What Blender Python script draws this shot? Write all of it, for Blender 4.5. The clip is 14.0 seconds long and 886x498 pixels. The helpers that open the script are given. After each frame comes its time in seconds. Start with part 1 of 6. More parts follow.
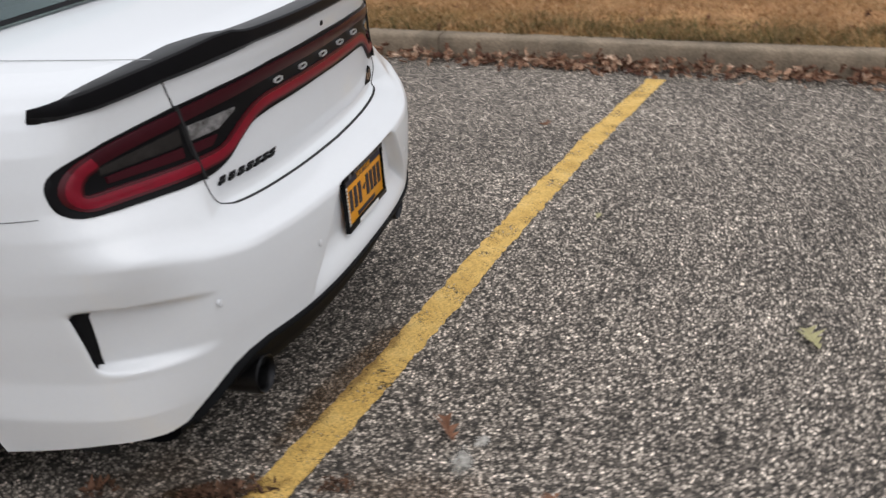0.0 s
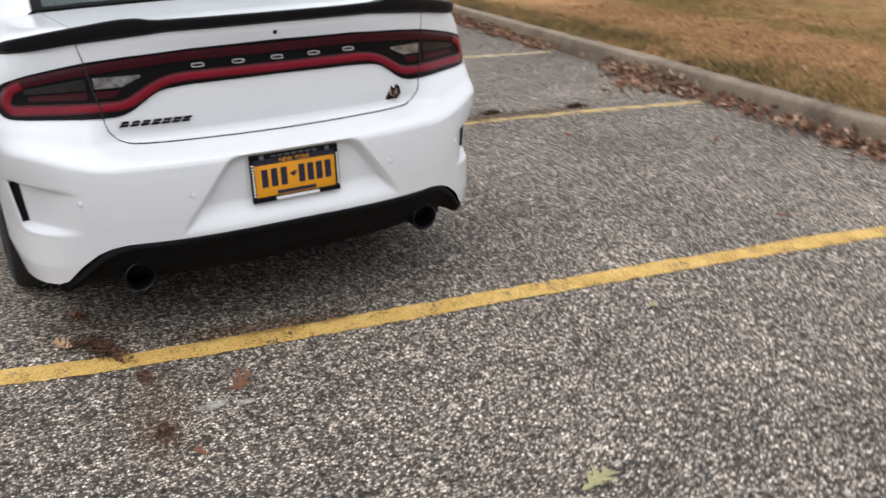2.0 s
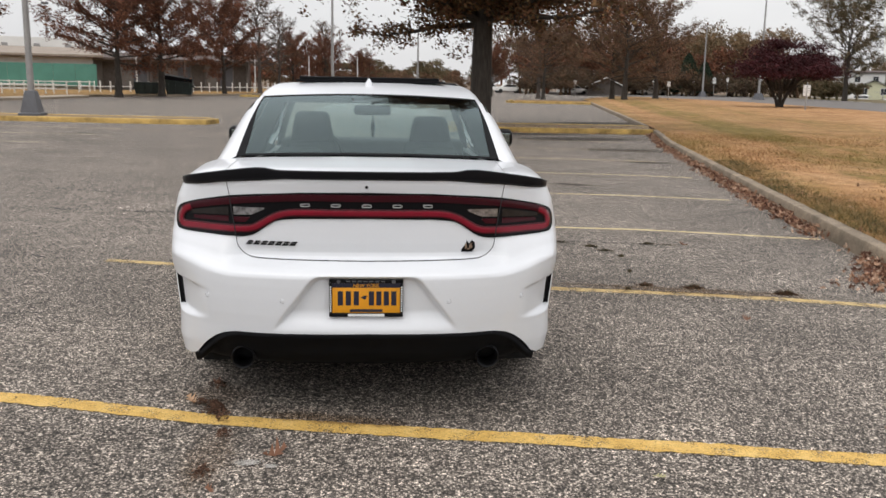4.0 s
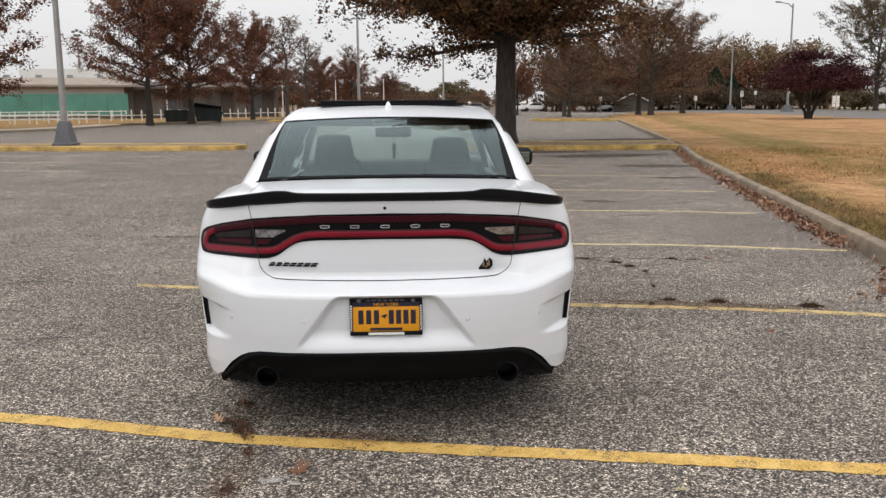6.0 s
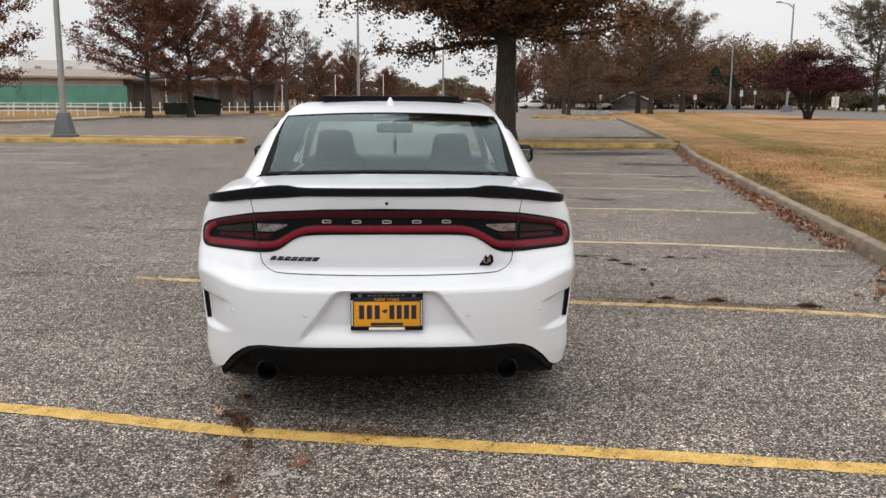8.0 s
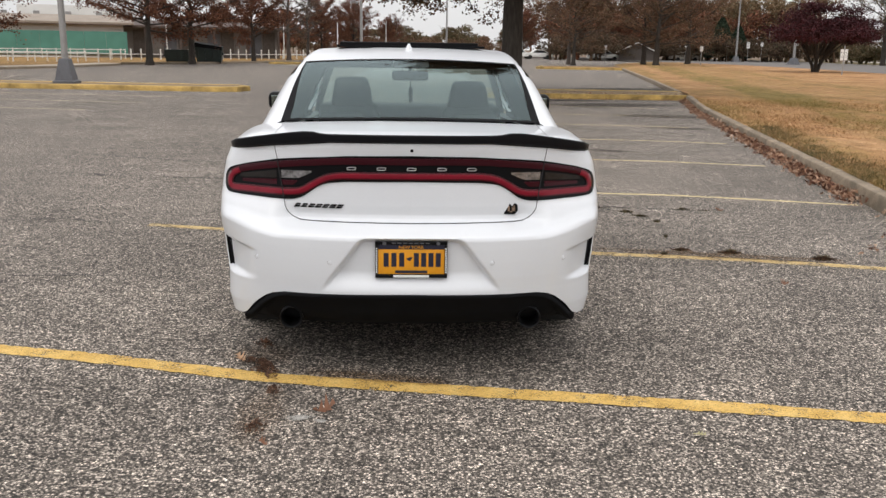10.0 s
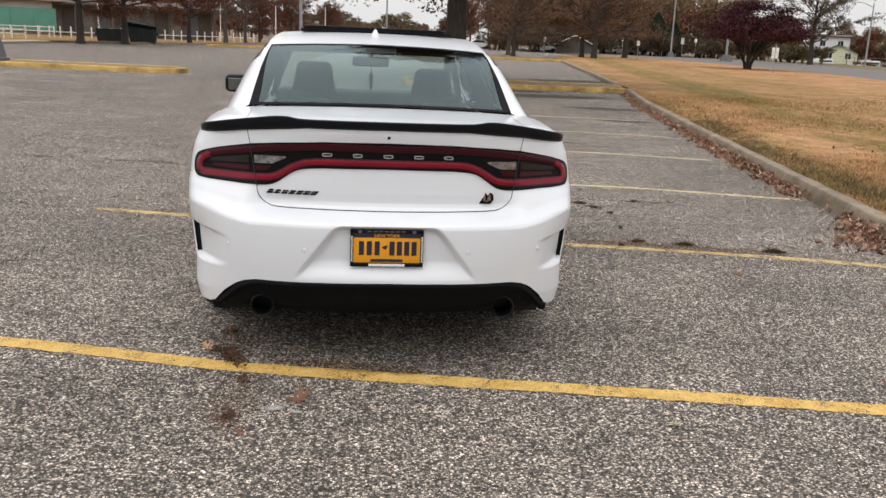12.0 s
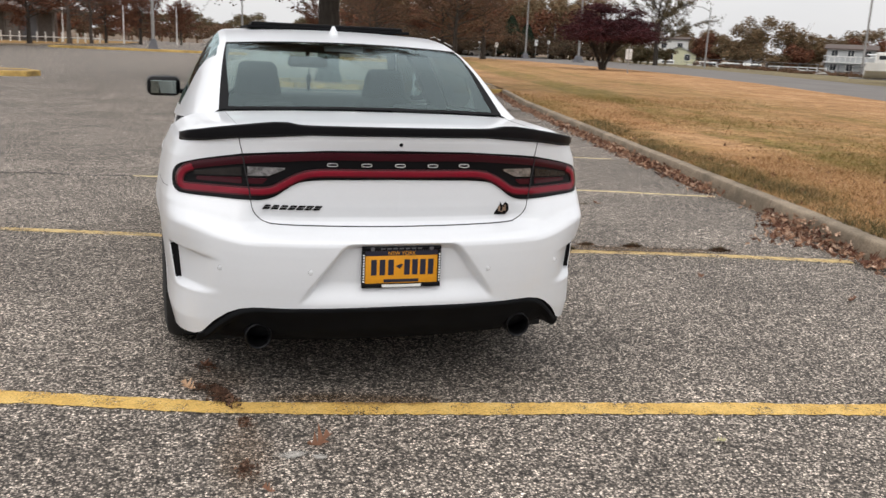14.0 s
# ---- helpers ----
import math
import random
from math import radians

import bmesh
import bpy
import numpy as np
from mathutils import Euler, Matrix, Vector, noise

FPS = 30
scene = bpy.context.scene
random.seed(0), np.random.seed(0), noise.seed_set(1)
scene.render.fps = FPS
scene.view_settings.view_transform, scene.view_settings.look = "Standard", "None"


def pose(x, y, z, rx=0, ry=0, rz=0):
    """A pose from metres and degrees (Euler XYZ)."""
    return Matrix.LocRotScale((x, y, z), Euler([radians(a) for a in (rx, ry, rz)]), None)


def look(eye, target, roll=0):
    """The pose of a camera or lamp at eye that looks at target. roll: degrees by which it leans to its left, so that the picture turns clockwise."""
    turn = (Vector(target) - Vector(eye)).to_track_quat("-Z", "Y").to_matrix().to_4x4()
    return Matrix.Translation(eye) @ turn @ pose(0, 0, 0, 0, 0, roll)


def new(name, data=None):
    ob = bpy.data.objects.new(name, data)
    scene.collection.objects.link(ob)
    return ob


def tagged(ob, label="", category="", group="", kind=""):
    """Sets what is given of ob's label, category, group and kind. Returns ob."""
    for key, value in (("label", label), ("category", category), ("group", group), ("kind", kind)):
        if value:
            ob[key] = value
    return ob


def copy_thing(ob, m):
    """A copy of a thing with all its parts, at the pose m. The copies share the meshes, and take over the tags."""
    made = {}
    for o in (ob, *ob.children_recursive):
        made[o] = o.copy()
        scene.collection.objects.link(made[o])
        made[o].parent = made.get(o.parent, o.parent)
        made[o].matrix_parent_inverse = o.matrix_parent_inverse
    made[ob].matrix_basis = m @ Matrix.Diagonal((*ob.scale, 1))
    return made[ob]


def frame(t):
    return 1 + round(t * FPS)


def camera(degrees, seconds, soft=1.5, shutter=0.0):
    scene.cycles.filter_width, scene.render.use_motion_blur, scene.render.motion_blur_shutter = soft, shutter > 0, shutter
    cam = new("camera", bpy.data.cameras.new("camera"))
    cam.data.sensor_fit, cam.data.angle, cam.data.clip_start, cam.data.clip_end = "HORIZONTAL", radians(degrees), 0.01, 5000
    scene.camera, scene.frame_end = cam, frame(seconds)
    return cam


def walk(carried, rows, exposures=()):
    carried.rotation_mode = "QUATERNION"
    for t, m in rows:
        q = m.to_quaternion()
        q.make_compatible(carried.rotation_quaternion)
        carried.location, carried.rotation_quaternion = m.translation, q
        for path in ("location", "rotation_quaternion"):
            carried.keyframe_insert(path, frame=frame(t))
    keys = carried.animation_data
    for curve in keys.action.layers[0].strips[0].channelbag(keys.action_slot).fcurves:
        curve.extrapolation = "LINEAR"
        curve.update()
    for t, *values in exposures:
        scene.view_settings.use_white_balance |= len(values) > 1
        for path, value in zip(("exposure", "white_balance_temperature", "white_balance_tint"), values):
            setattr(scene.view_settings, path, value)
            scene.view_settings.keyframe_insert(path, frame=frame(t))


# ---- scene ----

cam = camera(53.9, 14.0, soft=1.45, shutter=0.4)
PATH = [
    (0, (-2.174, -0.939, 1.5), (-0.461, -0.385, 0.629), -4.3),
    (0.5, (-2.005, -1.551, 1.468), (-0.419, -0.644, 0.654), -2.9),
    (1, (-1.658, -2.035, 1.418), (-0.254, -0.869, 0.601), -1.3),
    (1.5, (-1.273, -2.534, 1.4), (-0.091, -1.117, 0.629), -3.5),
    (2, (-0.902, -2.802, 1.401), (-0.036, -1.15, 0.68), -2.0),
    (2.5, (-0.467, -3.007, 1.46), (0.076, -1.177, 0.863), 1.8),
    (3, (-0.183, -3.257, 1.456), (0.112, -1.351, 0.927), 2.6),
    (3.5, (-0.067, -3.576, 1.476), (0.141, -1.638, 1.025), 2.1),
    (4, (0.103, -3.65, 1.496), (0.223, -1.689, 1.12), 1.1),
    (4.2, (0.133, -3.668, 1.495), (0.229, -1.703, 1.137), 1.0),
    (6.5, (0.151, -3.714, 1.501), (0.205, -1.743, 1.17), -0.5),
    (7, (0.15, -3.714, 1.501), (0.213, -1.743, 1.169), -0.5),
    (7.5, (0.145, -3.719, 1.502), (0.215, -1.749, 1.168), -0.0),
    (8, (0.135, -3.727, 1.502), (0.193, -1.757, 1.162), 0.3),
    (8.5, (0.13, -3.726, 1.496), (0.169, -1.759, 1.133), 0.3),
    (9, (0.119, -3.71, 1.486), (0.148, -1.751, 1.08), 0.5),
    (11.3, (-0.102, -3.732, 1.486), (0.06, -1.792, 1.029), 1.9),
    (11.5, (-0.113, -3.713, 1.484), (0.069, -1.774, 1.028), 2.1),
    (12, (-0.141, -3.681, 1.477), (0.062, -1.748, 1.006), 2.5),
    (12.5, (-0.16, -3.527, 1.46), (0.056, -1.607, 0.945), 2.9),
    (13, (-0.252, -3.423, 1.468), (0.005, -1.503, 0.969), 3.2),
    (13.5, (-0.524, -3.353, 1.453), (-0.136, -1.444, 0.998), 2.6),
    (14, (-0.72, -3.241, 1.431), (-0.205, -1.363, 0.977), 2.6),
]
EXPOSURES = [(0.0, -0.31, 6330, 10), (1.0, -0.25, 6280, 10), (2.0, -0.07, 6280, 10), (3.0, -0.08, 6420, 10), (6.5, -0.08, 6500, 10), (9.0, -0.05, 6500, 10), (11.5, -0.03, 6500, 10), (14.0, -0.02, 6500, 10)]
walk(cam, [(t, look(eye, target, roll)) for t, eye, target, roll in PATH], EXPOSURES)

# ---------------------------------------------------------------- light
SUN_EL, SUN_AZ = 62.0, 205.0
world = bpy.data.worlds.new("overcast")
scene.world = world
world.use_nodes = True
wt = world.node_tree
wt.nodes.clear()


def wnode(kind, **values):
    n = wt.nodes.new(kind)
    for key, value in values.items():
        n.inputs[key].default_value = value
    return n


w_out = wnode("ShaderNodeOutputWorld")
w_bg = wnode("ShaderNodeBackground", Strength=0.1)
sky = wnode("ShaderNodeTexSky")
sky.sky_type, sky.sun_disc = "NISHITA", False
sky.sun_elevation, sky.sun_rotation = radians(SUN_EL), radians(SUN_AZ)
sky.air_density, sky.dust_density, sky.ozone_density = 1.0, 4.0, 1.0
cloud_co = wnode("ShaderNodeTexCoord")
cloud_map = wnode("ShaderNodeMapping", Scale=(1.0, 1.0, 3.0))
cloud = wnode("ShaderNodeTexNoise", Scale=1.6, Detail=5.0, Roughness=0.55)
cloud_ramp = wnode("ShaderNodeValToRGB")
cloud_ramp.color_ramp.elements[0].position, cloud_ramp.color_ramp.elements[0].color = 0.3, (8.2, 8.2, 8.4, 1)
cloud_ramp.color_ramp.elements[1].position, cloud_ramp.color_ramp.elements[1].color = 0.75, (10.4, 10.3, 10.2, 1)
w_mix = wnode("ShaderNodeMixRGB", Fac=0.86)
# an overcast sky is brighter overhead than at the horizon
w_up, w_lift, w_mul = wnode("ShaderNodeSeparateXYZ"), wnode("ShaderNodeMapRange"), wnode("ShaderNodeMixRGB", Fac=1.0)
w_mul.blend_type = "MULTIPLY"
for key, value in (("From Min", 0.0), ("From Max", 0.55), ("To Min", 0.96), ("To Max", 1.52)):
    w_lift.inputs[key].default_value = value
wt.links.new(cloud_co.outputs["Generated"], cloud_map.inputs["Vector"])
wt.links.new(cloud_map.outputs["Vector"], cloud.inputs["Vector"])
wt.links.new(cloud.outputs["Fac"], cloud_ramp.inputs["Fac"])
wt.links.new(sky.outputs["Color"], w_mix.inputs[1])
wt.links.new(cloud_ramp.outputs["Color"], w_mix.inputs[2])
wt.links.new(cloud_co.outputs["Generated"], w_up.inputs[0])
wt.links.new(w_up.outputs["Z"], w_lift.inputs["Value"])
wt.links.new(w_mix.outputs["Color"], w_mul.inputs[1])
wt.links.new(w_lift.outputs["Result"], w_mul.inputs[2])
wt.links.new(w_mul.outputs["Color"], w_bg.inputs["Color"])
wt.links.new(w_bg.outputs["Background"], w_out.inputs["Surface"])

sun = new("sun", bpy.data.lights.new("sun", "SUN"))
sun.data.energy, sun.data.angle, sun.data.color = 1.05, radians(60), (1.0, 0.98, 0.95)
az, el = radians(SUN_AZ), radians(SUN_EL)
sun.matrix_world = look((20 * math.sin(az) * math.cos(el), 20 * math.cos(az) * math.cos(el), 20 * math.sin(el)), (0, 0, 0))


# ---------------------------------------------------------------- materials
class Mat:
    """A node material round one Principled shader."""

    def __init__(self, name, rough=0.6, metal=0.0, color=(0.5, 0.5, 0.5), spec=0.5, coat=0.0):
        self.m = bpy.data.materials.new(name)
        self.m.use_nodes = True
        self.t = self.m.node_tree
        self.p = self.t.nodes["Principled BSDF"]
        self.out = self.t.nodes["Material Output"]
        self.set(Roughness=rough, Metallic=metal)
        self.p.inputs["Base Color"].default_value = (*color, 1)
        self.p.inputs["Specular IOR Level"].default_value = spec
        self.p.inputs["Coat Weight"].default_value = coat
        self.p.inputs["Coat Roughness"].default_value = 0.04
        self.co = None

    def set(self, **values):
        for key, value in values.items():
            self.p.inputs[key].default_value = value

    def node(self, kind, **values):
        n = self.t.nodes.new(kind)
        for key, value in values.items():
            n.inputs[key].default_value = value
        return n

    def link(self, a, b):
        self.t.links.new(a, b)

    def where(self):
        if self.co is None:
            self.co = self.node("ShaderNodeTexCoord").outputs["Object"]
        return self.co

    def stretched(self, scale):
        m = self.node("ShaderNodeMapping", Scale=scale)
        self.link(self.where(), m.inputs["Vector"])
        return m.outputs["Vector"]

    def noise(self, scale, detail=4.0, rough=0.55, at=None):
        n = self.node("ShaderNodeTexNoise", Scale=scale, Detail=detail, Roughness=rough)
        self.link(at or self.where(), n.inputs["Vector"])
        return n.outputs["Fac"]

    def cells(self, scale, out="Color", feature="F1", at=None):
        n = self.node("ShaderNodeTexVoronoi", Scale=scale)
        n.feature = feature
        self.link(at or self.where(), n.inputs["Vector"])
        return n.outputs[out]

    def ramp(self, fac, *stops):
        n = self.node("ShaderNodeValToRGB")
        e = n.color_ramp.elements
        while len(e) < len(stops):
            e.new(0.5)
        for one, (place, color) in zip(e, stops):
            one.position = place
            one.color = (*color, 1) if isinstance(color, tuple) else (color, color, color, 1)
        self.link(fac, n.inputs["Fac"])
        return n.outputs["Color"]

    def mix(self, fac, a, b, how="MIX"):
        n = self.node("ShaderNodeMixRGB")
        n.blend_type = how
        for socket, value in zip(n.inputs, (fac, a, b)):
            if isinstance(value, (int, float)):
                socket.default_value = value if socket == n.inputs[0] else (value, value, value, 1)
            elif isinstance(value, tuple):
                socket.default_value = (*value, 1)
            else:
                self.link(value, socket)
        return n.outputs["Color"]

    def math(self, how, a, b=0.0):
        n = self.node("ShaderNodeMath")
        n.operation = how
        for socket, value in zip(n.inputs, (a, b)):
            if isinstance(value, (int, float)):
                socket.default_value = value
            else:
                self.link(value, socket)
        return n.outputs[0]

    def color(self, socket):
        self.link(socket, self.p.inputs["Base Color"])
        return self

    def rough(self, socket):
        self.link(socket, self.p.inputs["Roughness"])
        return self

    def bump(self, height, strength=0.3, distance=0.01):
        n = self.node("ShaderNodeBump", Strength=strength, Distance=distance)
        self.link(height, n.inputs["Height"])
        self.link(n.outputs["Normal"], self.p.inputs["Normal"])
        return self

    def island(self):
        return self.node("ShaderNodeNewGeometry").outputs["Random Per Island"]

    def object_random(self):
        return self.node("ShaderNodeObjectInfo").outputs["Random"]

    def holes(self, solid):
        """Shows what lies below where solid is 0."""
        clear, both = self.node("ShaderNodeBsdfTransparent"), self.node("ShaderNodeMixShader")
        self.link(solid, both.inputs["Fac"])
        self.link(clear.outputs[0], both.inputs[1])
        self.link(self.p.outputs[0], both.inputs[2])
        self.link(both.outputs[0], self.out.inputs["Surface"])
        return self


def make_asphalt():
    m = Mat("asphalt", rough=0.88, spec=0.3)
    stone = m.cells(118.0)
    grey = m.node("ShaderNodeSeparateColor")
    m.link(stone, grey.inputs[0])
    tone = m.ramp(grey.outputs[0], (0.0, (0.030, 0.029, 0.028)), (0.4, (0.105, 0.097, 0.089)), (0.7, (0.275, 0.254, 0.232)), (1.0, (0.60, 0.56, 0.515)))
    fine = m.ramp(m.noise(420.0, 2.0), (0.35, 0.72), (0.65, 1.28))
    tone = m.mix(1.0, tone, fine, "MULTIPLY")
    edge = m.cells(118.0, "Distance")
    tone = m.mix(m.ramp(edge, (0.4, 0.0), (0.75, 0.85)), tone, (0.03, 0.028, 0.026))
    large = m.ramp(m.noise(0.55, 6.0, 0.6), (0.3, 0.74), (0.7, 1.17))
    tone = m.mix(1.0, tone, large, "MULTIPLY")
    mottled = m.ramp(m.noise(5.5, 6.0, 0.7), (0.3, 0.84), (0.7, 1.15))
    tone = m.mix(1.0, tone, m.ramp(m.noise(1.7, 6.0, 0.7, m.stretched((0.6, 1.5, 1.0))), (0.32, 0.8), (0.68, 1.14)), "MULTIPLY")
    tone = m.mix(1.0, tone, mottled, "MULTIPLY")
    clump = m.ramp(m.noise(45.0, 3.0, 0.7), (0.38, 0.42), (0.50, 1.0), (0.61, 1.66))
    tone = m.mix(0.86, tone, m.mix(1.0, tone, clump, "MULTIPLY"))
    tone = m.mix(1.0, tone, m.ramp(m.noise(15.0, 4.0, 0.75), (0.36, 0.66), (0.50, 0.99), (0.64, 1.33)), "MULTIPLY")
    tone = m.mix(1.0, tone, (1.27, 1.175, 1.08), "MULTIPLY")
    m.color(tone)
    m.bump(m.mix(0.5, grey.outputs[0], edge), 0.5, 0.004)
    return m.m


def make_plain(name, color, rough=0.6, metal=0.0, vary=0.18, scale=6.0, fine=60.0, bump=0.1, coat=0.0, depth=0.003, spec=0.5):
    """A surface of one colour with stains at one scale and grain at a smaller one."""
    m = Mat(name, rough=rough, metal=metal, coat=coat, spec=spec)
    a = m.ramp(m.noise(scale, 5.0, 0.6), (0.3, 1 - vary), (0.7, 1 + vary))
    b = m.ramp(m.noise(fine, 3.0), (0.3, 1 - vary * 0.6), (0.7, 1 + vary * 0.6))
    m.color(m.mix(1.0, m.mix(1.0, color, a, "MULTIPLY"), b, "MULTIPLY"))
    if bump:
        m.bump(m.noise(fine, 4.0), bump, depth)
    return m.m


def make_leaves(name, *colors, rough=0.75):
    """Leaves: each one takes a colour of its own, and lets a little light through."""
    m = Mat(name, rough=rough, spec=0.25)
    stops = [(n / max(1, len(colors) - 1), c) for n, c in enumerate(colors)]
    tone = m.ramp(m.island(), *stops)
    clump = m.ramp(m.noise(0.7, 3.0), (0.3, 0.72), (0.7, 1.25))
    m.color(m.mix(1.0, tone, clump, "MULTIPLY"))
    return m.m


def make_bark(name, color):
    m = Mat(name, rough=0.95, spec=0.2)
    ridge = m.noise(14.0, 6.0, 0.7, m.stretched((1.0, 1.0, 0.16)))
    m.color(m.mix(1.0, color, m.ramp(ridge, (0.3, 0.5), (0.7, 1.4)), "MULTIPLY"))
    m.bump(ridge, 0.8, 0.03)
    return m.m


def green_bands(m):
    """How green the lawn is: mown bands that run along the kerb, broken up into patches."""
    turn = m.node("ShaderNodeMapping", Rotation=(0.0, 0.0, radians(11.0)))
    m.link(m.where(), turn.inputs["Vector"])
    wide = m.node("ShaderNodeMapping", Scale=(1.0, 0.28, 1.0))
    m.link(turn.outputs["Vector"], wide.inputs["Vector"])
    apart = m.node("ShaderNodeSeparateXYZ")
    m.link(turn.outputs["Vector"], apart.inputs[0])
    sway = m.math("MULTIPLY", m.math("SUBTRACT", m.noise(0.45, 5.0, 0.6, wide.outputs["Vector"]), 0.5), 2.6)
    away = m.math("DIVIDE", m.math("SUBTRACT", m.math("ADD", apart.outputs["X"], sway), 3.5), 12.0)
    band = m.ramp(away, (0.0, 0.7), (0.05, 0.6), (0.085, 0.24), (0.145, 0.20), (0.19, 0.95), (0.30, 0.85), (0.37, 0.52), (0.50, 0.46), (0.60, 0.66), (0.72, 0.28), (1.0, 0.12))
    broken = m.ramp(m.mix(0.5, m.noise(1.1, 6.0, 0.7, wide.outputs["Vector"]), m.noise(5.0, 5.0, 0.7)), (0.36, 0.0), (0.62, 1.5))
    near = m.node("ShaderNodeVectorMath")
    near.operation = "DISTANCE"
    m.link(wide.outputs["Vector"], near.inputs[0])
    near.inputs[1].default_value = (6.0, 7.3, 0.0)
    damp = m.ramp(m.math("DIVIDE", near.outputs["Value"], 4.0), (0.1, 0.6), (0.52, 0.0))
    return m.mix(1.0, m.math("ADD", m.mix(1.0, band, broken, "MULTIPLY"), damp), 1.0, "DARKEN")


def make_grass():
    m = Mat("dormant_grass", rough=0.95, spec=0.15)
    straw = m.ramp(m.noise(0.5, 6.0, 0.7), (0.32, (0.295, 0.152, 0.070)), (0.5, (0.42, 0.228, 0.108)), (0.68, (0.53, 0.315, 0.165)))
    green = m.ramp(m.noise(2.4, 5.0, 0.7), (0.35, (0.130, 0.098, 0.026)), (0.65, (0.265, 0.182, 0.058)))
    tone = m.mix(green_bands(m), straw, green)
    tuft = m.ramp(m.noise(3.2, 7.0, 0.78), (0.32, 0.58), (0.66, 1.32))
    blade = m.ramp(m.noise(38.0, 4.0, 0.7), (0.3, 0.55), (0.7, 1.42))
    worn = m.ramp(m.noise(1.3, 7.0, 0.75), (0.33, (0.66, 0.62, 0.58)), (0.44, (1.0, 1.0, 1.0)))
    m.color(m.mix(1.0, m.mix(1.0, m.mix(1.0, tone, worn, "MULTIPLY"), tuft, "MULTIPLY"), blade, "MULTIPLY"))
    m.bump(m.mix(0.5, m.noise(38.0, 4.0), m.noise(4.0, 4.0)), 0.9, 0.04)
    return m.m


def make_blades():
    m = Mat("grass_blade", rough=0.9, spec=0.15)
    straw = m.ramp(m.island(), (0.0, (0.21, 0.11, 0.05)), (0.4, (0.38, 0.213, 0.102)), (0.75, (0.51, 0.31, 0.162)), (1.0, (0.63, 0.425, 0.25)))
    green = m.ramp(m.island(), (0.0, (0.105, 0.092, 0.028)), (0.6, (0.235, 0.175, 0.060)), (1.0, (0.37, 0.25, 0.108)))
    m.color(m.mix(green_bands(m), straw, green))
    return m.m


def make_line_paint(name, worn, low=(0.50, 0.30, 0.075), mid=(0.62, 0.40, 0.12), high=(0.70, 0.50, 0.19)):
    m = Mat(name, rough=0.75, spec=0.3)
    tone = m.ramp(m.noise(7.0, 5.0, 0.65), (0.3, low), (0.55, mid), (0.8, high))
    grit = m.ramp(m.noise(150.0, 3.0), (0.3, 0.7), (0.7, 1.2))
    m.color(m.mix(1.0, tone, grit, "MULTIPLY"))
    chips = m.mix(0.42, m.noise(105.0, 4.0, 0.75), m.noise(8.0, 5.0, 0.65))
    m.holes(m.ramp(chips, (worn - 0.03, 0.0), (worn + 0.03, 1.0)))
    m.bump(m.cells(115.0, "Distance"), 0.4, 0.004)
    return m.m


def make_dirt(name, color, solid, scale):
    """Loose dirt that thins out to its edges."""
    m = Mat(name, rough=0.95, spec=0.1)
    m.color(m.mix(1.0, color, m.ramp(m.noise(60.0, 4.0), (0.3, 0.5), (0.7, 1.5)), "MULTIPLY"))
    span = m.node("ShaderNodeTexCoord").outputs["UV"]
    mid = m.node("ShaderNodeVectorMath")
    mid.operation = "DISTANCE"
    m.link(span, mid.inputs[0])
    mid.inputs[1].default_value = (0.5, 0.5, 0.0)
    fall = m.ramp(mid.outputs["Value"], (0.18, 1.0), (0.5, 0.0))
    grain = m.mix(0.45, m.noise(scale, 5.0, 0.65), m.noise(140.0, 3.0, 0.7))
    spread = m.ramp(m.math("ADD", grain, m.math("MULTIPLY", fall, 0.26)), (0.60, 0.0), (0.72, 1.0))
    m.holes(m.math("MULTIPLY", m.math("MULTIPLY", m.math("MINIMUM", m.math("MULTIPLY", fall, 4.0), 1.0), spread), solid))
    return m.m


def make_glass(name, tint, ior=1.8, even=False):
    """A thin pane: it lets tinted light through and mirrors at a slant; even: alike from both sides."""
    m = bpy.data.materials.new(name)
    m.use_nodes = True
    t = m.node_tree
    t.nodes.clear()
    out, both = t.nodes.new("ShaderNodeOutputMaterial"), t.nodes.new("ShaderNodeMixShader")
    clear, gloss, bend = t.nodes.new("ShaderNodeBsdfTransparent"), t.nodes.new("ShaderNodeBsdfGlossy"), t.nodes.new("ShaderNodeFresnel")
    clear.inputs["Color"].default_value = (*tint, 1)
    gloss.inputs["Color"].default_value, gloss.inputs["Roughness"].default_value = (0.75, 0.91, 0.925, 1), 0.015
    bend.inputs["IOR"].default_value = ior
    gloss_part = bend.outputs[0]
    if even:
        facing, power, span = t.nodes.new("ShaderNodeLayerWeight"), t.nodes.new("ShaderNodeMath"), t.nodes.new("ShaderNodeMapRange")
        facing.inputs["Blend"].default_value = 0.5
        power.operation, power.inputs[1].default_value = "POWER", 5.0
        t.links.new(facing.outputs["Facing"], power.inputs[0])
        t.links.new(power.outputs[0], span.inputs["Value"])
        span.inputs["To Min"].default_value, span.inputs["To Max"].default_value = ((ior - 1) / (ior + 1)) ** 2, 1.0
        gloss_part = span.outputs["Result"]
    t.links.new(gloss_part, both.inputs["Fac"])
    t.links.new(clear.outputs[0], both.inputs[1])
    t.links.new(gloss.outputs[0], both.inputs[2])
    t.links.new(both.outputs[0], out.inputs["Surface"])
    return m


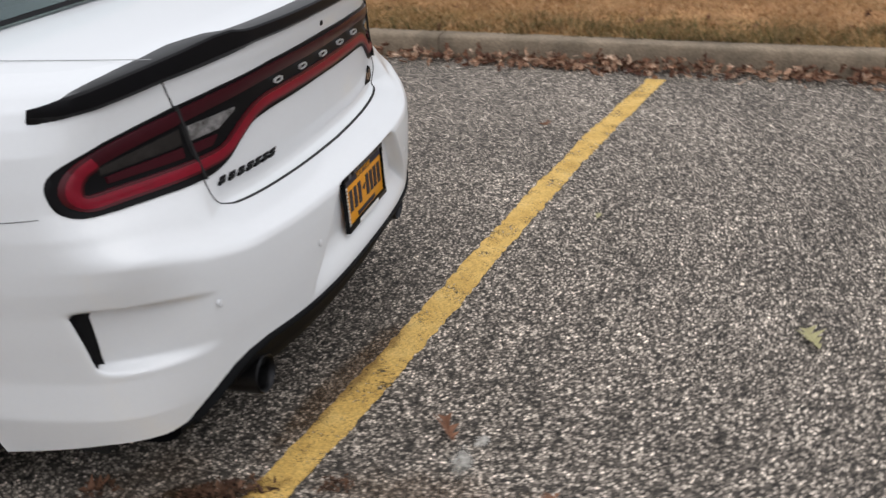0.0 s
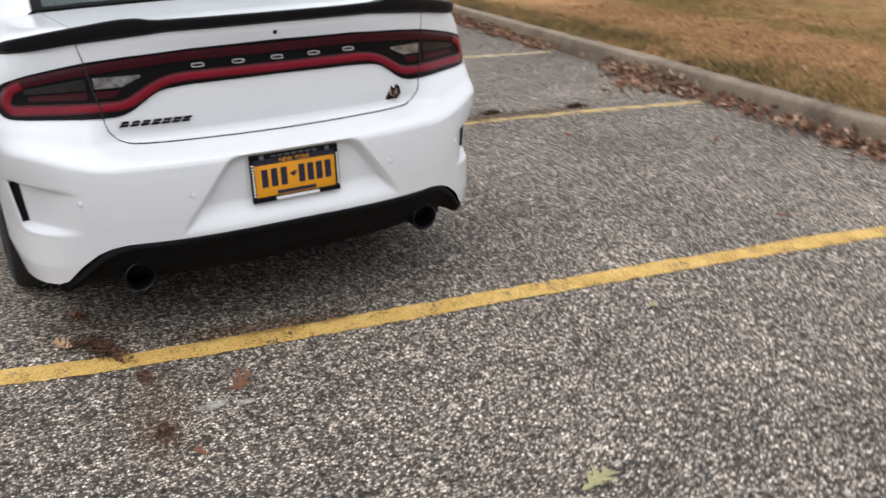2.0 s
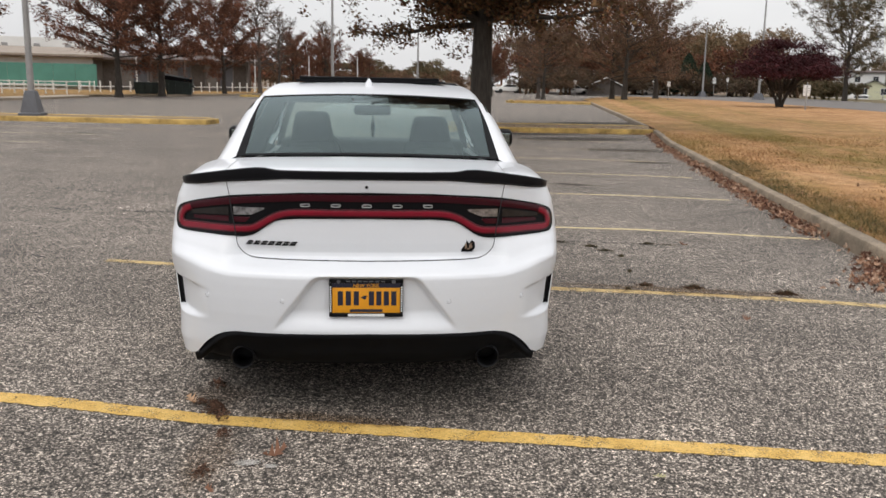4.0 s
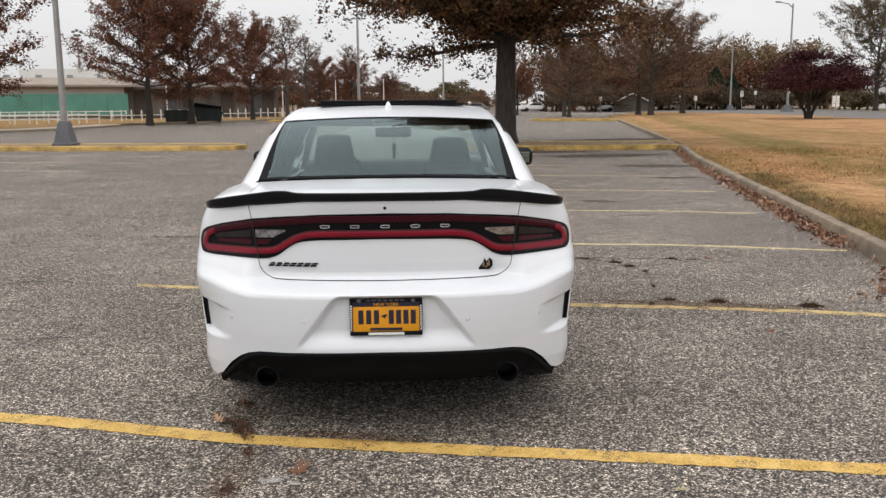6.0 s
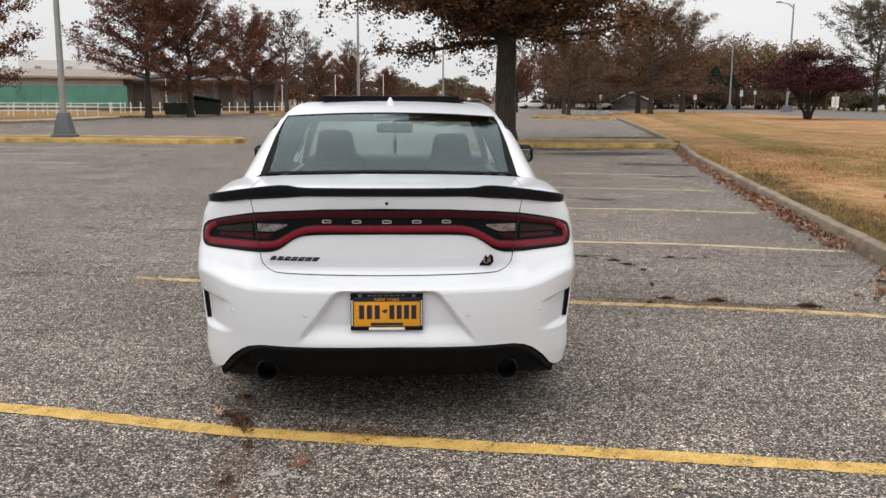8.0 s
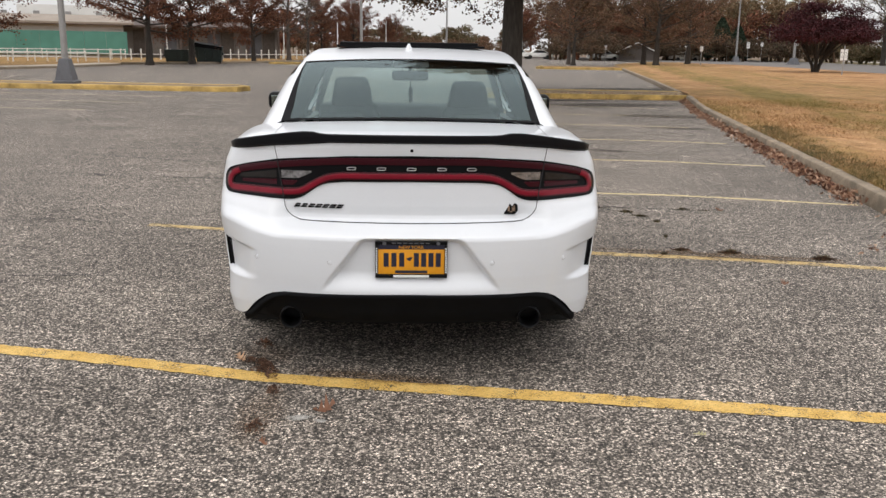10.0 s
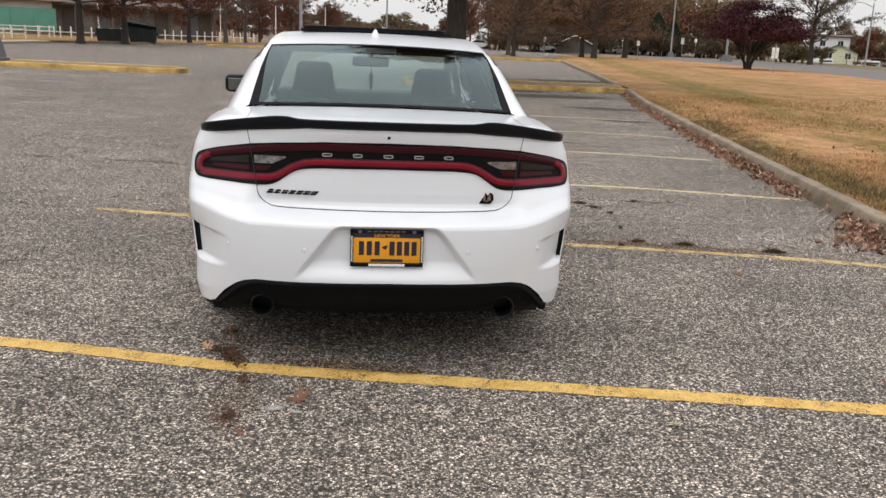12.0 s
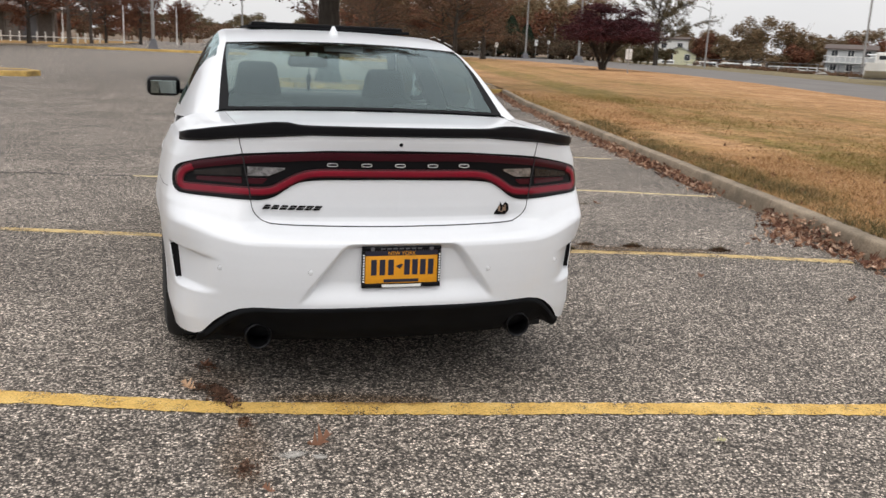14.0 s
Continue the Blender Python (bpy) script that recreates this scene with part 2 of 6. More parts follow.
def make_paint():
    m = Mat("white_car_paint", rough=0.30, spec=0.4, coat=0.45)
    tone = m.ramp(m.noise(1.6, 3.0, 0.5), (0.3, (0.715, 0.732, 0.756)), (0.7, (0.74, 0.756, 0.779)))
    low = m.ramp(m.noise(90.0, 3.0, 0.6), (0.35, 0.988), (0.65, 1.0))
    m.color(m.mix(1.0, tone, low, "MULTIPLY"))
    return m.m


def make_leaf_litter(name):
    m = Mat(name, rough=0.8, spec=0.2)
    tone = m.ramp(m.island(), (0.0, (0.08, 0.036, 0.025)), (0.3, (0.165, 0.078, 0.05)), (0.6, (0.32, 0.175, 0.11)), (0.85, (0.50, 0.32, 0.215)), (1.0, (0.66, 0.49, 0.37)))
    m.color(m.mix(1.0, tone, m.ramp(m.noise(90.0, 3.0), (0.3, 0.75), (0.7, 1.2)), "MULTIPLY"))
    return m.m


ASPHALT = make_asphalt()
FAR_ASPHALT = make_plain("road_asphalt", (0.14, 0.125, 0.113), 0.9, vary=0.16, scale=0.3, fine=30.0)
GRASS, BLADES = make_grass(), make_blades()
CONCRETE = make_plain("kerb_concrete", (0.235, 0.185, 0.132), 0.92, vary=0.42, scale=3.0, fine=70.0, bump=0.6, depth=0.006)
YELLOW_KERB = make_plain("yellow_kerb_paint", (0.46, 0.305, 0.095), 0.85, vary=0.5, scale=2.2, fine=40.0, bump=0.4)
ISLAND_SOIL = make_plain("island_soil", (0.22, 0.15, 0.075), 0.95, vary=0.35, scale=1.2, fine=30.0, bump=0.6, depth=0.02)
LEAFY_SOIL = make_plain("leaf_covered_soil", (0.15, 0.10, 0.06), 0.95, vary=0.35, scale=0.3, fine=6.0, bump=0.5, depth=0.03)
ROADSIDE = make_plain("roadside_grass", (0.15, 0.115, 0.05), 0.95, vary=0.4, scale=0.5, fine=9.0, bump=0.5, depth=0.03)
PAVILION_WALL = make_plain("dark_brown_boards", (0.085, 0.07, 0.06), 0.9, vary=0.25)
SIDEWALK = make_plain("sidewalk_concrete", (0.42, 0.36, 0.29), 0.92, vary=0.14, scale=0.4, fine=12.0)
LINE_NEAR = make_line_paint("yellow_line_paint", 0.434, (0.54, 0.33, 0.082), (0.67, 0.435, 0.13), (0.76, 0.54, 0.205))
LINE_MID = make_line_paint("scuffed_line_paint", 0.465, (0.46, 0.31, 0.12), (0.60, 0.44, 0.20), (0.70, 0.56, 0.31))
LINE_OLD = make_line_paint("worn_line_paint", 0.448, (0.50, 0.395, 0.215), (0.62, 0.50, 0.29), (0.70, 0.59, 0.38))
WHITE = make_paint()
BLACK_GLOSS = make_plain("satin_black_plastic", (0.0055, 0.0055, 0.0065), 0.34, vary=0.1, bump=0.0, spec=0.12)
BLACK_TRIM = make_plain("black_textured_plastic", (0.0065, 0.0068, 0.0078), 0.65, vary=0.25, fine=300.0, bump=0.15, depth=0.001, spec=0.08)
UNDER = make_plain("dark_underbody", (0.01, 0.01, 0.01), 0.9, vary=0.3)
RUBBER = make_plain("tyre_rubber", (0.018, 0.018, 0.018), 0.8, vary=0.2, fine=90.0, bump=0.3)
GAP = make_plain("panel_gap_shadow", (0.015, 0.015, 0.016), 0.9, vary=0.1, bump=0.0)
DEEP_RED = make_plain("deep_red_lamp_lens", (0.06, 0.0015, 0.006), 0.3, vary=0.12, bump=0.0, coat=0.25, spec=0.25)
RED_LENS = make_plain("red_lamp_lens", (0.185, 0.003, 0.015), 0.3, vary=0.12, scale=9.0, bump=0.0, coat=0.25, spec=0.25)
DARK_RED = make_plain("dark_red_lamp_lens", (0.036, 0.0015, 0.006), 0.3, vary=0.12, bump=0.0, coat=0.2, spec=0.2)
SMOKE = make_plain("smoked_lamp_lens", (0.018, 0.016, 0.0155), 0.2, vary=0.3, scale=20.0, bump=0.0, coat=0.3, spec=0.2)
CLEAR_LAMP = make_plain("clear_reversing_lamp", (0.24, 0.24, 0.25), 0.12, metal=0.6, vary=0.5, scale=30.0, bump=0.0, coat=1.0)
SPOILER_BLACK = make_plain("satin_black_spoiler", (0.005, 0.005, 0.0065), 0.34, vary=0.15, bump=0.0, spec=0.15)
VENT_BLACK = make_plain("black_vent_plastic", (0.009, 0.009, 0.01), 0.7, vary=0.2, bump=0.0, spec=0.1)
SENSOR_GREY = make_plain("grey_sensor_ring", (0.38, 0.38, 0.39), 0.5, vary=0.1, bump=0.0)
BADGE_STEEL = make_plain("brushed_badge_metal", (0.72, 0.72, 0.73), 0.3, metal=0.5, vary=0.1, bump=0.0)
CHROME = make_plain("chrome", (0.72, 0.73, 0.75), 0.12, metal=1.0, vary=0.05, bump=0.0)
DARK_CHROME = make_plain("dark_steel_tip", (0.024, 0.024, 0.026), 0.42, metal=0.9, vary=0.2, bump=0.0)
GOLD = make_plain("gold_badge", (0.36, 0.25, 0.18), 0.35, metal=0.6, vary=0.2, bump=0.0)
PLATE = make_plain("orange_plate_paint", (0.78, 0.33, 0.012), 0.4, vary=0.06, scale=12.0, bump=0.0)
NAVY = make_plain("navy_plate_ink", (0.012, 0.012, 0.03), 0.5, vary=0.05, bump=0.0)
PALE = make_plain("pale_print", (0.75, 0.75, 0.73), 0.5, vary=0.05, bump=0.0)
REAR_GLASS = make_glass("tinted_rear_glass", (0.56, 0.68, 0.655), 1.78)
SIDE_GLASS = make_glass("dark_side_glass", (0.13, 0.15, 0.145), 1.4, even=True)
CLEAR_GLASS = make_glass("clear_windscreen", (0.88, 0.93, 0.91), 1.45, even=True)
BRAKE_LENS = make_plain("white_brake_lens", (0.80, 0.79, 0.80), 0.3, vary=0.05, bump=0.0)
MIRROR = Mat("mirror_glass", rough=0.03, metal=1.0, color=(0.26, 0.30, 0.285)).m
TRIM_CLOTH = make_plain("charcoal_upholstery", (0.03, 0.03, 0.032), 0.85, vary=0.2, fine=200.0)
BARK = make_bark("oak_bark", (0.055, 0.047, 0.04))
PALE_BARK = make_bark("grey_bark", (0.085, 0.07, 0.06))
OAK_LEAVES = make_leaves("oak_leaf", (0.04, 0.025, 0.012), (0.10, 0.048, 0.024), (0.15, 0.062, 0.03), (0.10, 0.076, 0.03), (0.24, 0.11, 0.05))
# Rust and brown leaf tones are lightened to stand for haze on far trees.
RUST_LEAVES = make_leaves("rust_leaf", (0.06, 0.027, 0.016), (0.12, 0.045, 0.025), (0.18, 0.068, 0.036), (0.23, 0.105, 0.055))
BROWN_LEAVES = make_leaves("brown_leaf", (0.085, 0.052, 0.033), (0.145, 0.078, 0.048), (0.20, 0.105, 0.06), (0.13, 0.11, 0.055))
GREEN_LEAVES = make_leaves("dull_green_leaf", (0.055, 0.05, 0.027), (0.10, 0.088, 0.042), (0.16, 0.115, 0.06), (0.13, 0.075, 0.042))
OLIVE_LEAVES = make_leaves("olive_leaf", (0.10, 0.075, 0.042), (0.165, 0.112, 0.06), (0.23, 0.135, 0.07), (0.14, 0.118, 0.062))
# Dark scrub tones include the shade beneath the trees, put into the leaf colour.
SHADED_SCRUB = make_leaves("shaded_scrub_leaf", (0.035, 0.025, 0.015), (0.065, 0.04, 0.024), (0.10, 0.058, 0.034), (0.06, 0.056, 0.027))
FIR_LEAVES = make_leaves("evergreen_needles", (0.012, 0.022, 0.012), (0.02, 0.036, 0.018), (0.035, 0.05, 0.028))
MAPLE_LEAVES = make_leaves("maple_leaf", (0.024, 0.005, 0.007), (0.042, 0.008, 0.011), (0.072, 0.014, 0.017), (0.036, 0.010, 0.010))
LITTER = make_leaf_litter("dry_oak_leaf")
GALVANISED = make_plain("galvanised_steel", (0.30, 0.29, 0.28), 0.6, metal=0.2, vary=0.15, scale=3.0)
LAMP_GREY = make_plain("grey_painted_steel", (0.10, 0.10, 0.11), 0.55, vary=0.15, scale=3.0)
FENCE_WHITE = make_plain("white_fence_paint", (0.72, 0.71, 0.68), 0.6, vary=0.1)
TEAL = make_plain("teal_windscreen_mesh", (0.095, 0.26, 0.205), 0.8, vary=0.14, scale=0.5, fine=20.0)
WALL_BEIGE = make_plain("beige_wall", (0.42, 0.38, 0.33), 0.85, vary=0.12, scale=0.5)
WALL_DARK = make_plain("dark_grey_siding", (0.17, 0.152, 0.138), 0.85, vary=0.2, scale=0.6)
ROOF_TAN = make_plain("tan_roof", (0.30, 0.25, 0.205), 0.9, vary=0.14, scale=0.6)
ROOF_DARK = make_plain("dark_roof", (0.10, 0.075, 0.065), 0.9, vary=0.2, scale=0.6)
WALL_WHITE = make_plain("white_siding", (0.70, 0.69, 0.66), 0.75, vary=0.08, scale=0.5)
WALL_GREY = make_plain("light_grey_siding", (0.40, 0.41, 0.41), 0.8, vary=0.1, scale=0.5)
WALL_YELLOW = make_plain("pale_yellow_siding", (0.64, 0.63, 0.43), 0.75, vary=0.08, scale=0.5)
WINDOW_DARK = make_plain("far_window_glass", (0.03, 0.035, 0.04), 0.1, vary=0.2, bump=0.0)
DUMPSTER = make_plain("dark_green_steel", (0.013, 0.022, 0.018), 0.6, vary=0.3, scale=2.0)
SIGN_WHITE = make_plain("white_sign_face", (0.75, 0.75, 0.73), 0.5, vary=0.05, bump=0.0)
WATER = make_plain("canal_water", (0.05, 0.06, 0.065), 0.12, vary=0.2, bump=0.2)
PALE_STAIN = make_dirt("pale_spill", (0.50, 0.48, 0.44), 0.55, 20.0)
DARK_STAIN = make_dirt("dark_soil", (0.075, 0.044, 0.024), 0.75, 11.0)
DAMP_STAIN = make_dirt("damp_asphalt", (0.075, 0.065, 0.056), 0.55, 3.5)
LINE_DUST = make_dirt("line_edge_soil", (0.14, 0.085, 0.045), 0.46, 12.0)
THIN_STAIN = make_dirt("thin_soil", (0.16, 0.105, 0.065), 0.24, 12.0)


# ---------------------------------------------------------------- mesh helpers
class Geo:
    """Vertices and faces, gathered before they become one mesh."""

    def __init__(self):
        self.v, self.f = [], []

    def grid(self, rows, flip=False, closed=False):
        """Quads between rows of points; None leaves a hole."""
        base, w = len(self.v), len(rows[0])
        for row in rows:
            self.v.extend(tuple(p) for p in row)
        for j in range(len(rows) - 1):
            for i in range(w if closed else w - 1):
                a, b = base + j * w + i, base + j * w + (i + 1) % w
                quad = (a, b, b + w, a + w)
                self.f.append(quad[::-1] if flip else quad)
        return self

    def box(self, x0, x1, y0, y1, z0, z1):
        b = len(self.v)
        self.v += [(x, y, z) for z in (z0, z1) for x, y in ((x0, y0), (x1, y0), (x1, y1), (x0, y1))]
        self.f += [tuple(b + n for n in q) for q in ((0, 3, 2, 1), (4, 5, 6, 7), (0, 1, 5, 4), (1, 2, 6, 5), (2, 3, 7, 6), (3, 0, 4, 7))]
        return self

    def tube(self, points, radii, sides=8, caps=True):
        """A tapered round bar along points."""
        base, pts = len(self.v), [Vector(p) for p in points]
        for n, p in enumerate(pts):
            way = (pts[min(n + 1, len(pts) - 1)] - pts[max(n - 1, 0)]).normalized()
            side = way.cross(Vector((0, 0, 1)) if abs(way.z) < 0.9 else Vector((0, 1, 0))).normalized()
            up = side.cross(way)
            for k in range(sides):
                a = 2 * math.pi * k / sides
                self.v.append(tuple(p + (side * math.cos(a) + up * math.sin(a)) * radii[n]))
        for n in range(len(pts) - 1):
            for k in range(sides):
                a, b = base + n * sides + k, base + n * sides + (k + 1) % sides
                self.f.append((a, b, b + sides, a + sides))
        if caps:
            self.f.append(tuple(base + k for k in range(sides))[::-1])
            self.f.append(tuple(base + (len(pts) - 1) * sides + k for k in range(sides)))
        return self

    def lathe(self, profile, centre, axis="z", steps=24):
        """Turns a profile of (radius, along) round an axis through centre."""
        rows = []
        for r, h in profile:
            row = []
            for k in range(steps):
                c, s = r * math.cos(2 * math.pi * k / steps), r * math.sin(2 * math.pi * k / steps)
                off = {"z": (c, s, h), "y": (c, h, -s), "x": (h, c, s)}[axis]
                row.append(tuple(a + b for a, b in zip(centre, off)))
            rows.append(row)
        return self.grid(rows, closed=True)

    def cards(self, places, sizes, rng, flat=0.0):
        """Small leaves: bent four-cornered blades at the places, turned at random."""
        n = len(places)
        a = rng.normal(size=(n, 3))
        a[:, 2] *= 1 - flat
        a /= np.linalg.norm(a, axis=1)[:, None]
        b = rng.normal(size=(n, 3))
        b -= (b * a).sum(1)[:, None] * a
        b /= np.linalg.norm(b, axis=1)[:, None]
        c = np.cross(a, b)
        s = np.asarray(sizes)[:, None]
        quad = np.stack([places - a * s * 0.5, places + b * s * 0.32 + c * s * 0.1, places + a * s * 0.5, places - b * s * 0.32 + c * s * 0.1], 1)
        base = len(self.v)
        self.v.extend(map(tuple, quad.reshape(-1, 3)))
        self.f.extend((base + 4 * k, base + 4 * k + 1, base + 4 * k + 2, base + 4 * k + 3) for k in range(n))
        return self


def mesh_of(name, geo, material, smooth=None):
    me = bpy.data.meshes.new(name)
    if isinstance(geo, Geo):
        me.from_pydata(geo.v, [], geo.f)
    else:
        geo.to_mesh(me)
        geo.free()
    me.materials.append(material)
    if smooth is not None:
        me.shade_smooth()
        if smooth < 180:
            me.set_sharp_from_angle(angle=radians(smooth))
    me.update()
    return me


def part(name, geo, material, parent=None, label="", smooth=None):
    ob = new(name, mesh_of(name, geo, material, smooth))
    ob.parent = parent
    return tagged(ob, label)


def thing(name, label, category, at=None, group="", kind=""):
    ob = new(name)
    ob.empty_display_size = 0.2
    if at is not None:
        ob.matrix_world = at
    return tagged(ob, label, category, group, kind)


def solid(name, geo, material, label, category, group="", kind="", smooth=None):
    return tagged(part(name, geo, material, None, "", smooth), label, category, group, kind)


def smoothstep(a, b, x):
    t = np.clip((np.asarray(x, float) - a) / (b - a), 0, 1)
    return t * t * (3 - 2 * t)


def bevel_box(x0, x1, y0, y1, z0, z1, w, segments=2):
    bm = bmesh.new()
    bmesh.ops.create_cube(bm, size=1)
    for v in bm.verts:
        v.co = (x0 + (v.co.x + 0.5) * (x1 - x0), y0 + (v.co.y + 0.5) * (y1 - y0), z0 + (v.co.z + 0.5) * (z1 - z0))
    bmesh.ops.bevel(bm, geom=list(bm.edges), offset=w, segments=segments, affect="EDGES", profile=0.5)
    return bm


# ---------------------------------------------------------------- ground
LOT = radians(11.0)
ALONG, ACROSS = Vector((math.sin(LOT), math.cos(LOT))), Vector((math.cos(LOT), -math.sin(LOT)))
KERB_Y = (-30.0, -1.93, 0.0, 3.76, 5.75, 10.95, 18.0, 23.4, 37.0, 64.5)
KERB_X = (-1.9, 3.28, 3.62, 4.36, 4.72, 5.68, 6.99, 8.28, 10.8, 15.6)
KERB_H, KERB_W = 0.16, 0.16


def lot(u, v, z=0.0):
    """A place from metres along the kerb and across the stalls."""
    p = ALONG * u + ACROSS * v
    return (p.x, p.y, z)


def kerb_x(y):
    return float(np.interp(y, KERB_Y, KERB_X))


def flat(name, outline, z, material, label, category):
    g = Geo()
    g.v = [(x, y, z) for x, y in outline]
    g.f = [tuple(range(len(outline)))]
    ob = solid(name, g, material, label, category, kind="structure")
    bm = bmesh.new()
    bm.from_mesh(ob.data)
    bmesh.ops.triangulate(bm, faces=bm.faces)
    for f in bm.faces:
        if f.normal.z < 0:
            f.normal_flip()
    bm.to_mesh(ob.data)
    bm.free()
    return ob


xs, ys = (-2500, -200, 50, 62, 76, 300, 2500), (-2500, -60, 0, 60, 120, 200, 2500)
g = Geo()
g.grid([[(x, y, -0.05 if x < 70 else -1.6) for x in xs] for y in ys])
solid("ground", g, LEAFY_SOIL, "brown leaf-covered ground reaching to the horizon", "ground", kind="structure")
flat("parking_lot", [(-120, -40), (-3.6, -40)] + [(kerb_x(y) + 0.1, y) for y in (-30, -1.93, 3.76, 10.95, 23.4, 37.0, 64.5)] + [(19, 84), (30, 110), (33, 165), (-15, 165), (-120, 165)], 0.0, ASPHALT,
     "coarse grey asphalt parking lot with light aggregate", "parking lot")

# the grass verge beside the lot, level with the top of the kerb
ROAD_NEAR = [(5, -30), (12, -8), (18, 10), (23.6, 24.3), (28.6, 39), (31.8, 52), (33.8, 66), (34.6, 80), (33.5, 97), (27, 125), (19, 165)]
ROAD_FAR = [(21, -30), (27.5, -8), (34, 22), (40.8, 44), (47, 62), (52.5, 83), (56, 100), (59, 121), (60, 150), (57, 165)]
rng = np.random.default_rng(5)
g = Geo()
rows = []
ys = np.r_[np.linspace(-30, 64.5, 96), 72, 80, 90, 104]
for y in ys:
    x0 = kerb_x(y) + KERB_W * 0.9 if y <= 64.5 else float(np.interp(y, (64.5, 84, 110), (15.7, 18.9, 29.9))) + 0.1
    x1 = float(np.interp(y, [p[1] for p in ROAD_NEAR], [p[0] for p in ROAD_NEAR]))
    row = []
    for s in np.r_[0, 0.01, 0.03, np.linspace(0.06, 1, 22)]:
        x = x0 + (max(x1, x0 + 0.5) - x0) * s
        swell = 0.05 * noise.noise((x * 0.25, y * 0.25, 0)) + 0.02 * noise.noise((x * 1.3, y * 1.3, 4))
        row.append((x, y, KERB_H - 0.005 + (0.02 + swell) * min(1, (x - x0) / 0.6) * (1 - max(0, s - 0.93) / 0.07)))
    rows.append(row)
g.grid(rows)
solid("grass_verge", g, GRASS, "patchy dormant grass, straw brown with green patches", "lawn", kind="structure", smooth=180)


def strip(name, near, far, z, material, label, category):
    g = Geo()
    g.grid([[(*a, z), (*b, z)] for a, b in zip(near, far)])
    return solid(name, g, material, label, category, kind="structure")


far_at = [(float(np.interp(y, [p[1] for p in ROAD_FAR], [p[0] for p in ROAD_FAR])), y) for y in (-30, -8, 13, 33, 50, 64, 80, 96, 116, 140, 165)]
strip("road", ROAD_NEAR, far_at, 0.13, FAR_ASPHALT, "grey asphalt road curving past the lawn", "road")
strip("road_verge", [(x + 0.05, y) for x, y in far_at], [(x + 14, y + 3) for x, y in far_at], 0.14, ROADSIDE, "narrow brown leaf-strewn verge beyond the road", "lawn")
strip("canal", [(x + 14, y + 3) for x, y in far_at], [(x + 46, y + 8) for x, y in far_at], -1.3, WATER, "still grey canal water behind the road", "canal")


def kerb_run(name, points, closed=False, height=KERB_H, width=KERB_W, material=None, label="", stone=2.4):
    """Kerb stones laid end to end along a line; width is to the right of the line's way."""
    parent = thing(name, label, "kerb", kind="structure")
    pts = [Vector(p) for p in points]
    done = 0
    for a, b in zip(pts, pts[1:] + ([pts[0]] if closed else [])):
        run = b - a
        n = max(1, round(run.length / stone))
        way = run.normalized()
        side = Vector((way.y, -way.x))
        for k in range(n):
            p, q = a + run * (k / n) + way * 0.004, a + run * ((k + 1) / n) - way * 0.004
            g = Geo()
            rows, lift = [], 0.006 * noise.noise((p.x, p.y, 9.0))
            for m in range(7):
                c = p.lerp(q, m / 6)
                wob = 0.006 * noise.noise((c.x * 1.7, c.y * 1.7, 2.0))
                worn = 0.016 * noise.noise((c.x * 4, c.y * 4, 7.0))
                sec = ((-0.012, -0.04), (-0.004 + wob, height * 0.55), (wob, height - 0.022 + worn), (0.010 + wob, height - 0.006 + worn * 0.6),
                       (0.028 + wob, height + lift), (width - 0.02, height + lift + 0.002), (width, height - 0.012), (width, -0.04))
                rows.append([(c.x + side.x * w, c.y + side.y * w, h) for w, h in sec])
            g.grid(rows)
            g.f += [tuple(range(8)), tuple(48 + m for m in range(8))[::-1]]
            part("kerb_stone", g, material or CONCRETE, parent, smooth=35)
            done += 1
    return parent


kerb_run("lawn_kerb", [(kerb_x(y), y) for y in (-24, -12, -1.93, 3.76, 10.95, 17.0, 23.4)], label="weathered concrete kerb beside the brown lawn")
kerb_run("lawn_kerb", [(kerb_x(y), y) for y in (26.2, 37.0, 50.0, 64.5)], label="weathered concrete kerb farther along the lawn", stone=3.0)

# islands with painted kerbs
flat("island_ground", [(1.7, 23.95), (8.3, 23.7), (8.9, 26.1), (1.9, 26.3)], 0.15, ISLAND_SOIL, "bare soil and dry leaves in a planted island", "island")
kerb_run("island_kerb", [(8.35, 23.55), (1.9, 23.75), (1.45, 24.2), (1.55, 26.1), (2.0, 26.5), (8.95, 26.2)][::-1], material=YELLOW_KERB, label="faded yellow painted kerb round the oak's island")
flat("island_ground", [(-30, 27.55), (-13.5, 26.0), (-6.9, 25.3), (-6.0, 25.4), (-5.85, 26.0), (-6.3, 26.9), (-13.5, 27.7), (-30, 29.2)], 0.15, ISLAND_SOIL, "concrete and soil traffic island", "island")
kerb_run("island_kerb", [(-30, 29.4), (-13.5, 27.9), (-6.2, 27.05), (-5.65, 26.1), (-5.9, 25.25), (-6.9, 25.08), (-13.5, 25.8), (-30, 27.3)], material=YELLOW_KERB, label="yellow painted kerb round the lamp post's island", width=0.2)
flat("island_ground", [(9.6, 65.6), (15.6, 64.6), (17.0, 70), (10.6, 71)], 0.15, GRASS, "dry grass island at the end of the row", "island")
kerb_run("island_kerb", [(17.2, 70.3), (15.7, 64.3), (9.6, 65.3), (9.3, 66.0), (10.4, 71.2)][::-1], material=YELLOW_KERB, label="faded yellow kerb of a far grass island", stone=3.0)
flat("walkway", [(-60, 33.1), (-23.5, 44.7), (-21.7, 50.0), (-20.8, 58.5), (-21.5, 60.5), (-23.2, 60.4), (-22.9, 58.5), (-23.8, 51.2), (-25.4, 46.7), (-60, 36.2)], 0.125, SIDEWALK, "pale concrete walkway beside the lot", "walkway")
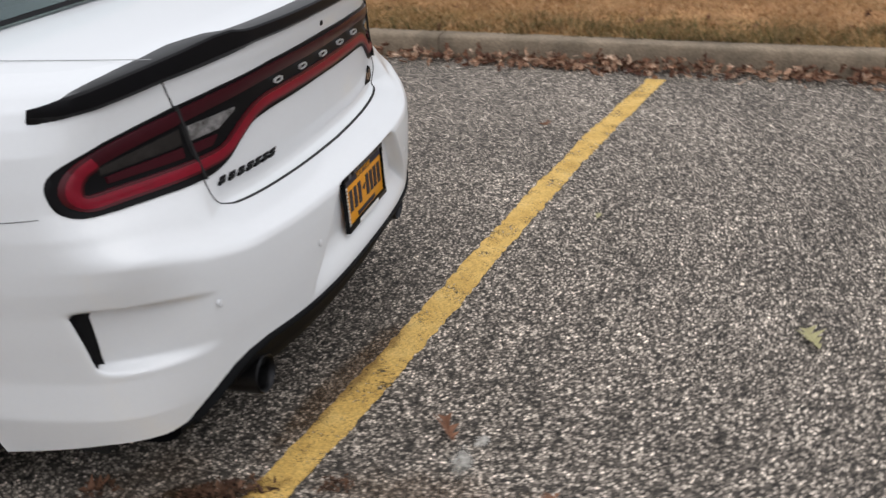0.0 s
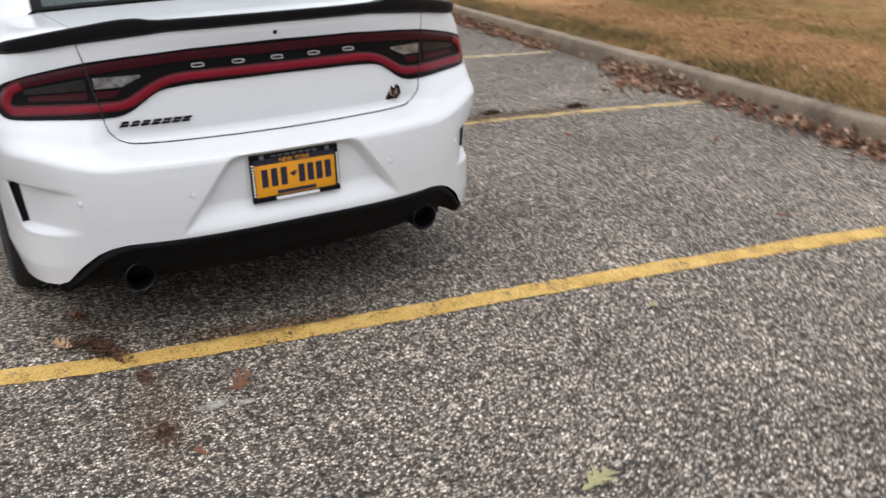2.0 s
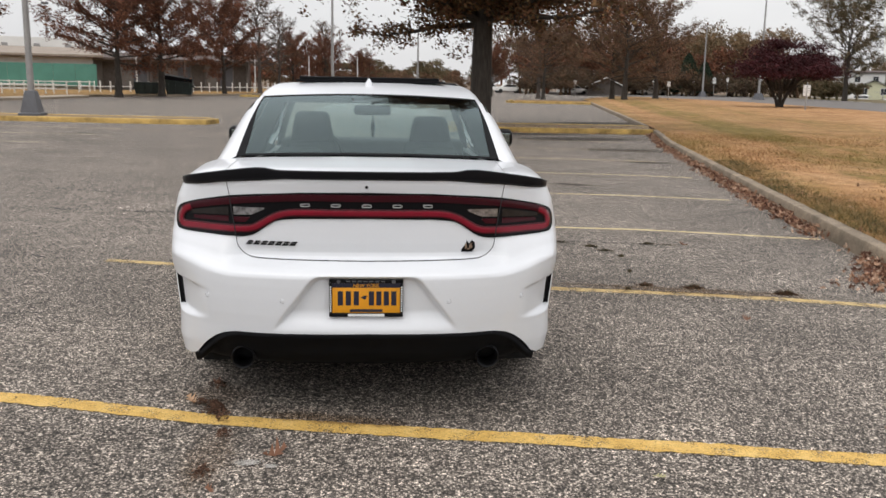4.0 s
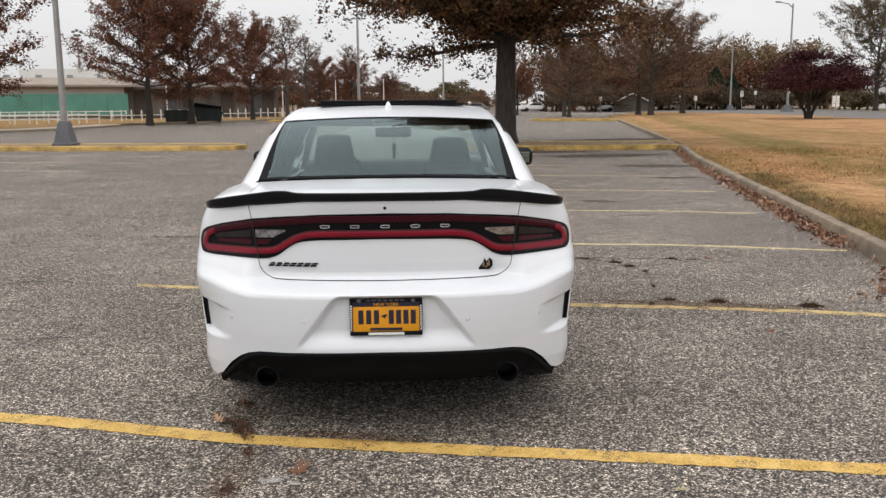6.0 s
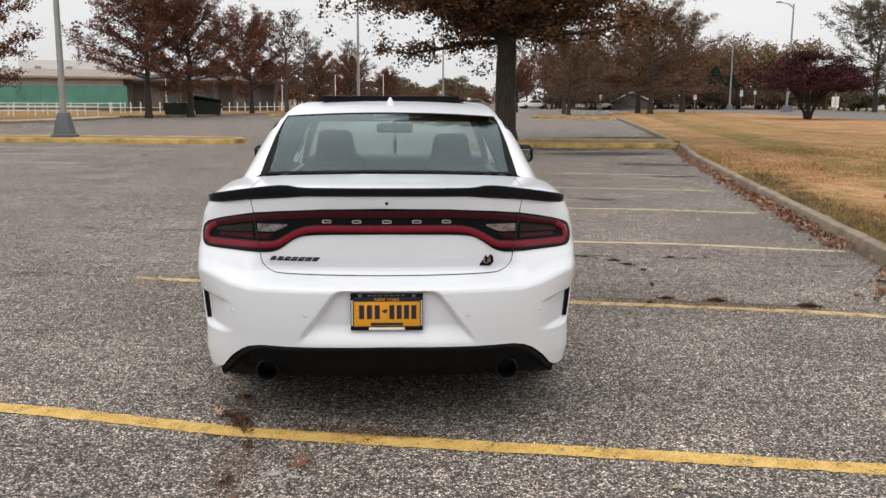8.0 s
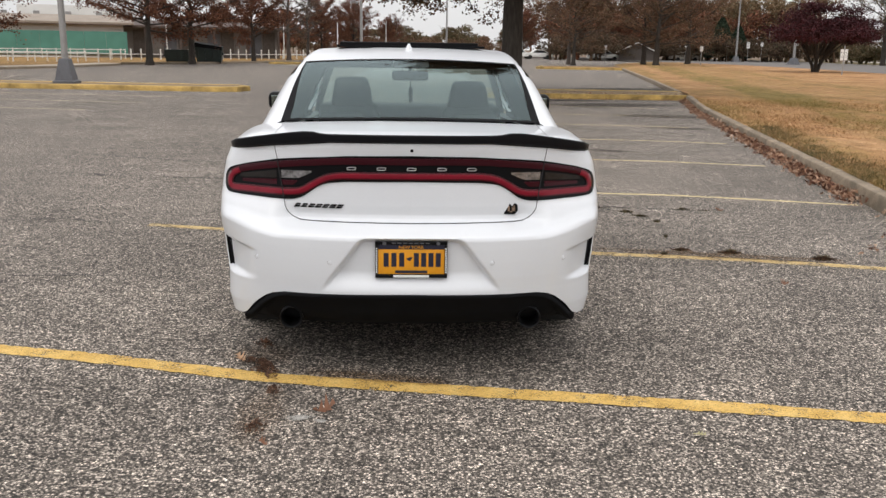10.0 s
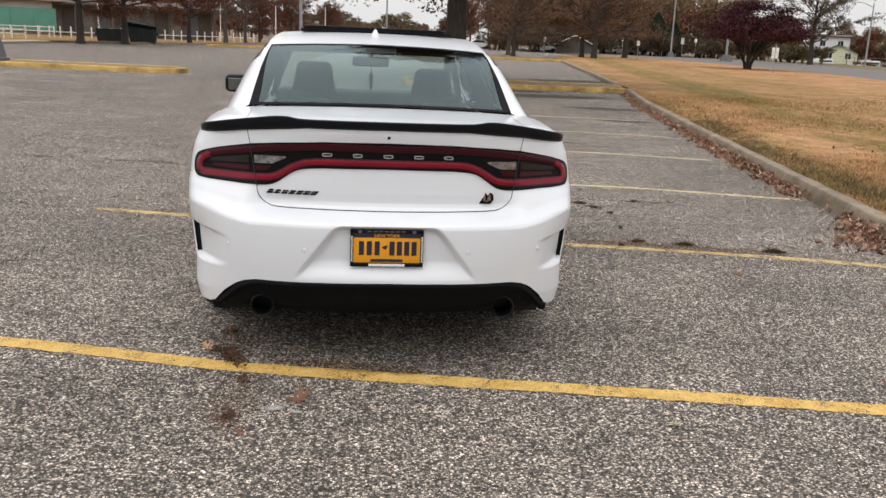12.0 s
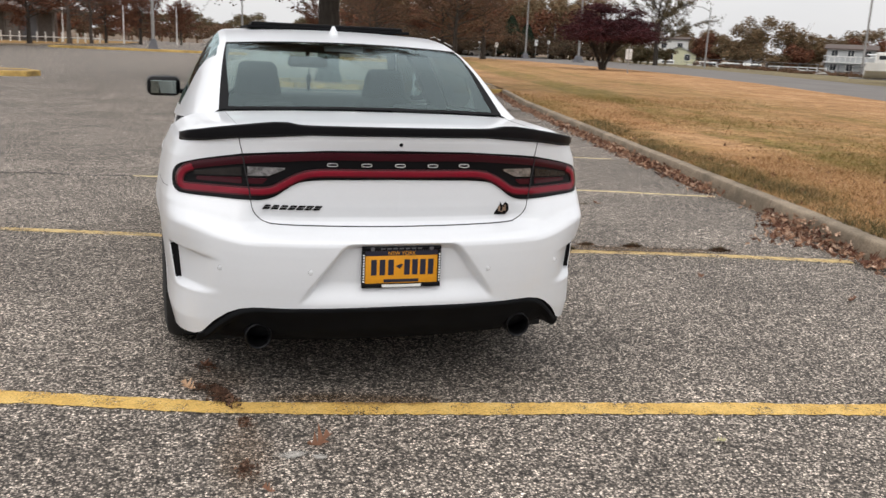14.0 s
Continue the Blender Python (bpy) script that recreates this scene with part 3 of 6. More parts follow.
kerb_run("walkway_kerb", [(-60, 33), (-23.4, 44.6), (-21.6, 50.0), (-20.7, 58.5), (-21.4, 60.5)][::-1], height=0.13, label="pale concrete kerb of the walkway", stone=4.0)
flat("building_lawn", [(-62, 35.5), (-25.4, 46.6), (-23.8, 51.2), (-22.9, 58.5), (-23.2, 60.9), (-21, 61.2), (-17.5, 66), (-14, 75), (-11.5, 86), (-9.5, 101), (-9, 125), (-60, 125)], 0.10, GRASS, "brown and green lawn in front of the low building", "lawn")
kerb_run("far_kerb", [(-21.4, 60.9), (-17.2, 65.6), (-13.6, 74.6), (-11.1, 85.6), (-9.1, 100.6)][::-1], label="pale concrete kerb along the far lawn", stone=4.0)
flat("end_island", [(-12.2, 70.2), (2.0, 69.4), (2.2, 71.2), (-12.0, 72.0)], 0.13, ISLAND_SOIL, "low traffic island across the lot", "island")
kerb_run("island_kerb", [(-12.4, 70.0), (2.1, 69.2), (2.4, 71.4), (-12.2, 72.2)][::-1], closed=True, material=YELLOW_KERB, label="faded yellow kerb of a low far island", stone=3.0)


# stall lines
def stall_line(bend, v0, v1, width, material, label):
    """A hand-painted line across the stalls; bend: (across, along) places that it runs through."""
    u = bend[0][1]
    g = Geo()
    n = max(2, int((v1 - v0) / 0.012))
    rows = []
    for k in range(n + 1):
        v = v0 + (v1 - v0) * k / n
        a = 0.007 * noise.noise((v * 3, u, 0.5)) + 0.010 * noise.noise((v * 26, u, 1.5))
        b = 0.007 * noise.noise((v * 3, u, 5.5)) + 0.010 * noise.noise((v * 26, u, 6.5))
        c = sum(float(np.interp(v + o, *zip(*bend))) for o in (-.2, -.1, 0, .1, .2)) / 5
        rows.append([lot(c - width / 2 + a, v, 0.004), lot(c + width / 2 + b, v, 0.004)])
    g.grid(rows)
    return solid("stall_line", g, material, label, "road marking", "yellow lines of the stalls", "structure")


stall_line(((-2.95, .05), (-1.9, .03), (-1.5, .005), (-1.2, -.02), (-.9, -.05), (-.65, -.072), (-.3, -.06), (.2, -.045), (.8, -.022), (1.5, 0), (2.3, .012), (3.33, -.012)), -2.95, 3.34, 0.115, LINE_NEAR, "bright yellow painted stall line, scuffed at a dark stain")
stall_line(((-2.87, 3.05), (-2.0, 3.0), (.75, 2.80), (1.6, 2.84), (2.1, 2.84), (2.9, 2.785), (3.4, 2.74)), -2.87, 3.42, 0.10, LINE_MID, "yellow painted stall line running under the car")
for u, v1 in ((5.68, 3.45), (8.62, 3.1), (11.48, 3.0), (14.45, 2.7), (17.35, 2.9), (20.3, 2.5)):
    stall_line(((-2.6, u), (.7, u - .02), (1.7, u + .06), (2.4, u), (3.3, u - .1)), -2.6, v1, 0.085, LINE_OLD, "faded yellow stall line, worn thin")
PALE_LINE = make_line_paint("bleached_line_paint", 0.45, (0.46, 0.38, 0.25), (0.58, 0.49, 0.33), (0.66, 0.58, 0.42))
for u in (14.75, 17.5, 20.3):
    stall_line(((-17, u), (-10, u + .03)), -17.0, -10.6, 0.105, PALE_LINE, "bleached stall line across the aisle")


def crack(points, width, seed):
    g = Geo()
    rows = []
    r = random.Random(seed)
    for (u0, v0), (u1, v1) in zip(points, points[1:]):
        n = max(2, int(math.hypot(u1 - u0, v1 - v0) / 0.09))
        for k in range(n):
            u, v = u0 + (u1 - u0) * k / n + r.gauss(0, 0.018), v0 + (v1 - v0) * k / n
            w = width * r.uniform(0.25, 1.0)
            rows.append([lot(u - w / 2, v, 0.005), lot(u + w / 2, v, 0.005)])
    g.grid(rows)
    return solid("pavement_crack", g, GAP, "dark jagged crack in the asphalt", "crack", "cracks in the asphalt", "structure")


crack([(4.85, 0.7), (4.85, 1.6), (4.78, 2.3), (4.7, 3.3)], 0.028, 1)
crack([(4.85, 0.7), (4.62, 1.12), (4.43, 1.25), (4.18, 1.38), (3.55, 1.41), (2.91, 1.35), (2.66, 1.24), (2.45, 1.12)], 0.020, 6)
crack([(7.4, -2.2), (7.0, -4.4), (7.3, -6.0)], 0.035, 2)
crack([(5.72, -2.4), (5.58, -3.05), (5.66, -3.4), (5.58, -5.0)], 0.04, 3)
crack([(16.0, 0.5), (15.8, 2.6), (16.1, 3.2)], 0.05, 4)
crack([(9.4, -3.0), (11.0, -5.5), (10.4, -8.5)], 0.04, 5)
crack([(3.0, -2.6), (3.1, -3.7), (2.7, -4.9), (2.9, -6.5)], 0.025, 7)
crack([(1.4, -2.4), (1.2, -3.6), (1.5, -4.8)], 0.018, 8)
crack([(13.0, -4.0), (12.4, -7.0), (13.1, -10.0), (12.7, -14.0)], 0.05, 9)
crack([(18.0, -3.0), (17.5, -7.0), (18.2, -12.0)], 0.05, 10)
crack([(10.2, 1.0), (10.0, 2.0), (10.3, 3.0)], 0.03, 11)


def stain(x, y, sx, sy, turn, material, label):
    g = Geo()
    g.v = [(-sx, -sy, 0), (sx, -sy, 0), (sx, sy, 0), (-sx, sy, 0)]
    g.f = [(0, 1, 2, 3)]
    ob = solid("stain", g, material, label, "stain", kind="structure")
    uv = ob.data.uv_layers.new(name="UVMap")
    for loop, at in zip(uv.data, ((0, 0), (1, 0), (1, 1), (0, 1))):
        loop.uv = at
    ob.matrix_world = pose(x, y, 0.007, 0, 0, turn)
    return ob


stain(-0.688, 0.19, 0.07, 0.24, 20, DARK_STAIN, "dark brown soil smeared across the line")
stain(-0.63, -0.46, 0.07, 0.12, -3, THIN_STAIN, "faint brown soil on the asphalt")
stain(5.2, 20.6, 2.8, 1.3, 8, DAMP_STAIN, "dark damp patch near the kerb's corner")
stain(3.6, 22.6, 3.4, 0.9, 2, DAMP_STAIN, "dark damp patch before the island")
stain(5.6, 16.6, 1.6, 0.8, -10, DAMP_STAIN, "dark damp patch beside the kerb")
stain(5.2, 13.4, 0.9, 0.3, -8, DAMP_STAIN, "dark damp patch beside the kerb")
stain(-0.62, -0.36, 0.15, 0.45, -3, THIN_STAIN, "thin brown soil trail on the asphalt")
stain(-0.72, 0.36, 0.25, 0.22, 10, THIN_STAIN, "thin brown soil beneath the bumper")
stain(-0.16, 0.06, 0.55, 0.08, -11, LINE_DUST, "thin brown soil along the line's edge")
stain(-0.46, -0.39, 0.085, 0.045, 15, PALE_STAIN, "pale chalky spill on the asphalt")
stain(-0.36, -0.42, 0.04, 0.03, 0, PALE_STAIN, "pale chalky spot on the asphalt")
stain(8.2, 31.0, 3.6, 1.6, 6, DAMP_STAIN, "dark damp patch on the far asphalt")
stain(2.2, 2.60, 1.5, 0.075, -11, LINE_DUST, "brown soil along the line's edge")
stain(2.4, 2.47, 1.3, 0.05, -11, LINE_DUST, "thin brown soil along the line's edge")
stain(2.9, 9.4, 0.5, 0.2, -14, DAMP_STAIN, "dark oily patch in a stall")
# ---------------------------------------------------------------- the car
OUT_X = np.array([0, .15, .3, .45, .6, .7, .78, .83, .87, .9, .922, .939, .957, .952, .936, .930, .938, .955, .94, .90, .82, .65, .4, 0])
OUT_Y = np.array([0, .003, .013, .036, .08, .124, .168, .200, .243, .318, .455, .68, 1.0, 1.4, 2.0, 2.6, 3.3, 4.0, 4.4, 4.65, 4.82, 4.93, 4.985, 5.0])
REAR_Z = (.20, .28, .36, .42, .50, .57, .63, .668, .684, .707, .727, .74, .76, .80, .85, .90, .97, 1.03, 1.06, 1.08, 1.09, 1.10)
REAR_MID = (.025, .003, -.014, -.024, -.035, -.041, -.044, -.044, -.038, -.002, .05, .08, .086, .080, .077, .076, .074, .064, .056, .055, .065, .085)
REAR_OUT = (.025, .003, -.014, -.024, -.035, -.041, -.044, -.044, -.034, -.008, .010, .018, .028, .050, .072, .076, .074, .064, .056, .055, .065, .085)
WIDE_Z = (.20, .28, .34, .44, .55, .68, .80, .90, .97, 1.02, 1.05, 1.075, 1.09, 1.10)
WIDE = (.925, .945, .960, .957, .970, .982, .980, .964, .948, .924, .902, .864, .822, .768)
WHEEL_Y, WHEEL_R, WHEEL_Z = (1.05, 4.10), 0.362, 0.362


def curve_through(xs, ys, n):
    """A smooth line through points, as n points evenly far apart."""
    xs, ys = np.asarray(xs, float), np.asarray(ys, float)
    px, py = np.r_[2 * xs[0] - xs[1], xs, 2 * xs[-1] - xs[-2]], np.r_[2 * ys[0] - ys[1], ys, 2 * ys[-1] - ys[-2]]
    out = []
    for k in range(len(xs) - 1):
        t = np.linspace(0, 1, 24, endpoint=k == len(xs) - 2)
        for p in (px, py):
            a, b, c, d = p[k:k + 4]
            out.append(0.5 * (2 * b + (c - a) * t + (2 * a - 5 * b + 4 * c - d) * t**2 + (3 * b - a - 3 * c + d) * t**3))
    x, y = np.concatenate(out[0::2]), np.concatenate(out[1::2])
    s = np.r_[0, np.cumsum(np.hypot(np.diff(x), np.diff(y)))]
    at = np.linspace(0, s[-1], n)
    return np.interp(at, s, x), np.interp(at, s, y)


BASE_X, BASE_Y = curve_through(OUT_X, OUT_Y, 900)
REAR_N = int(np.argmax(BASE_X > 0.935))


def soften(table_z, table_y, z, sigma=0.0024):
    z = np.asarray(z, float)
    return sum(w * np.interp(z + o * sigma, table_z, table_y) for o, w in ((-1.5, .15), (-.75, .22), (0, .26), (.75, .22), (1.5, .15)))


def body_top(y):
    """Height of the body's top edge along the car: boot, belt, bonnet."""
    return np.interp(y, (0, .8, 1.0, 1.4, 2.0, 3.4, 3.8, 4.4, 4.8, 5.0), (1.10, 1.10, 1.075, 1.035, 1.0, .96, .965, .91, .82, .76))


def scoop(x, z):
    """How deep the skin is pressed in: plate recess and side scoops."""
    x, z = np.abs(x), np.asarray(z, float)
    side_gap, top_gap = (.4032 - x - .7458 * (z - .44)) * .8016, .680 - z
    inside = side_gap - np.log1p(np.exp((side_gap - top_gap) / .010)) * .010
    plate = .042 * smoothstep(-.002, .024, inside) * smoothstep(.425, .525, z)
    side = .070 * smoothstep(.66, .85, x) ** 1.3 * smoothstep(.880, .850, x + .14 * (.60 - z)) * smoothstep(.455, .482, z) * smoothstep(.634, .616, z - .16 * (x - .85))
    return plate + side


def ledge(x, z):
    """The bumper's shelf climbs towards the corners."""
    return z - .062 * smoothstep(.56, .90, np.abs(x)) * smoothstep(.50, .66, z) * smoothstep(.87, .75, z)


def corner(x, z):
    """The bumper's corners lie a little farther forward than the lamps above them."""
    return smoothstep(.70, .87, np.abs(x)) * np.interp(z, (.2, .42, .50, .615, .66, .73), (.015, .035, .044, .044, .026, 0))


def rear_y(x, z):
    """Where the tail's skin lies, without the pressed-in parts."""
    x, z = np.abs(np.asarray(x, float)), np.asarray(z, float)
    base = np.interp(x / np.interp(z, WIDE_Z, WIDE), BASE_X[:REAR_N], BASE_Y[:REAR_N])
    t = smoothstep(.50, .64, x)
    zl = ledge(x, z)
    lean = soften(REAR_Z, REAR_MID, zl) * (1 - t) + soften(REAR_Z, REAR_OUT, zl) * t
    return base + lean * (1 - smoothstep(.12, .46, base)) + corner(x, z) * (1 - smoothstep(.32, .75, base))


def low_edge(x, y):
    """The lower edge of the white skin."""
    x = abs(x)
    if y < 0.66 and x < 0.93:
        rear = float(np.interp(y, (.19, .32, .5, .64), (1, .97, .87, .80))) * np.interp(x, (0, .55, .60, .64, .68, .72, .745, .775, .82, .87, .92), (.424, .418, .408, .388, .354, .312, .285, .272, .272, .270, .268))
    else:
        rear = .215 if y < 1.0 else .215
    for c in WHEEL_Y:
        d = .395**2 - (y - c) ** 2
        if d > 0:
            rear = max(rear, WHEEL_Z + math.sqrt(d))
    return rear


def columns():
    """Places along half the outline, closer together at the tail and the arches."""
    s = np.r_[0, np.cumsum(np.hypot(np.diff(BASE_X), np.diff(BASE_Y)))]
    rear = np.r_[np.arange(0, .42, 0.006), np.arange(.42, .80, 0.0085), np.arange(.80, 1.02, 0.0048)]
    rest = np.arange(1.02, s[-1], 0.05)
    extra = []
    for c in WHEEL_Y:
        for a in np.linspace(0, math.pi, 27):
            y = c + .395 * math.cos(a)
            side = (BASE_X > .88)
            extra.append(float(np.interp(y, BASE_Y[side], s[side])))
    at = np.unique(np.r_[rear, rest, extra, s[-1]].round(4))
    return np.interp(at, s, BASE_X), np.interp(at, s, BASE_Y)


COL_X, COL_Y = columns()


def skin_point(bx, by, z):
    top = float(body_top(by))
    zr = .28 + (z - .28) * .82 / (top - .28) if by > .8 else z
    x = bx * float(np.interp(zr, WIDE_Z, WIDE))
    t = float(smoothstep(.50, .64, x))
    zl = float(ledge(x, zr))
    lean = float(soften(REAR_Z, REAR_MID, zl) * (1 - t) + soften(REAR_Z, REAR_OUT, zl) * t)
    front = float(smoothstep(4.3, 4.9, by)) * (0.10 * float(smoothstep(.5, 1.1, zr)) + 0.03 * float(smoothstep(.45, .2, zr)))
    y = by + lean * (1 - float(smoothstep(.12, .46, by))) - front + float(corner(x, zr)) * (1 - float(smoothstep(.32, .75, by)))
    if by < .45:
        y += float(scoop(x, z))
    swell = 0.012 * math.exp(-((zr - .72) / .05) ** 2) * float(smoothstep(.6, 1.0, by)) * float(smoothstep(4.4, 4.0, by))
    return x + swell, y, z


def build_body(car):
    g = Geo()
    rows_n = 168
    cols = []
    for bx, by in zip(COL_X, COL_Y):
        lo, hi = low_edge(bx * .93, by), float(body_top(by))
        cols.append([skin_point(bx, by, lo + (hi - lo) * (k / rows_n)) for k in range(rows_n + 1)])
    g.grid(cols)
    g.grid([[(-x, y, z) for x, y, z in c] for c in cols], flip=True)
    # an inward lip along the lower edge gives the skin its thickness
    lip = [[c[0], (c[0][0] * .985, c[0][1] + (.03 if c[0][1] < .5 else 0), c[0][2] + .012)] for c in cols]
    edge = Geo().grid(lip, flip=True)
    edge.grid([[(-x, y, z) for x, y, z in r] for r in lip])
    part("lower_edge", edge, BLACK_TRIM, car, "dark folded lower edge")
    # boot lid and bonnet
    for lo, hi in ((-1, .86), (3.72, 9)):
        rows = []
        for c in cols:
            x, y, z = c[-1]
            if lo <= y <= hi and x > 0.02:
                n = 22
                rows.append([(x * s, y, z + .018 * (1 - abs(s) ** 2.5) * min(1, x / .5) * float(smoothstep(.04, .25, y))) for s in np.linspace(1, -1, n + 1)])
        g.grid(rows)
    body = part("body", g, WHITE, car, "white painted steel bodywork", smooth=38)
    return body


def band(car, name, tops, bottoms, lift, material, label="", mirror=False, steps=1, down=4, crown=0.0):
    """A skin-hugging strip between an upper and a lower line, each a list of (x, z); closed with a rim."""
    xs = np.unique(np.r_[[p[0] for p in tops], [p[0] for p in bottoms], np.linspace(tops[0][0], tops[-1][0], max(3, int(abs(tops[-1][0] - tops[0][0]) / .012)))])
    xs = xs[(xs >= min(tops[0][0], tops[-1][0])) & (xs <= max(tops[0][0], tops[-1][0]))]
    tx, tz = zip(*sorted(tops))
    bx, bz = zip(*sorted(bottoms))
    rows = []
    for x in xs:
        hi, lo = float(np.interp(x, tx, tz)), float(np.interp(x, bx, bz))
        row = [(x, float(rear_y(x, hi)) + .004, hi)]
        for k in range(down + 1):
            z = hi + (lo - hi) * k / down
            e = min(k, down - k) / (down / 2)
            row.append((x, float(rear_y(x, z)) - lift - crown * e, z))
        row.append((x, float(rear_y(x, lo)) + .004, lo))
        rows.append(row)
    g = Geo()
    g.grid(rows, flip=True)
    w = len(rows[0])
    g.f += [tuple(range(w)), tuple((len(rows) - 1) * w + k for k in range(w))[::-1]]
    made = [part(name, g, material, car, label, smooth=40)]
    if mirror:
        h = Geo()
        h.v, h.f = [(-x, y, z) for x, y, z in g.v], [f[::-1] for f in g.f]
        made.append(part(name, h, material, car, label, smooth=40))
    return made


def ribbon(car, name, points, half, lift, material, label="", thick=.004, rounded=False):
    """A strip of even width along (x, z) points on the tail."""
    if rounded:
        xs, zs = curve_through(*zip(*points), max(12, int(sum(math.dist(a, b) for a, b in zip(points, points[1:])) / .005)))
        points = list(zip(xs, zs))
    pts = [Vector(p) for p in points]
    fine = []
    for a, b in zip(pts, pts[1:]):
        n = max(1, int((b - a).length / .012))
        fine += [a.lerp(b, k / n) for k in range(n)]
    fine.append(pts[-1])
    rows = []
    for k, p in enumerate(fine):
        way = (fine[min(k + 1, len(fine) - 1)] - fine[max(k - 1, 0)]).normalized()
        side = Vector((-way.y, way.x)) * half
        row = []
        for s, up in ((-1, -thick), (-1, lift), (-.4, lift + half * .12), (.4, lift + half * .12), (1, lift), (1, -thick)):
            q = p + side * s
            row.append((q.x, float(rear_y(q.x, q.y)) - up, q.y))
        rows.append(row)
    g = Geo()
    g.grid(rows)
    g.f += [tuple(range(6))[::-1], tuple((len(rows) - 1) * 6 + k for k in range(6))]
    ob = part(name, g, material, car, label, smooth=50)
    bm = bmesh.new()
    bm.from_mesh(ob.data)
    bmesh.ops.recalc_face_normals(bm, faces=bm.faces)
    bm.to_mesh(ob.data)
    bm.free()
    return ob


HOUSE_TOP = [(-.8575, .880), (-.8572, .892), (-.8555, .904), (-.852, .915), (-.846, .926), (-.838, .935), (-.826, .9435), (-.81, .950), (-.78, .9595), (-.748, .968), (-.67, .984), (-.596, .998), (-.475, 1.010), (-.28, 1.022), (0, 1.026)]
HOUSE_LOW = [(-.8575, .878), (-.8572, .868), (-.8555, .857), (-.851, .847), (-.843, .839), (-.832, .8345), (-.815, .832), (-.77, .829), (-.697, .827), (-.567, .822), (-.535, .822), (-.513, .825), (-.49, .8325), (-.47, .843), (-.442, .8635), (-.415, .882), (-.39, .8945), (-.364, .901), (-.32, .9055), (-.28, .908), (0, .911)]


def both(points):
    return points + [(-x, z) for x, z in points[::-1] if x < 0]


def build_tail(car):
    lamp = band(car, "tail_light", both(HOUSE_TOP), both(HOUSE_LOW), .004, BLACK_GLOSS, "full-width tail light in a gloss black surround")[0]
    upper = [(0, 1.0), (-.275, 1.0), (-.476, .987), (-.597, .974), (-.70, .957), (-.765, .943), (-.788, .9365)]
    lower = [(0, .936), (-.15, .936), (-.28, .9355), (-.325, .933), (-.365, .926), (-.405, .910), (-.45, .884), (-.478, .868), (-.51, .859), (-.55, .8565), (-.62, .8565), (-.70, .857), (-.765, .858),
             (-.795, .858), (-.813, .8595), (-.824, .866), (-.829, .877), (-.8285, .890), (-.824, .904), (-.815, .917), (-.801, .928), (-.780, .937)]
    for s in (-1, 1):
        ribbon(lamp, "upper_strip", [(s * -x, z) for x, z in upper], .0145, .009, DARK_RED, "dark red upper light strip", rounded=True)
        strip = ribbon(lamp, "lower_strip", [(s * -x, z) for x, z in lower], .0165, .0090, DEEP_RED, "unlit red light strip, curved up at its end", rounded=True)
        ribbon(strip, "strip_core", [(s * -x, z) for x, z in lower], .0105, .0112, RED_LENS, "brighter red core of the strip", rounded=True)
        m = -s
        for name, top, low, mat, label in (
            ("smoked_lens", [(-.775, .922), (-.60, .948)], [(-.775, .906), (-.60, .914)], SMOKE, "smoked grey lamp lens"),
            ("inner_strip", [(-.765, .900), (-.60, .908)], [(-.765, .886), (-.60, .884)], DARK_RED, "dark red inner strip"),
            ("reversing_lamp", [(-.578, .950), (-.44, .952)], [(-.578, .915), (-.50, .918), (-.44, .945)], CLEAR_LAMP, "clear reversing lamp"),
            ("inner_strip", [(-.578, .906), (-.505, .908)], [(-.578, .885), (-.525, .886), (-.505, .904)], DARK_RED, "dark red inner strip"),
        ):
            band(lamp, name, sorted((s * -x if s < 0 else x, z) for x, z in top) if s > 0 else sorted((-x, z) for x, z in top),
                 sorted((x, z) for x, z in low) if s > 0 else sorted((-x, z) for x, z in low), .0075, mat, label)
        # seams of the boot lid
        ribbon(car, "panel_gap", [(m * -.610, 1.072), (m * -.603, 1.031), (m * -.596, .999), (m * -.585, .93), (m * -.572, .86), (m * -.567, .822), (m * -.560, .785), (m * -.540, .756), (m * -.512, .739), (m * -.461, .733), (m * -.25, .7305), (0, .729)], .0015, .0010, GAP, rounded=True)
        ribbon(lamp, "lamp_gap", [(m * -.596, .999), (m * -.585, .93), (m * -.572, .86), (m * -.567, .822)], .0024, .0125, GAP, "dark gap across the lamp")
        # slot in the bumper's corner
        rows = []
        for z in np.linspace(.480, .617, 15):
            t = (z - .480) / .137
            x0, x1 = .829 + .010 * t, .855 + .019 * t
            row = []
            for x in np.linspace(x0, x1, 9):
                row.append((m * -x, float(rear_y(x, z)) + float(scoop(x, z)) - (.0035 if x0 < x < x1 else -.004), z))
            rows.append(row)
        part("side_vent", Geo().grid(rows, flip=m > 0), VENT_BLACK, car, "black slot in the bumper corner", smooth=50)
        for x, z in ((.684, .572), (.354, .570)):
            g = Geo()
            g.lathe([(0, -.0012), (.0085, -.0012), (.0095, -.0006), (.0098, .004)], (m * -x, float(rear_y(x, z)), z), "y", 18)
            part("parking_sensor", g, WHITE, car, "small round parking sensor", smooth=40)
            h = Geo()
            h.lathe([(.0098, -.0004), (.0112, -.0004)], (m * -x, float(rear_y(x, z)), z), "y", 18)
            part("sensor_ring", h, SENSOR_GREY, car)
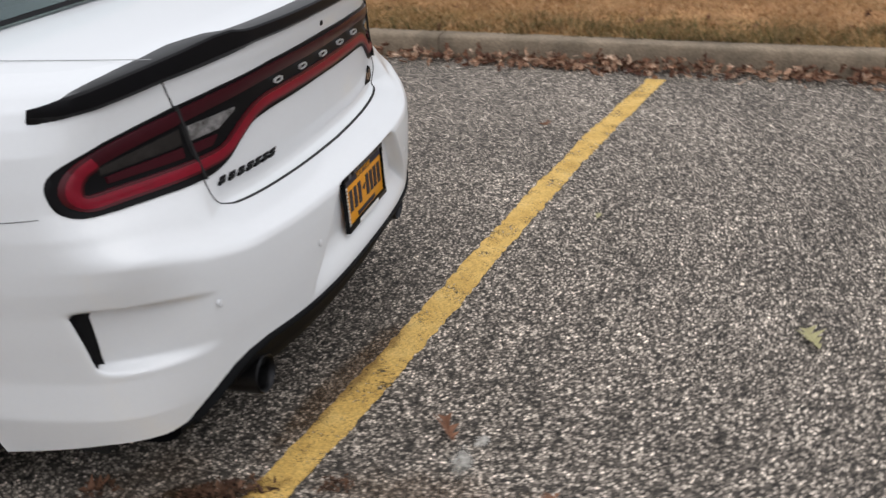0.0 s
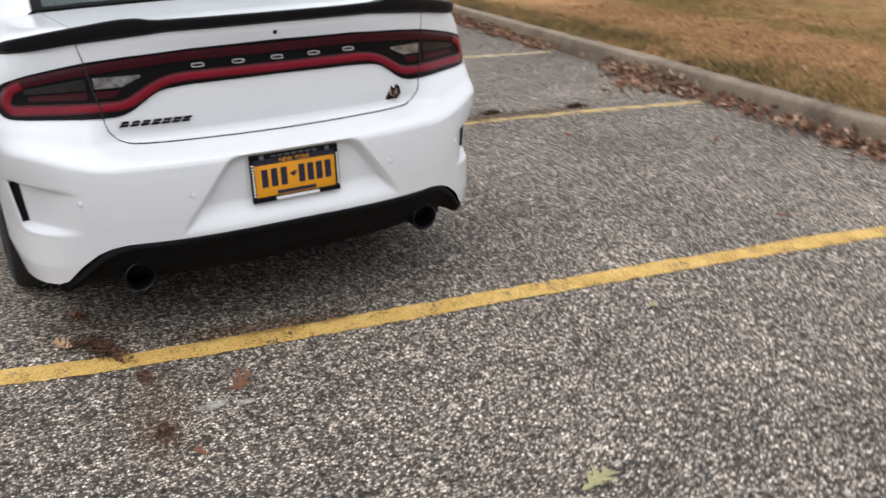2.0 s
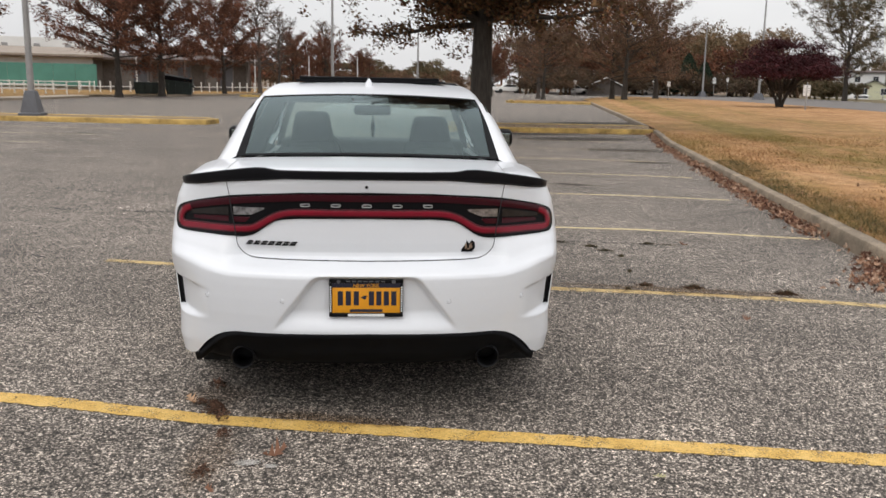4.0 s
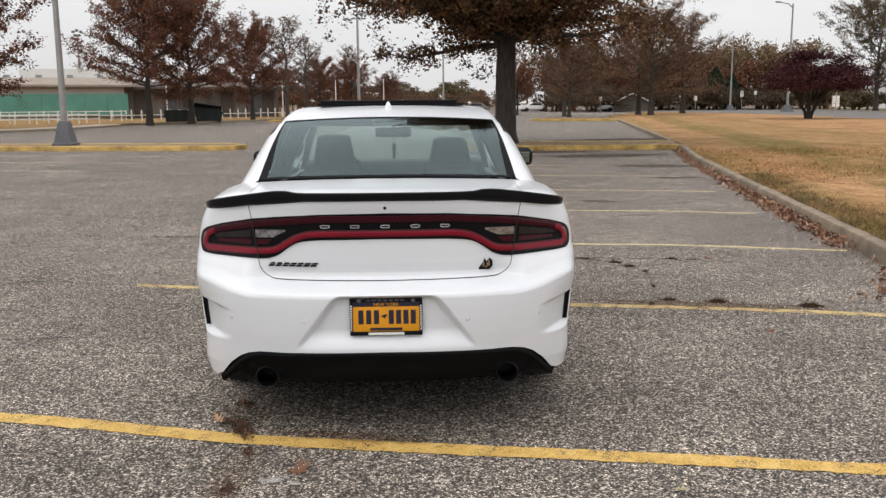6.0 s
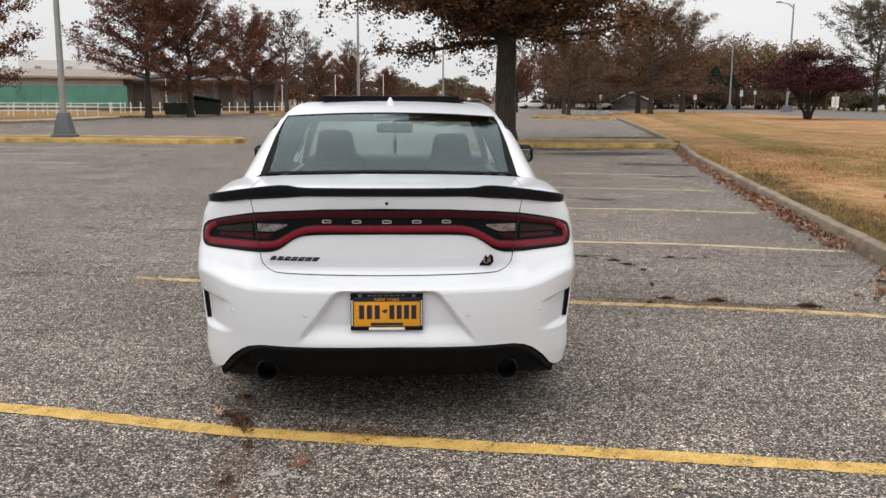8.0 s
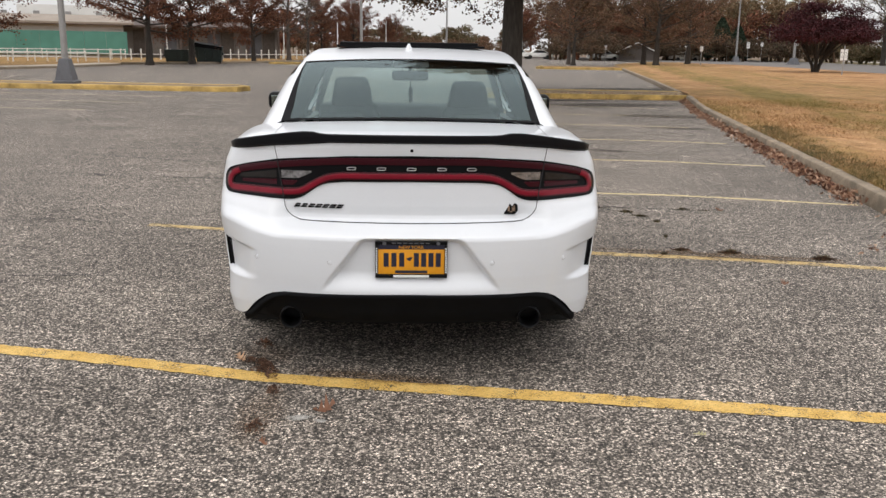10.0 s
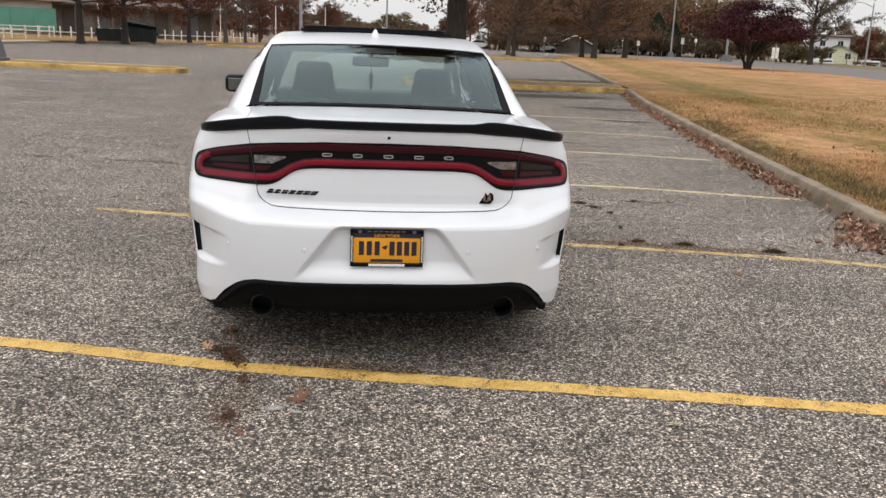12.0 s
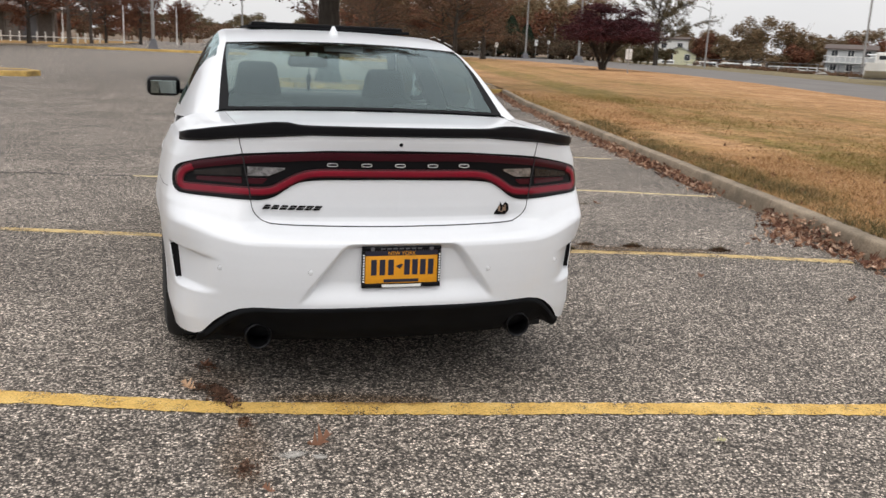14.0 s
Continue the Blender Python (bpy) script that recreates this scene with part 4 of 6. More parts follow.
    # plain shapes stand for the maker's letters and badges
    for x in (-.263, -.132, 0, .132, .263):
        g = Geo()
        y = float(rear_y(x, .968)) - .0105
        rows = []
        for k in range(24):
            c, s = math.cos(k * math.pi / 12), math.sin(k * math.pi / 12)
            c, s = math.copysign(abs(c) ** .6, c), math.copysign(abs(s) ** .6, s)
            rows.append([(x + a * c, yy, .968 + b * s) for a, b, yy in ((.0205, .0068, y + .004), (.0205, .0068, y - .003), (.0178, .0045, y - .003), (.0178, .0045, y + .004))])
        g.grid(rows + rows[:1])
        part("badge_mark", g, BADGE_STEEL, car, "small bright badge shape")
    for k in range(7):
        g = Geo()
        x = -.505 + k * .0315
        y = float(rear_y(x, .797))
        sl, w, h = .007, .0130, .0085
        for z0, z1 in ((-h, -.0012), (.0012, h)):
            b = len(g.v)
            for yy in (y - .004, y + .003):
                g.v += [(x - w + sl * z0 / h, yy, .797 + z0), (x + w + sl * z0 / h, yy, .797 + z0), (x + w + sl * z1 / h, yy, .797 + z1), (x - w + sl * z1 / h, yy, .797 + z1)]
            g.f += [tuple(b + n for n in q) for q in ((0, 1, 2, 3), (7, 6, 5, 4), (0, 4, 5, 1), (1, 5, 6, 2), (2, 6, 7, 3), (3, 7, 4, 0))]
        part("badge_mark", g, BLACK_GLOSS, car, "small black badge shape")
    g = Geo()
    y = float(rear_y(.446, .788))
    outline = [(-.026, -.020), (.014, -.020), (.026, -.006), (.024, .012), (.014, .020), (.004, .008), (-.006, .020), (-.018, .024), (-.016, .006), (-.024, -.006)]
    outline = [(a * 1.22, b * 1.3) for a, b in outline]
    g.v = [(.446 + a, y - .004, .788 + b) for a, b in outline] + [(.446 + a, y + .006, .788 + b) for a, b in outline]
    n = len(outline)
    g.f = [tuple(range(n))] + [(k, n + k, n + (k + 1) % n, (k + 1) % n) for k in range(n)]
    badge = part("emblem", g, BLACK_GLOSS, car, "small dark emblem with gold touches")
    h = Geo()
    for a, b, c, d in ((.004, .018, -.010, .006), (-.014, -.006, -.012, .010), (-.004, .006, -.016, -.011), (.010, .018, .009, .014)):
        h.box(.446 + a, .446 + b, y - .0065, y - .003, .788 + c, .788 + d)
    part("emblem_inlay", h, GOLD, badge, "gold inlay")
    g = Geo()
    g.lathe([(0, -.003), (.006, -.003), (.0075, 0), (.0075, .01)], (0, float(rear_y(0, 1.05)), 1.05), "y", 18)
    part("reversing_camera", g, BLACK_GLOSS, car, "small black reversing camera", smooth=40)


def build_plate(car):
    y = -.013
    plate = part("licence_plate", bevel_box(-.152, .152, y, y + .006, .507, .657, .002), PLATE, car, "orange licence plate, its characters shown as bars", smooth=40)
    for x0, x1, z0, z1 in ((-.158, .158, .649, .664), (-.158, .158, .500, .517), (-.158, -.145, .517, .649), (.145, .158, .517, .649)):
        part("plate_frame", bevel_box(x0, x1, y - .007, y + .008, z0, z1, .003), BLACK_GLOSS, plate, "black licence plate frame", smooth=40)
    g = Geo()
    g.box(-.145, .145, y - .0012, y + .001, .628, .6485)
    part("plate_header", g, NAVY, plate, "navy band at the plate's top")
    for x in (-.110, -.076, -.042, .022, .054, .086, .118):
        h = Geo()
        h.box(x - .011, x + .011, y - .0016, y + .001, .550, .612)
        part("plate_bar", h, NAVY, plate, "navy bar in place of a character")
    h = Geo()
    h.v = [(-.024, y - .0014, .586), (-.006, y - .0014, .574), (.006, y - .0014, .592), (-.004, y - .0014, .594)]
    h.f = [(0, 1, 2, 3)]
    part("plate_mark", h, NAVY, plate)
    h = Geo()
    h.box(-.07, .07, y - .0016, y + .001, .521, .533)
    part("plate_bar", h, NAVY, plate, "navy bar in place of small print")
    h = Geo()
    h.box(-.078, .078, y - .0085, y - .006, .503, .514)
    part("frame_print", h, PALE, plate, "white bar in place of the dealer's print")
    for s in (-1, 1):
        for k in range(11):
            h = Geo()
            h.box(s * .1515 - .0035, s * .1515 + .0035, y - .0085, y - .006, .524 + k * .0105, .530 + k * .0105)
            part("frame_stud", h, PALE, plate)
        h = Geo()
        h.lathe([(0, -.0018), (.008, -.0018), (.009, 0)], (s * .117, y - .007, .6565), "y", 14)
        part("frame_badge", h, LAMP_GREY, plate)
    h = Geo()
    for k in range(7):
        h.box(-.085 + k * .0245, -.068 + k * .0245, y - .0085, y - .006, .654, .660)
    part("frame_print", h, LAMP_GREY, plate, "grey bars in place of small print")
    text = bpy.data.curves.new("plate_words", "FONT")
    text.body, text.size, text.align_x, text.extrude = "NEW YORK", .021, "CENTER", .0006
    carrier = new("plate_words", text)
    me = bpy.data.meshes.new_from_object(carrier.evaluated_get(bpy.context.evaluated_depsgraph_get()))
    bpy.data.objects.remove(carrier)
    me.materials.clear()
    me.materials.append(PLATE)
    words = new("plate_words", me)
    words.parent = plate
    words.matrix_basis = pose(0, y - .002, .6305, 90, 0, 0)


def build_diffuser(car):
    g = Geo()
    rows = []
    for x in np.linspace(-.772, .772, 83):
        top = low_edge(x, .1) + .012
        y = float(rear_y(x, max(top, .28)))
        rows.append([(x, y + .05, top + .045), (x, y + .012, top - .008), (x, y + .002, top - .014), (x, y + .006, top - .030), (x, y + .035, top - .055),
                     (x, y + .05, min(top - .06, .335)), (x, y + .085, min(top - .065, .285)), (x, y + .17, min(top - .07, .238)), (x, y + .40, .20)])
    g.grid(rows, flip=True)
    part("rear_diffuser", g, BLACK_TRIM, car, "black plastic rear diffuser", smooth=40)
    g = Geo()
    rows = []
    for x in np.linspace(-.745, .745, 90):
        top = low_edge(x, .1)
        y = float(rear_y(x, max(top, .28)))
        rows.append([(x, y + .004, top + .004), (x, y - .006, top - .004), (x, y - .004, top - .016), (x, y + .01, top - .018)])
    g.grid(rows, flip=True)
    part("diffuser_lip", g, BLACK_TRIM, car, "dark grey edge of the diffuser", smooth=60)
    g = Geo()
    g.box(-.78, .78, .42, 4.85, .17, .21)
    part("underbody", g, UNDER, car)
    for s in (-1, 1):
        g = Geo()
        g.lathe([(.038, .22), (.040, .02), (.044, .004), (.0485, .0), (.0525, .004), (.0525, .03), (.050, .20)], (s * .543, .088, .286), "y", 32)
        tip = part("exhaust_tip", g, DARK_CHROME, car, "dark round exhaust tip", smooth=40)
        h = Geo()
        h.lathe([(0, 0), (.044, 0)], (s * .543, .214, .286), "y", 24)
        part("exhaust_bore", h, UNDER, tip)
    # wheel wells
    for c in WHEEL_Y:
        for s in (-1, 1):
            h = Geo()
            rows = []
            for a in np.linspace(-.2, math.pi + .2, 22):
                rows.append([(s * x, c + .41 * math.cos(a), WHEEL_Z + .41 * math.sin(a)) for x in (.90, .60)])
            rows2 = [[(s * .60, c + .41 * math.cos(a) * k, WHEEL_Z + .41 * math.sin(a) * k) for k in (1, .02)] for a in np.linspace(-.2, math.pi + .2, 22)]
            h.grid(rows)
            h.grid(rows2)
            part("wheel_well", h, UNDER, car)


def build_spoiler(car):
    xs = np.r_[np.linspace(-.828, -.75, 10), np.linspace(-.74, .74, 120), np.linspace(.75, .828, 10)]
    top_x = (0, .36, .395, .43, .48, .53, .61, .70, .756, .795, .828)
    top_z = (1.118, 1.118, 1.120, 1.127, 1.126, 1.120, 1.108, 1.093, 1.082, 1.074, 1.060)
    low_x = (0, .35, .61, .747, .80, .828)
    low_z = (1.081, 1.079, 1.057, 1.037, 1.033, 1.040)
    rows = []
    for x in xs:
        a = abs(x)
        zt, zb = float(np.interp(a, top_x, top_z)), float(np.interp(a, low_x, low_z))
        y = float(rear_y(a * .984, min(zb, 1.08)))
        back = y - .004 - .014 * float(smoothstep(.83, .70, a))
        deep = .125 * float(smoothstep(.835, .70, a)) + .015
        m = (zt + zb) / 2
        rows.append([(x, back + .012, zb), (x, back + .002, zb + (m - zb) * .4), (x, back - .001, m), (x, back, zt - .005), (x, back + .003, zt - .001), (x, back + .008, zt),
                     (x, back + deep * .55, zt - .003 - .10 * (zt - zb)), (x, back + deep, max(zb - .004, zt - .024)), (x, back + deep, zb - .01)])
    g = Geo()
    g.grid(rows, flip=True, closed=True)
    g.f += [tuple(range(9)), tuple((len(rows) - 1) * 9 + k for k in range(9))[::-1]]
    ob = part("spoiler", g, SPOILER_BLACK, car, "satin black boot-lid spoiler with raised shoulders", smooth=24)
    bm = bmesh.new()
    bm.from_mesh(ob.data)
    bmesh.ops.recalc_face_normals(bm, faces=bm.faces)
    bm.to_mesh(ob.data)
    bm.free()


RAIL = ((.80, 1.112, .665), (.95, 1.185, .655), (1.15, 1.280, .640), (1.35, 1.358, .622), (1.5, 1.405, .605), (1.7, 1.442, .597), (2.0, 1.466, .592), (2.4, 1.474, .59),
        (2.8, 1.462, .585), (3.05, 1.432, .60), (3.4, 1.262, .695), (3.7, 1.10, .765), (3.86, 1.005, .795))
BELT = ((.66, 1.085, .74), (.90, 1.065, .795), (1.2, 1.045, .832), (1.4, 1.03, .846), (1.55, 1.02, .858), (1.75, 1.008, .870), (2.0, .998, .882), (2.4, .982, .88),
        (2.8, .968, .88), (3.05, .958, .88), (3.4, .95, .876), (3.65, .95, .865), (3.84, .955, .85))


def dense(table, n):
    k = np.linspace(0, len(table) - 1, n)
    cols = np.array(table, float)
    out = []
    for c in cols.T:
        fine = np.interp(k, np.arange(len(c)), c)
        out.append(np.convolve(np.r_[[2 * fine[0] - f for f in fine[3:0:-1]], fine, [2 * fine[-1] - f for f in fine[-2:-5:-1]]], np.ones(7) / 7, "valid"))
    return np.array(out).T


def build_cabin(car):
    n = 97
    rail, belt = dense(RAIL, n), dense(BELT, n)
    xs = np.linspace(-1, 1, 33)

    def top_row(k, lift=0.0):
        y, z, hw = rail[k]
        glass = float(smoothstep(1.55, 1.3, y)) + float(smoothstep(3.0, 3.2, y))
        bow = .05 * float(smoothstep(1.6, 1.2, y)) - .10 * float(smoothstep(2.95, 3.5, y))
        return [(hw * s, y + bow * (abs(s) ** 2 - 1) * 1.0, z + .022 * (1 - s * s) * (1 - .3 * glass) + lift) for s in xs]

    def pick(test):
        return [k for k in range(n) if test(rail[k][0])]

    rear = pick(lambda y: y <= 1.50)
    roof = pick(lambda y: 1.47 <= y <= 3.08)
    front = pick(lambda y: y >= 3.05)
    part("roof", Geo().grid([top_row(k) for k in roof]), WHITE, car, "white painted roof", smooth=50)
    pane = part("rear_window", Geo().grid([top_row(k) for k in rear]), REAR_GLASS, car, "tinted rear window", smooth=60)
    pane.visible_shadow = False
    edge = Geo()
    for a, b in ((0, 1), (32, 31)):
        rows = []
        for k in rear:
            row, wide = top_row(k, .0015), .15 + .85 * float(smoothstep(1.45, .85, rail[k][0]))
            p, q = Vector(row[a]), Vector(row[b])
            rows.append([tuple(p), tuple(p.lerp(q, wide))][::1 if a == 0 else -1])
        edge.grid(rows)
    edge.grid([[(x, y, z + .0018) for x, y, z in top_row(k)] for k in rear[-2:]])
    edge.grid([[(x, y, z + .0018) for x, y, z in top_row(k)] for k in rear[:2]])
    part("window_border", edge, VENT_BLACK, car, "black border of the rear window", smooth=60)
    shield = part("windscreen", Geo().grid([top_row(k) for k in front]), CLEAR_GLASS, car, "clear windscreen", smooth=60)
    shield.visible_shadow = False
    # sides: white pillars with the side windows left open
    m = 16

    def side_row(k):
        y0, z0, x0 = rail[k]
        y2, z2, x2 = belt[k]
        y1, z1, x1 = y0 * .75 + y2 * .25, z0 - .018, x0 + (x2 - x0) * (.42 if y0 < 1.5 else .34)
        return [((1 - t) ** 2 * x0 + 2 * t * (1 - t) * x1 + t * t * x2, (1 - t) ** 2 * y0 + 2 * t * (1 - t) * y1 + t * t * y2, (1 - t) ** 2 * z0 + 2 * t * (1 - t) * z1 + t * t * z2) for t in np.linspace(0, 1, m + 1)]

    side = [side_row(k) for k in range(n)]
    for s in (1, -1):
        white, pane, dark, inner = Geo(), Geo(), Geo(), Geo()
        for k in range(n - 1):
            y = rail[k][0]
            for j in range(m):
                quad = [side[k][j], side[k][j + 1], side[k + 1][j + 1], side[k + 1][j]]
                mid_y = sum(q[1] for q in quad) / 4
                slant = 1.42 + .45 * (j / m - .35)
                inside = 3 <= j < m - 1 and slant < mid_y < 3.66
                goal = (dark if 2.42 < mid_y < 2.50 else pane) if inside else white
                b = len(goal.v)
                goal.v += [(s * x, yy, z) for x, yy, z in quad]
                goal.f.append((b, b + 1, b + 2, b + 3) if s < 0 else (b + 3, b + 2, b + 1, b))
                if goal is white and mid_y < 3.7:
                    b = len(inner.v)
                    inner.v += [(s * (x - .022), yy + .01, z - .012) for x, yy, z in quad]
                    inner.f.append((b, b + 1, b + 2, b + 3))
        for name, geo, mat, label in (("pillar", white, WHITE, "white roof pillar and rail"), ("side_window", pane, SIDE_GLASS, "dark tinted side window"), ("door_pillar", dark, BLACK_GLOSS, "black door pillar"), ("pillar_lining", inner, TRIM_CLOTH, "charcoal cloth lining of the pillar")):
            ob = part(name, geo, mat, car, label)
            bm = bmesh.new()
            bm.from_mesh(ob.data)
            bmesh.ops.remove_doubles(bm, verts=bm.verts, dist=1e-5)
            bm.to_mesh(ob.data)
            bm.free()
            ob.data.shade_smooth()
            if name == "side_window":
                ob.visible_shadow = False
        # padded lining of the door pillar, with its depth
        k = min(range(n), key=lambda q: abs(rail[q][0] - 2.46))
        pad = Geo()
        pad.grid([[(s * (x - d), y + off, z - .01) for d, off in ((.012, -.07), (.115, -.05), (.13, 0), (.115, .07), (.012, .09))] for x, y, z in side[k]], closed=True)
        part("door_pillar_lining", pad, TRIM_CLOTH, car, "charcoal padded pillar lining", smooth=60)
        # lining along the windscreen's pillar
        pad = Geo()
        pad.grid([[(s * (x + dx), y + dy, z + dz) for dx, dy, dz in ((-.045, 0, -.014), (-.004, 0, -.016), (.016, -.02, -.07), (.02, -.05, -.12), (-.035, -.03, -.08))] for y, z, x in (rail[q] for q in range(n) if 3.04 < rail[q][0] < 3.8)], closed=True)
        part("windscreen_pillar_lining", pad, TRIM_CLOTH, car, "charcoal lining of the windscreen pillar", smooth=60)
    # open sunroof, tilted up at its rear edge
    bm = bevel_box(-.44, .44, 0, .84, 0, .022, .006)
    ob = part("sunroof_panel", bm, BLACK_GLOSS, car, "black glass sunroof tilted open", smooth=40)
    ob.matrix_basis = pose(-.01, 1.98, 1.497, -2.2, 0, 0)
    part("sunroof_frame", bevel_box(-.47, .47, 1.97, 2.9, 1.484, 1.499, .004), BLACK_TRIM, car, smooth=40)
    part("high_brake_light", bevel_box(-.103, .103, 1.476, 1.496, 1.374, 1.404, .006), BRAKE_LENS, car, "pale high-level brake light behind the glass", smooth=40)
    # shark-fin antenna
    g = Geo()
    rows = []
    for t in np.linspace(0, 1, 12):
        rows.append([(w * .03 * (1 - t) ** .7 + (.0022 if w > 0 else -.0022 if w < 0 else 0) - .012, 1.70 + .17 * t * .35 + (1 - t * .78) * .19 * l, 1.448 + .062 * t)
                     for w, l in ((0, 0), (.8, .15), (1, .45), (.6, .85), (0, 1), (-.6, .85), (-1, .45), (-.8, .15))])
    g.grid(rows, closed=True)
    g.f.append(tuple(11 * 8 + k for k in range(8)))
    part("antenna_fin", g, WHITE, car, "white shark-fin antenna", smooth=50)
    # door mirrors
    for s in (-1, 1):
        bm = bevel_box(-.108, .108, -.05, .08, -.064, .064, .040, 6)
        ob = part("door_mirror", bm, BLACK_GLOSS, car, "black door mirror", smooth=50)
        ob.matrix_basis = pose(s * .968, 3.06, 1.083, 6, 0, s * -2)
        bm = bevel_box(-.082, .082, -.0525, -.044, -.043, .043, .003, 2)
        h = part("mirror_glass", bm, MIRROR, ob)
        arm = part("mirror_arm", bevel_box(-.09, .06, -.02, .03, -.05, -.02, .01), BLACK_GLOSS, ob)
        arm.matrix_basis = pose(s * -.12, .02, .0)


def build_interior(car):
    def seat(x, top):
        bm = bevel_box(x - .235, x + .235, 2.30, 2.47, .55, 1.10, .06, 4)
        for v in bm.verts:
            t = (v.co.z - .55) / .55
            v.co.y -= .10 * t
            v.co.x = x + (v.co.x - x) * (1 - .30 * t * t)
        seat_back = part("front_seat", bm, TRIM_CLOTH, car, "charcoal front seat", smooth=50)
        bm = bevel_box(x - .142, x + .142, 2.24, 2.35, 1.06, top, .045, 4)
        for v in bm.verts:
            v.co.x = x + (v.co.x - x) * (1 - .2 * smoothstep(1.10, top, v.co.z))
        part("headrest", bm, TRIM_CLOTH, seat_back, smooth=50)

    seat(-.395, 1.290)
    seat(.395, 1.268)
    part("rear_seat", bevel_box(-.68, .68, 1.30, 1.46, .5, 1.06, .05, 3), TRIM_CLOTH, car, "charcoal rear bench", smooth=50)
    for x in (-.40, .38):
        part("rear_headrest", bevel_box(x - .13, x + .13, 1.32, 1.42, 1.04, 1.115, .03, 3), TRIM_CLOTH, car, smooth=50)
    part("parcel_shelf", bevel_box(-.70, .70, .82, 1.33, 1.02, 1.055, .01), TRIM_CLOTH, car)
    part("dashboard", bevel_box(-.72, .72, 3.25, 3.66, .72, 1.038, .03, 3), TRIM_CLOTH, car, smooth=50)
    part("cabin_floor", bevel_box(-.80, .80, .8, 3.9, .22, .26, .01), TRIM_CLOTH, car)
    part("cabin_mirror", bevel_box(-.138, .138, 3.0, 3.03, 1.242, 1.316, .022, 4), BLACK_TRIM, car, "black rear-view mirror", smooth=50)
    part("mirror_stem", bevel_box(-.014, .014, 3.03, 3.06, 1.28, 1.40, .004), BLACK_TRIM, car)
    g = Geo()
    g.lathe([(.003, 1.245), (.0035, 1.20), (.014, 1.185), (.017, 1.15), (.010, 1.12), (.013, 1.09), (.002, 1.075)], (.004, 3.0, 0), "z", 10)
    part("hanging_ornament", g, BLACK_TRIM, car, "dark ornament on a cord under the mirror", smooth=50)
    g = Geo()
    g.lathe([(.17, -.014), (.186, 0), (.17, .014), (.156, 0), (.17, -.014)], (-.40, 3.08, .93), "y", 28)
    part("steering_wheel", g, BLACK_TRIM, car, smooth=60)
    for s in (-1, 1):
        bm = bevel_box(s * .84 - .03, s * .84 + .03, 1.0, 3.7, .3, .97, .01)
        part("door_lining", bm, TRIM_CLOTH, car)
        part("headliner", bevel_box(min(0, s * .585), max(0, s * .585), 1.60, 2.95, 1.364, 1.40, .012), TRIM_CLOTH, car)


def build_wheels(car):
    for c in WHEEL_Y:
        for s in (-1, 1):
            hub = (s * .79, c, WHEEL_Z)
            g = Geo()
            w = .13
            g.lathe([(.255, -w * s), (.30, -w * s), (.345, -w * .9 * s), (.360, -w * .7 * s), (.362, 0), (.360, w * .7 * s), (.345, w * .9 * s), (.30, w * s), (.255, w * s)], hub, "x", 48)
            tyre = part("tyre", g, RUBBER, car, "black tyre", smooth=40)
            h = Geo()
            h.lathe([(.255, -w * s), (.235, -w * .5 * s), (.23, w * .6 * s), (.262, w * 1.02 * s), (.25, w * 1.02 * s), (.235, w * .8 * s)], hub, "x", 40)
            for k in range(5):
                a = 2 * math.pi * k / 5
                for o in (-.10, .10):
                    p = [(hub[0] + s * .10, hub[1] + r * math.cos(a + o * (1.5 - r * 3)), hub[2] + r * math.sin(a + o * (1.5 - r * 3))) for r in (.04, .14, .24)]
                    h.tube(p, (.022, .017, .020), 6)
            h.lathe([(0, .115 * s), (.05, .11 * s), (.06, .07 * s)], hub, "x", 20)
            part("rim", h, DARK_CHROME, tyre, "dark alloy rim", smooth=40)


def side_seam(car, places, r=.0009):
    """A dark gap along places (along the car, height) on both flanks."""
    for s in (-1, 1):
        pts = []
        for (y0, z0), (y1, z1) in zip(places, places[1:]):
            for k in range(13):
                y, z = y0 + (y1 - y0) * k / 12, z0 + (z1 - z0) * k / 12
                half = BASE_X[120:600], BASE_Y[120:600]
                bx = float(np.interp(y, half[1], half[0]))
                p = skin_point(bx, y, z)
                pts.append((s * p[0], p[1], p[2]))
        part("panel_gap", Geo().tube(pts, [r] * len(pts), 5), GAP, car)


def build_seams(car):
    side_seam(car, [(.31, .846), (.72, .835)])
    side_seam(car, [(2.47, .93), (2.46, .30)])
    side_seam(car, [(1.62, .96), (1.52, .80), (1.45, .62)])
    side_seam(car, [(3.52, .90), (3.58, .60), (3.56, .30)])
    for s in (-1, 1):
        pts = [(s * (.612 + .03 * t), .175 + .62 * t, 1.1045 + .004 * t) for t in np.linspace(0, 1, 12)]
        part("panel_gap", Geo().tube(pts, [.0011] * 12, 5), SENSOR_GREY, car)
        for y in (1.72, 2.62):
            ob = part("door_handle", bevel_box(-.02, .02, -.11, .11, -.017, .017, .012, 3), WHITE, car, "white door handle", smooth=50)
            p = skin_point(float(np.interp(y, BASE_Y[120:600], BASE_X[120:600])), y, .845)
            ob.matrix_basis = pose(s * (p[0] + .012), y, .845)


car = thing("car", "white four-door sedan parked across yellow stall lines", "car")
build_body(car)
build_cabin(car)
build_tail(car)
build_plate(car)
build_diffuser(car)
build_spoiler(car)
build_interior(car)
build_wheels(car)
build_seams(car)
car.matrix_world = pose(0, 0, 0, 0, 0, 0.8)

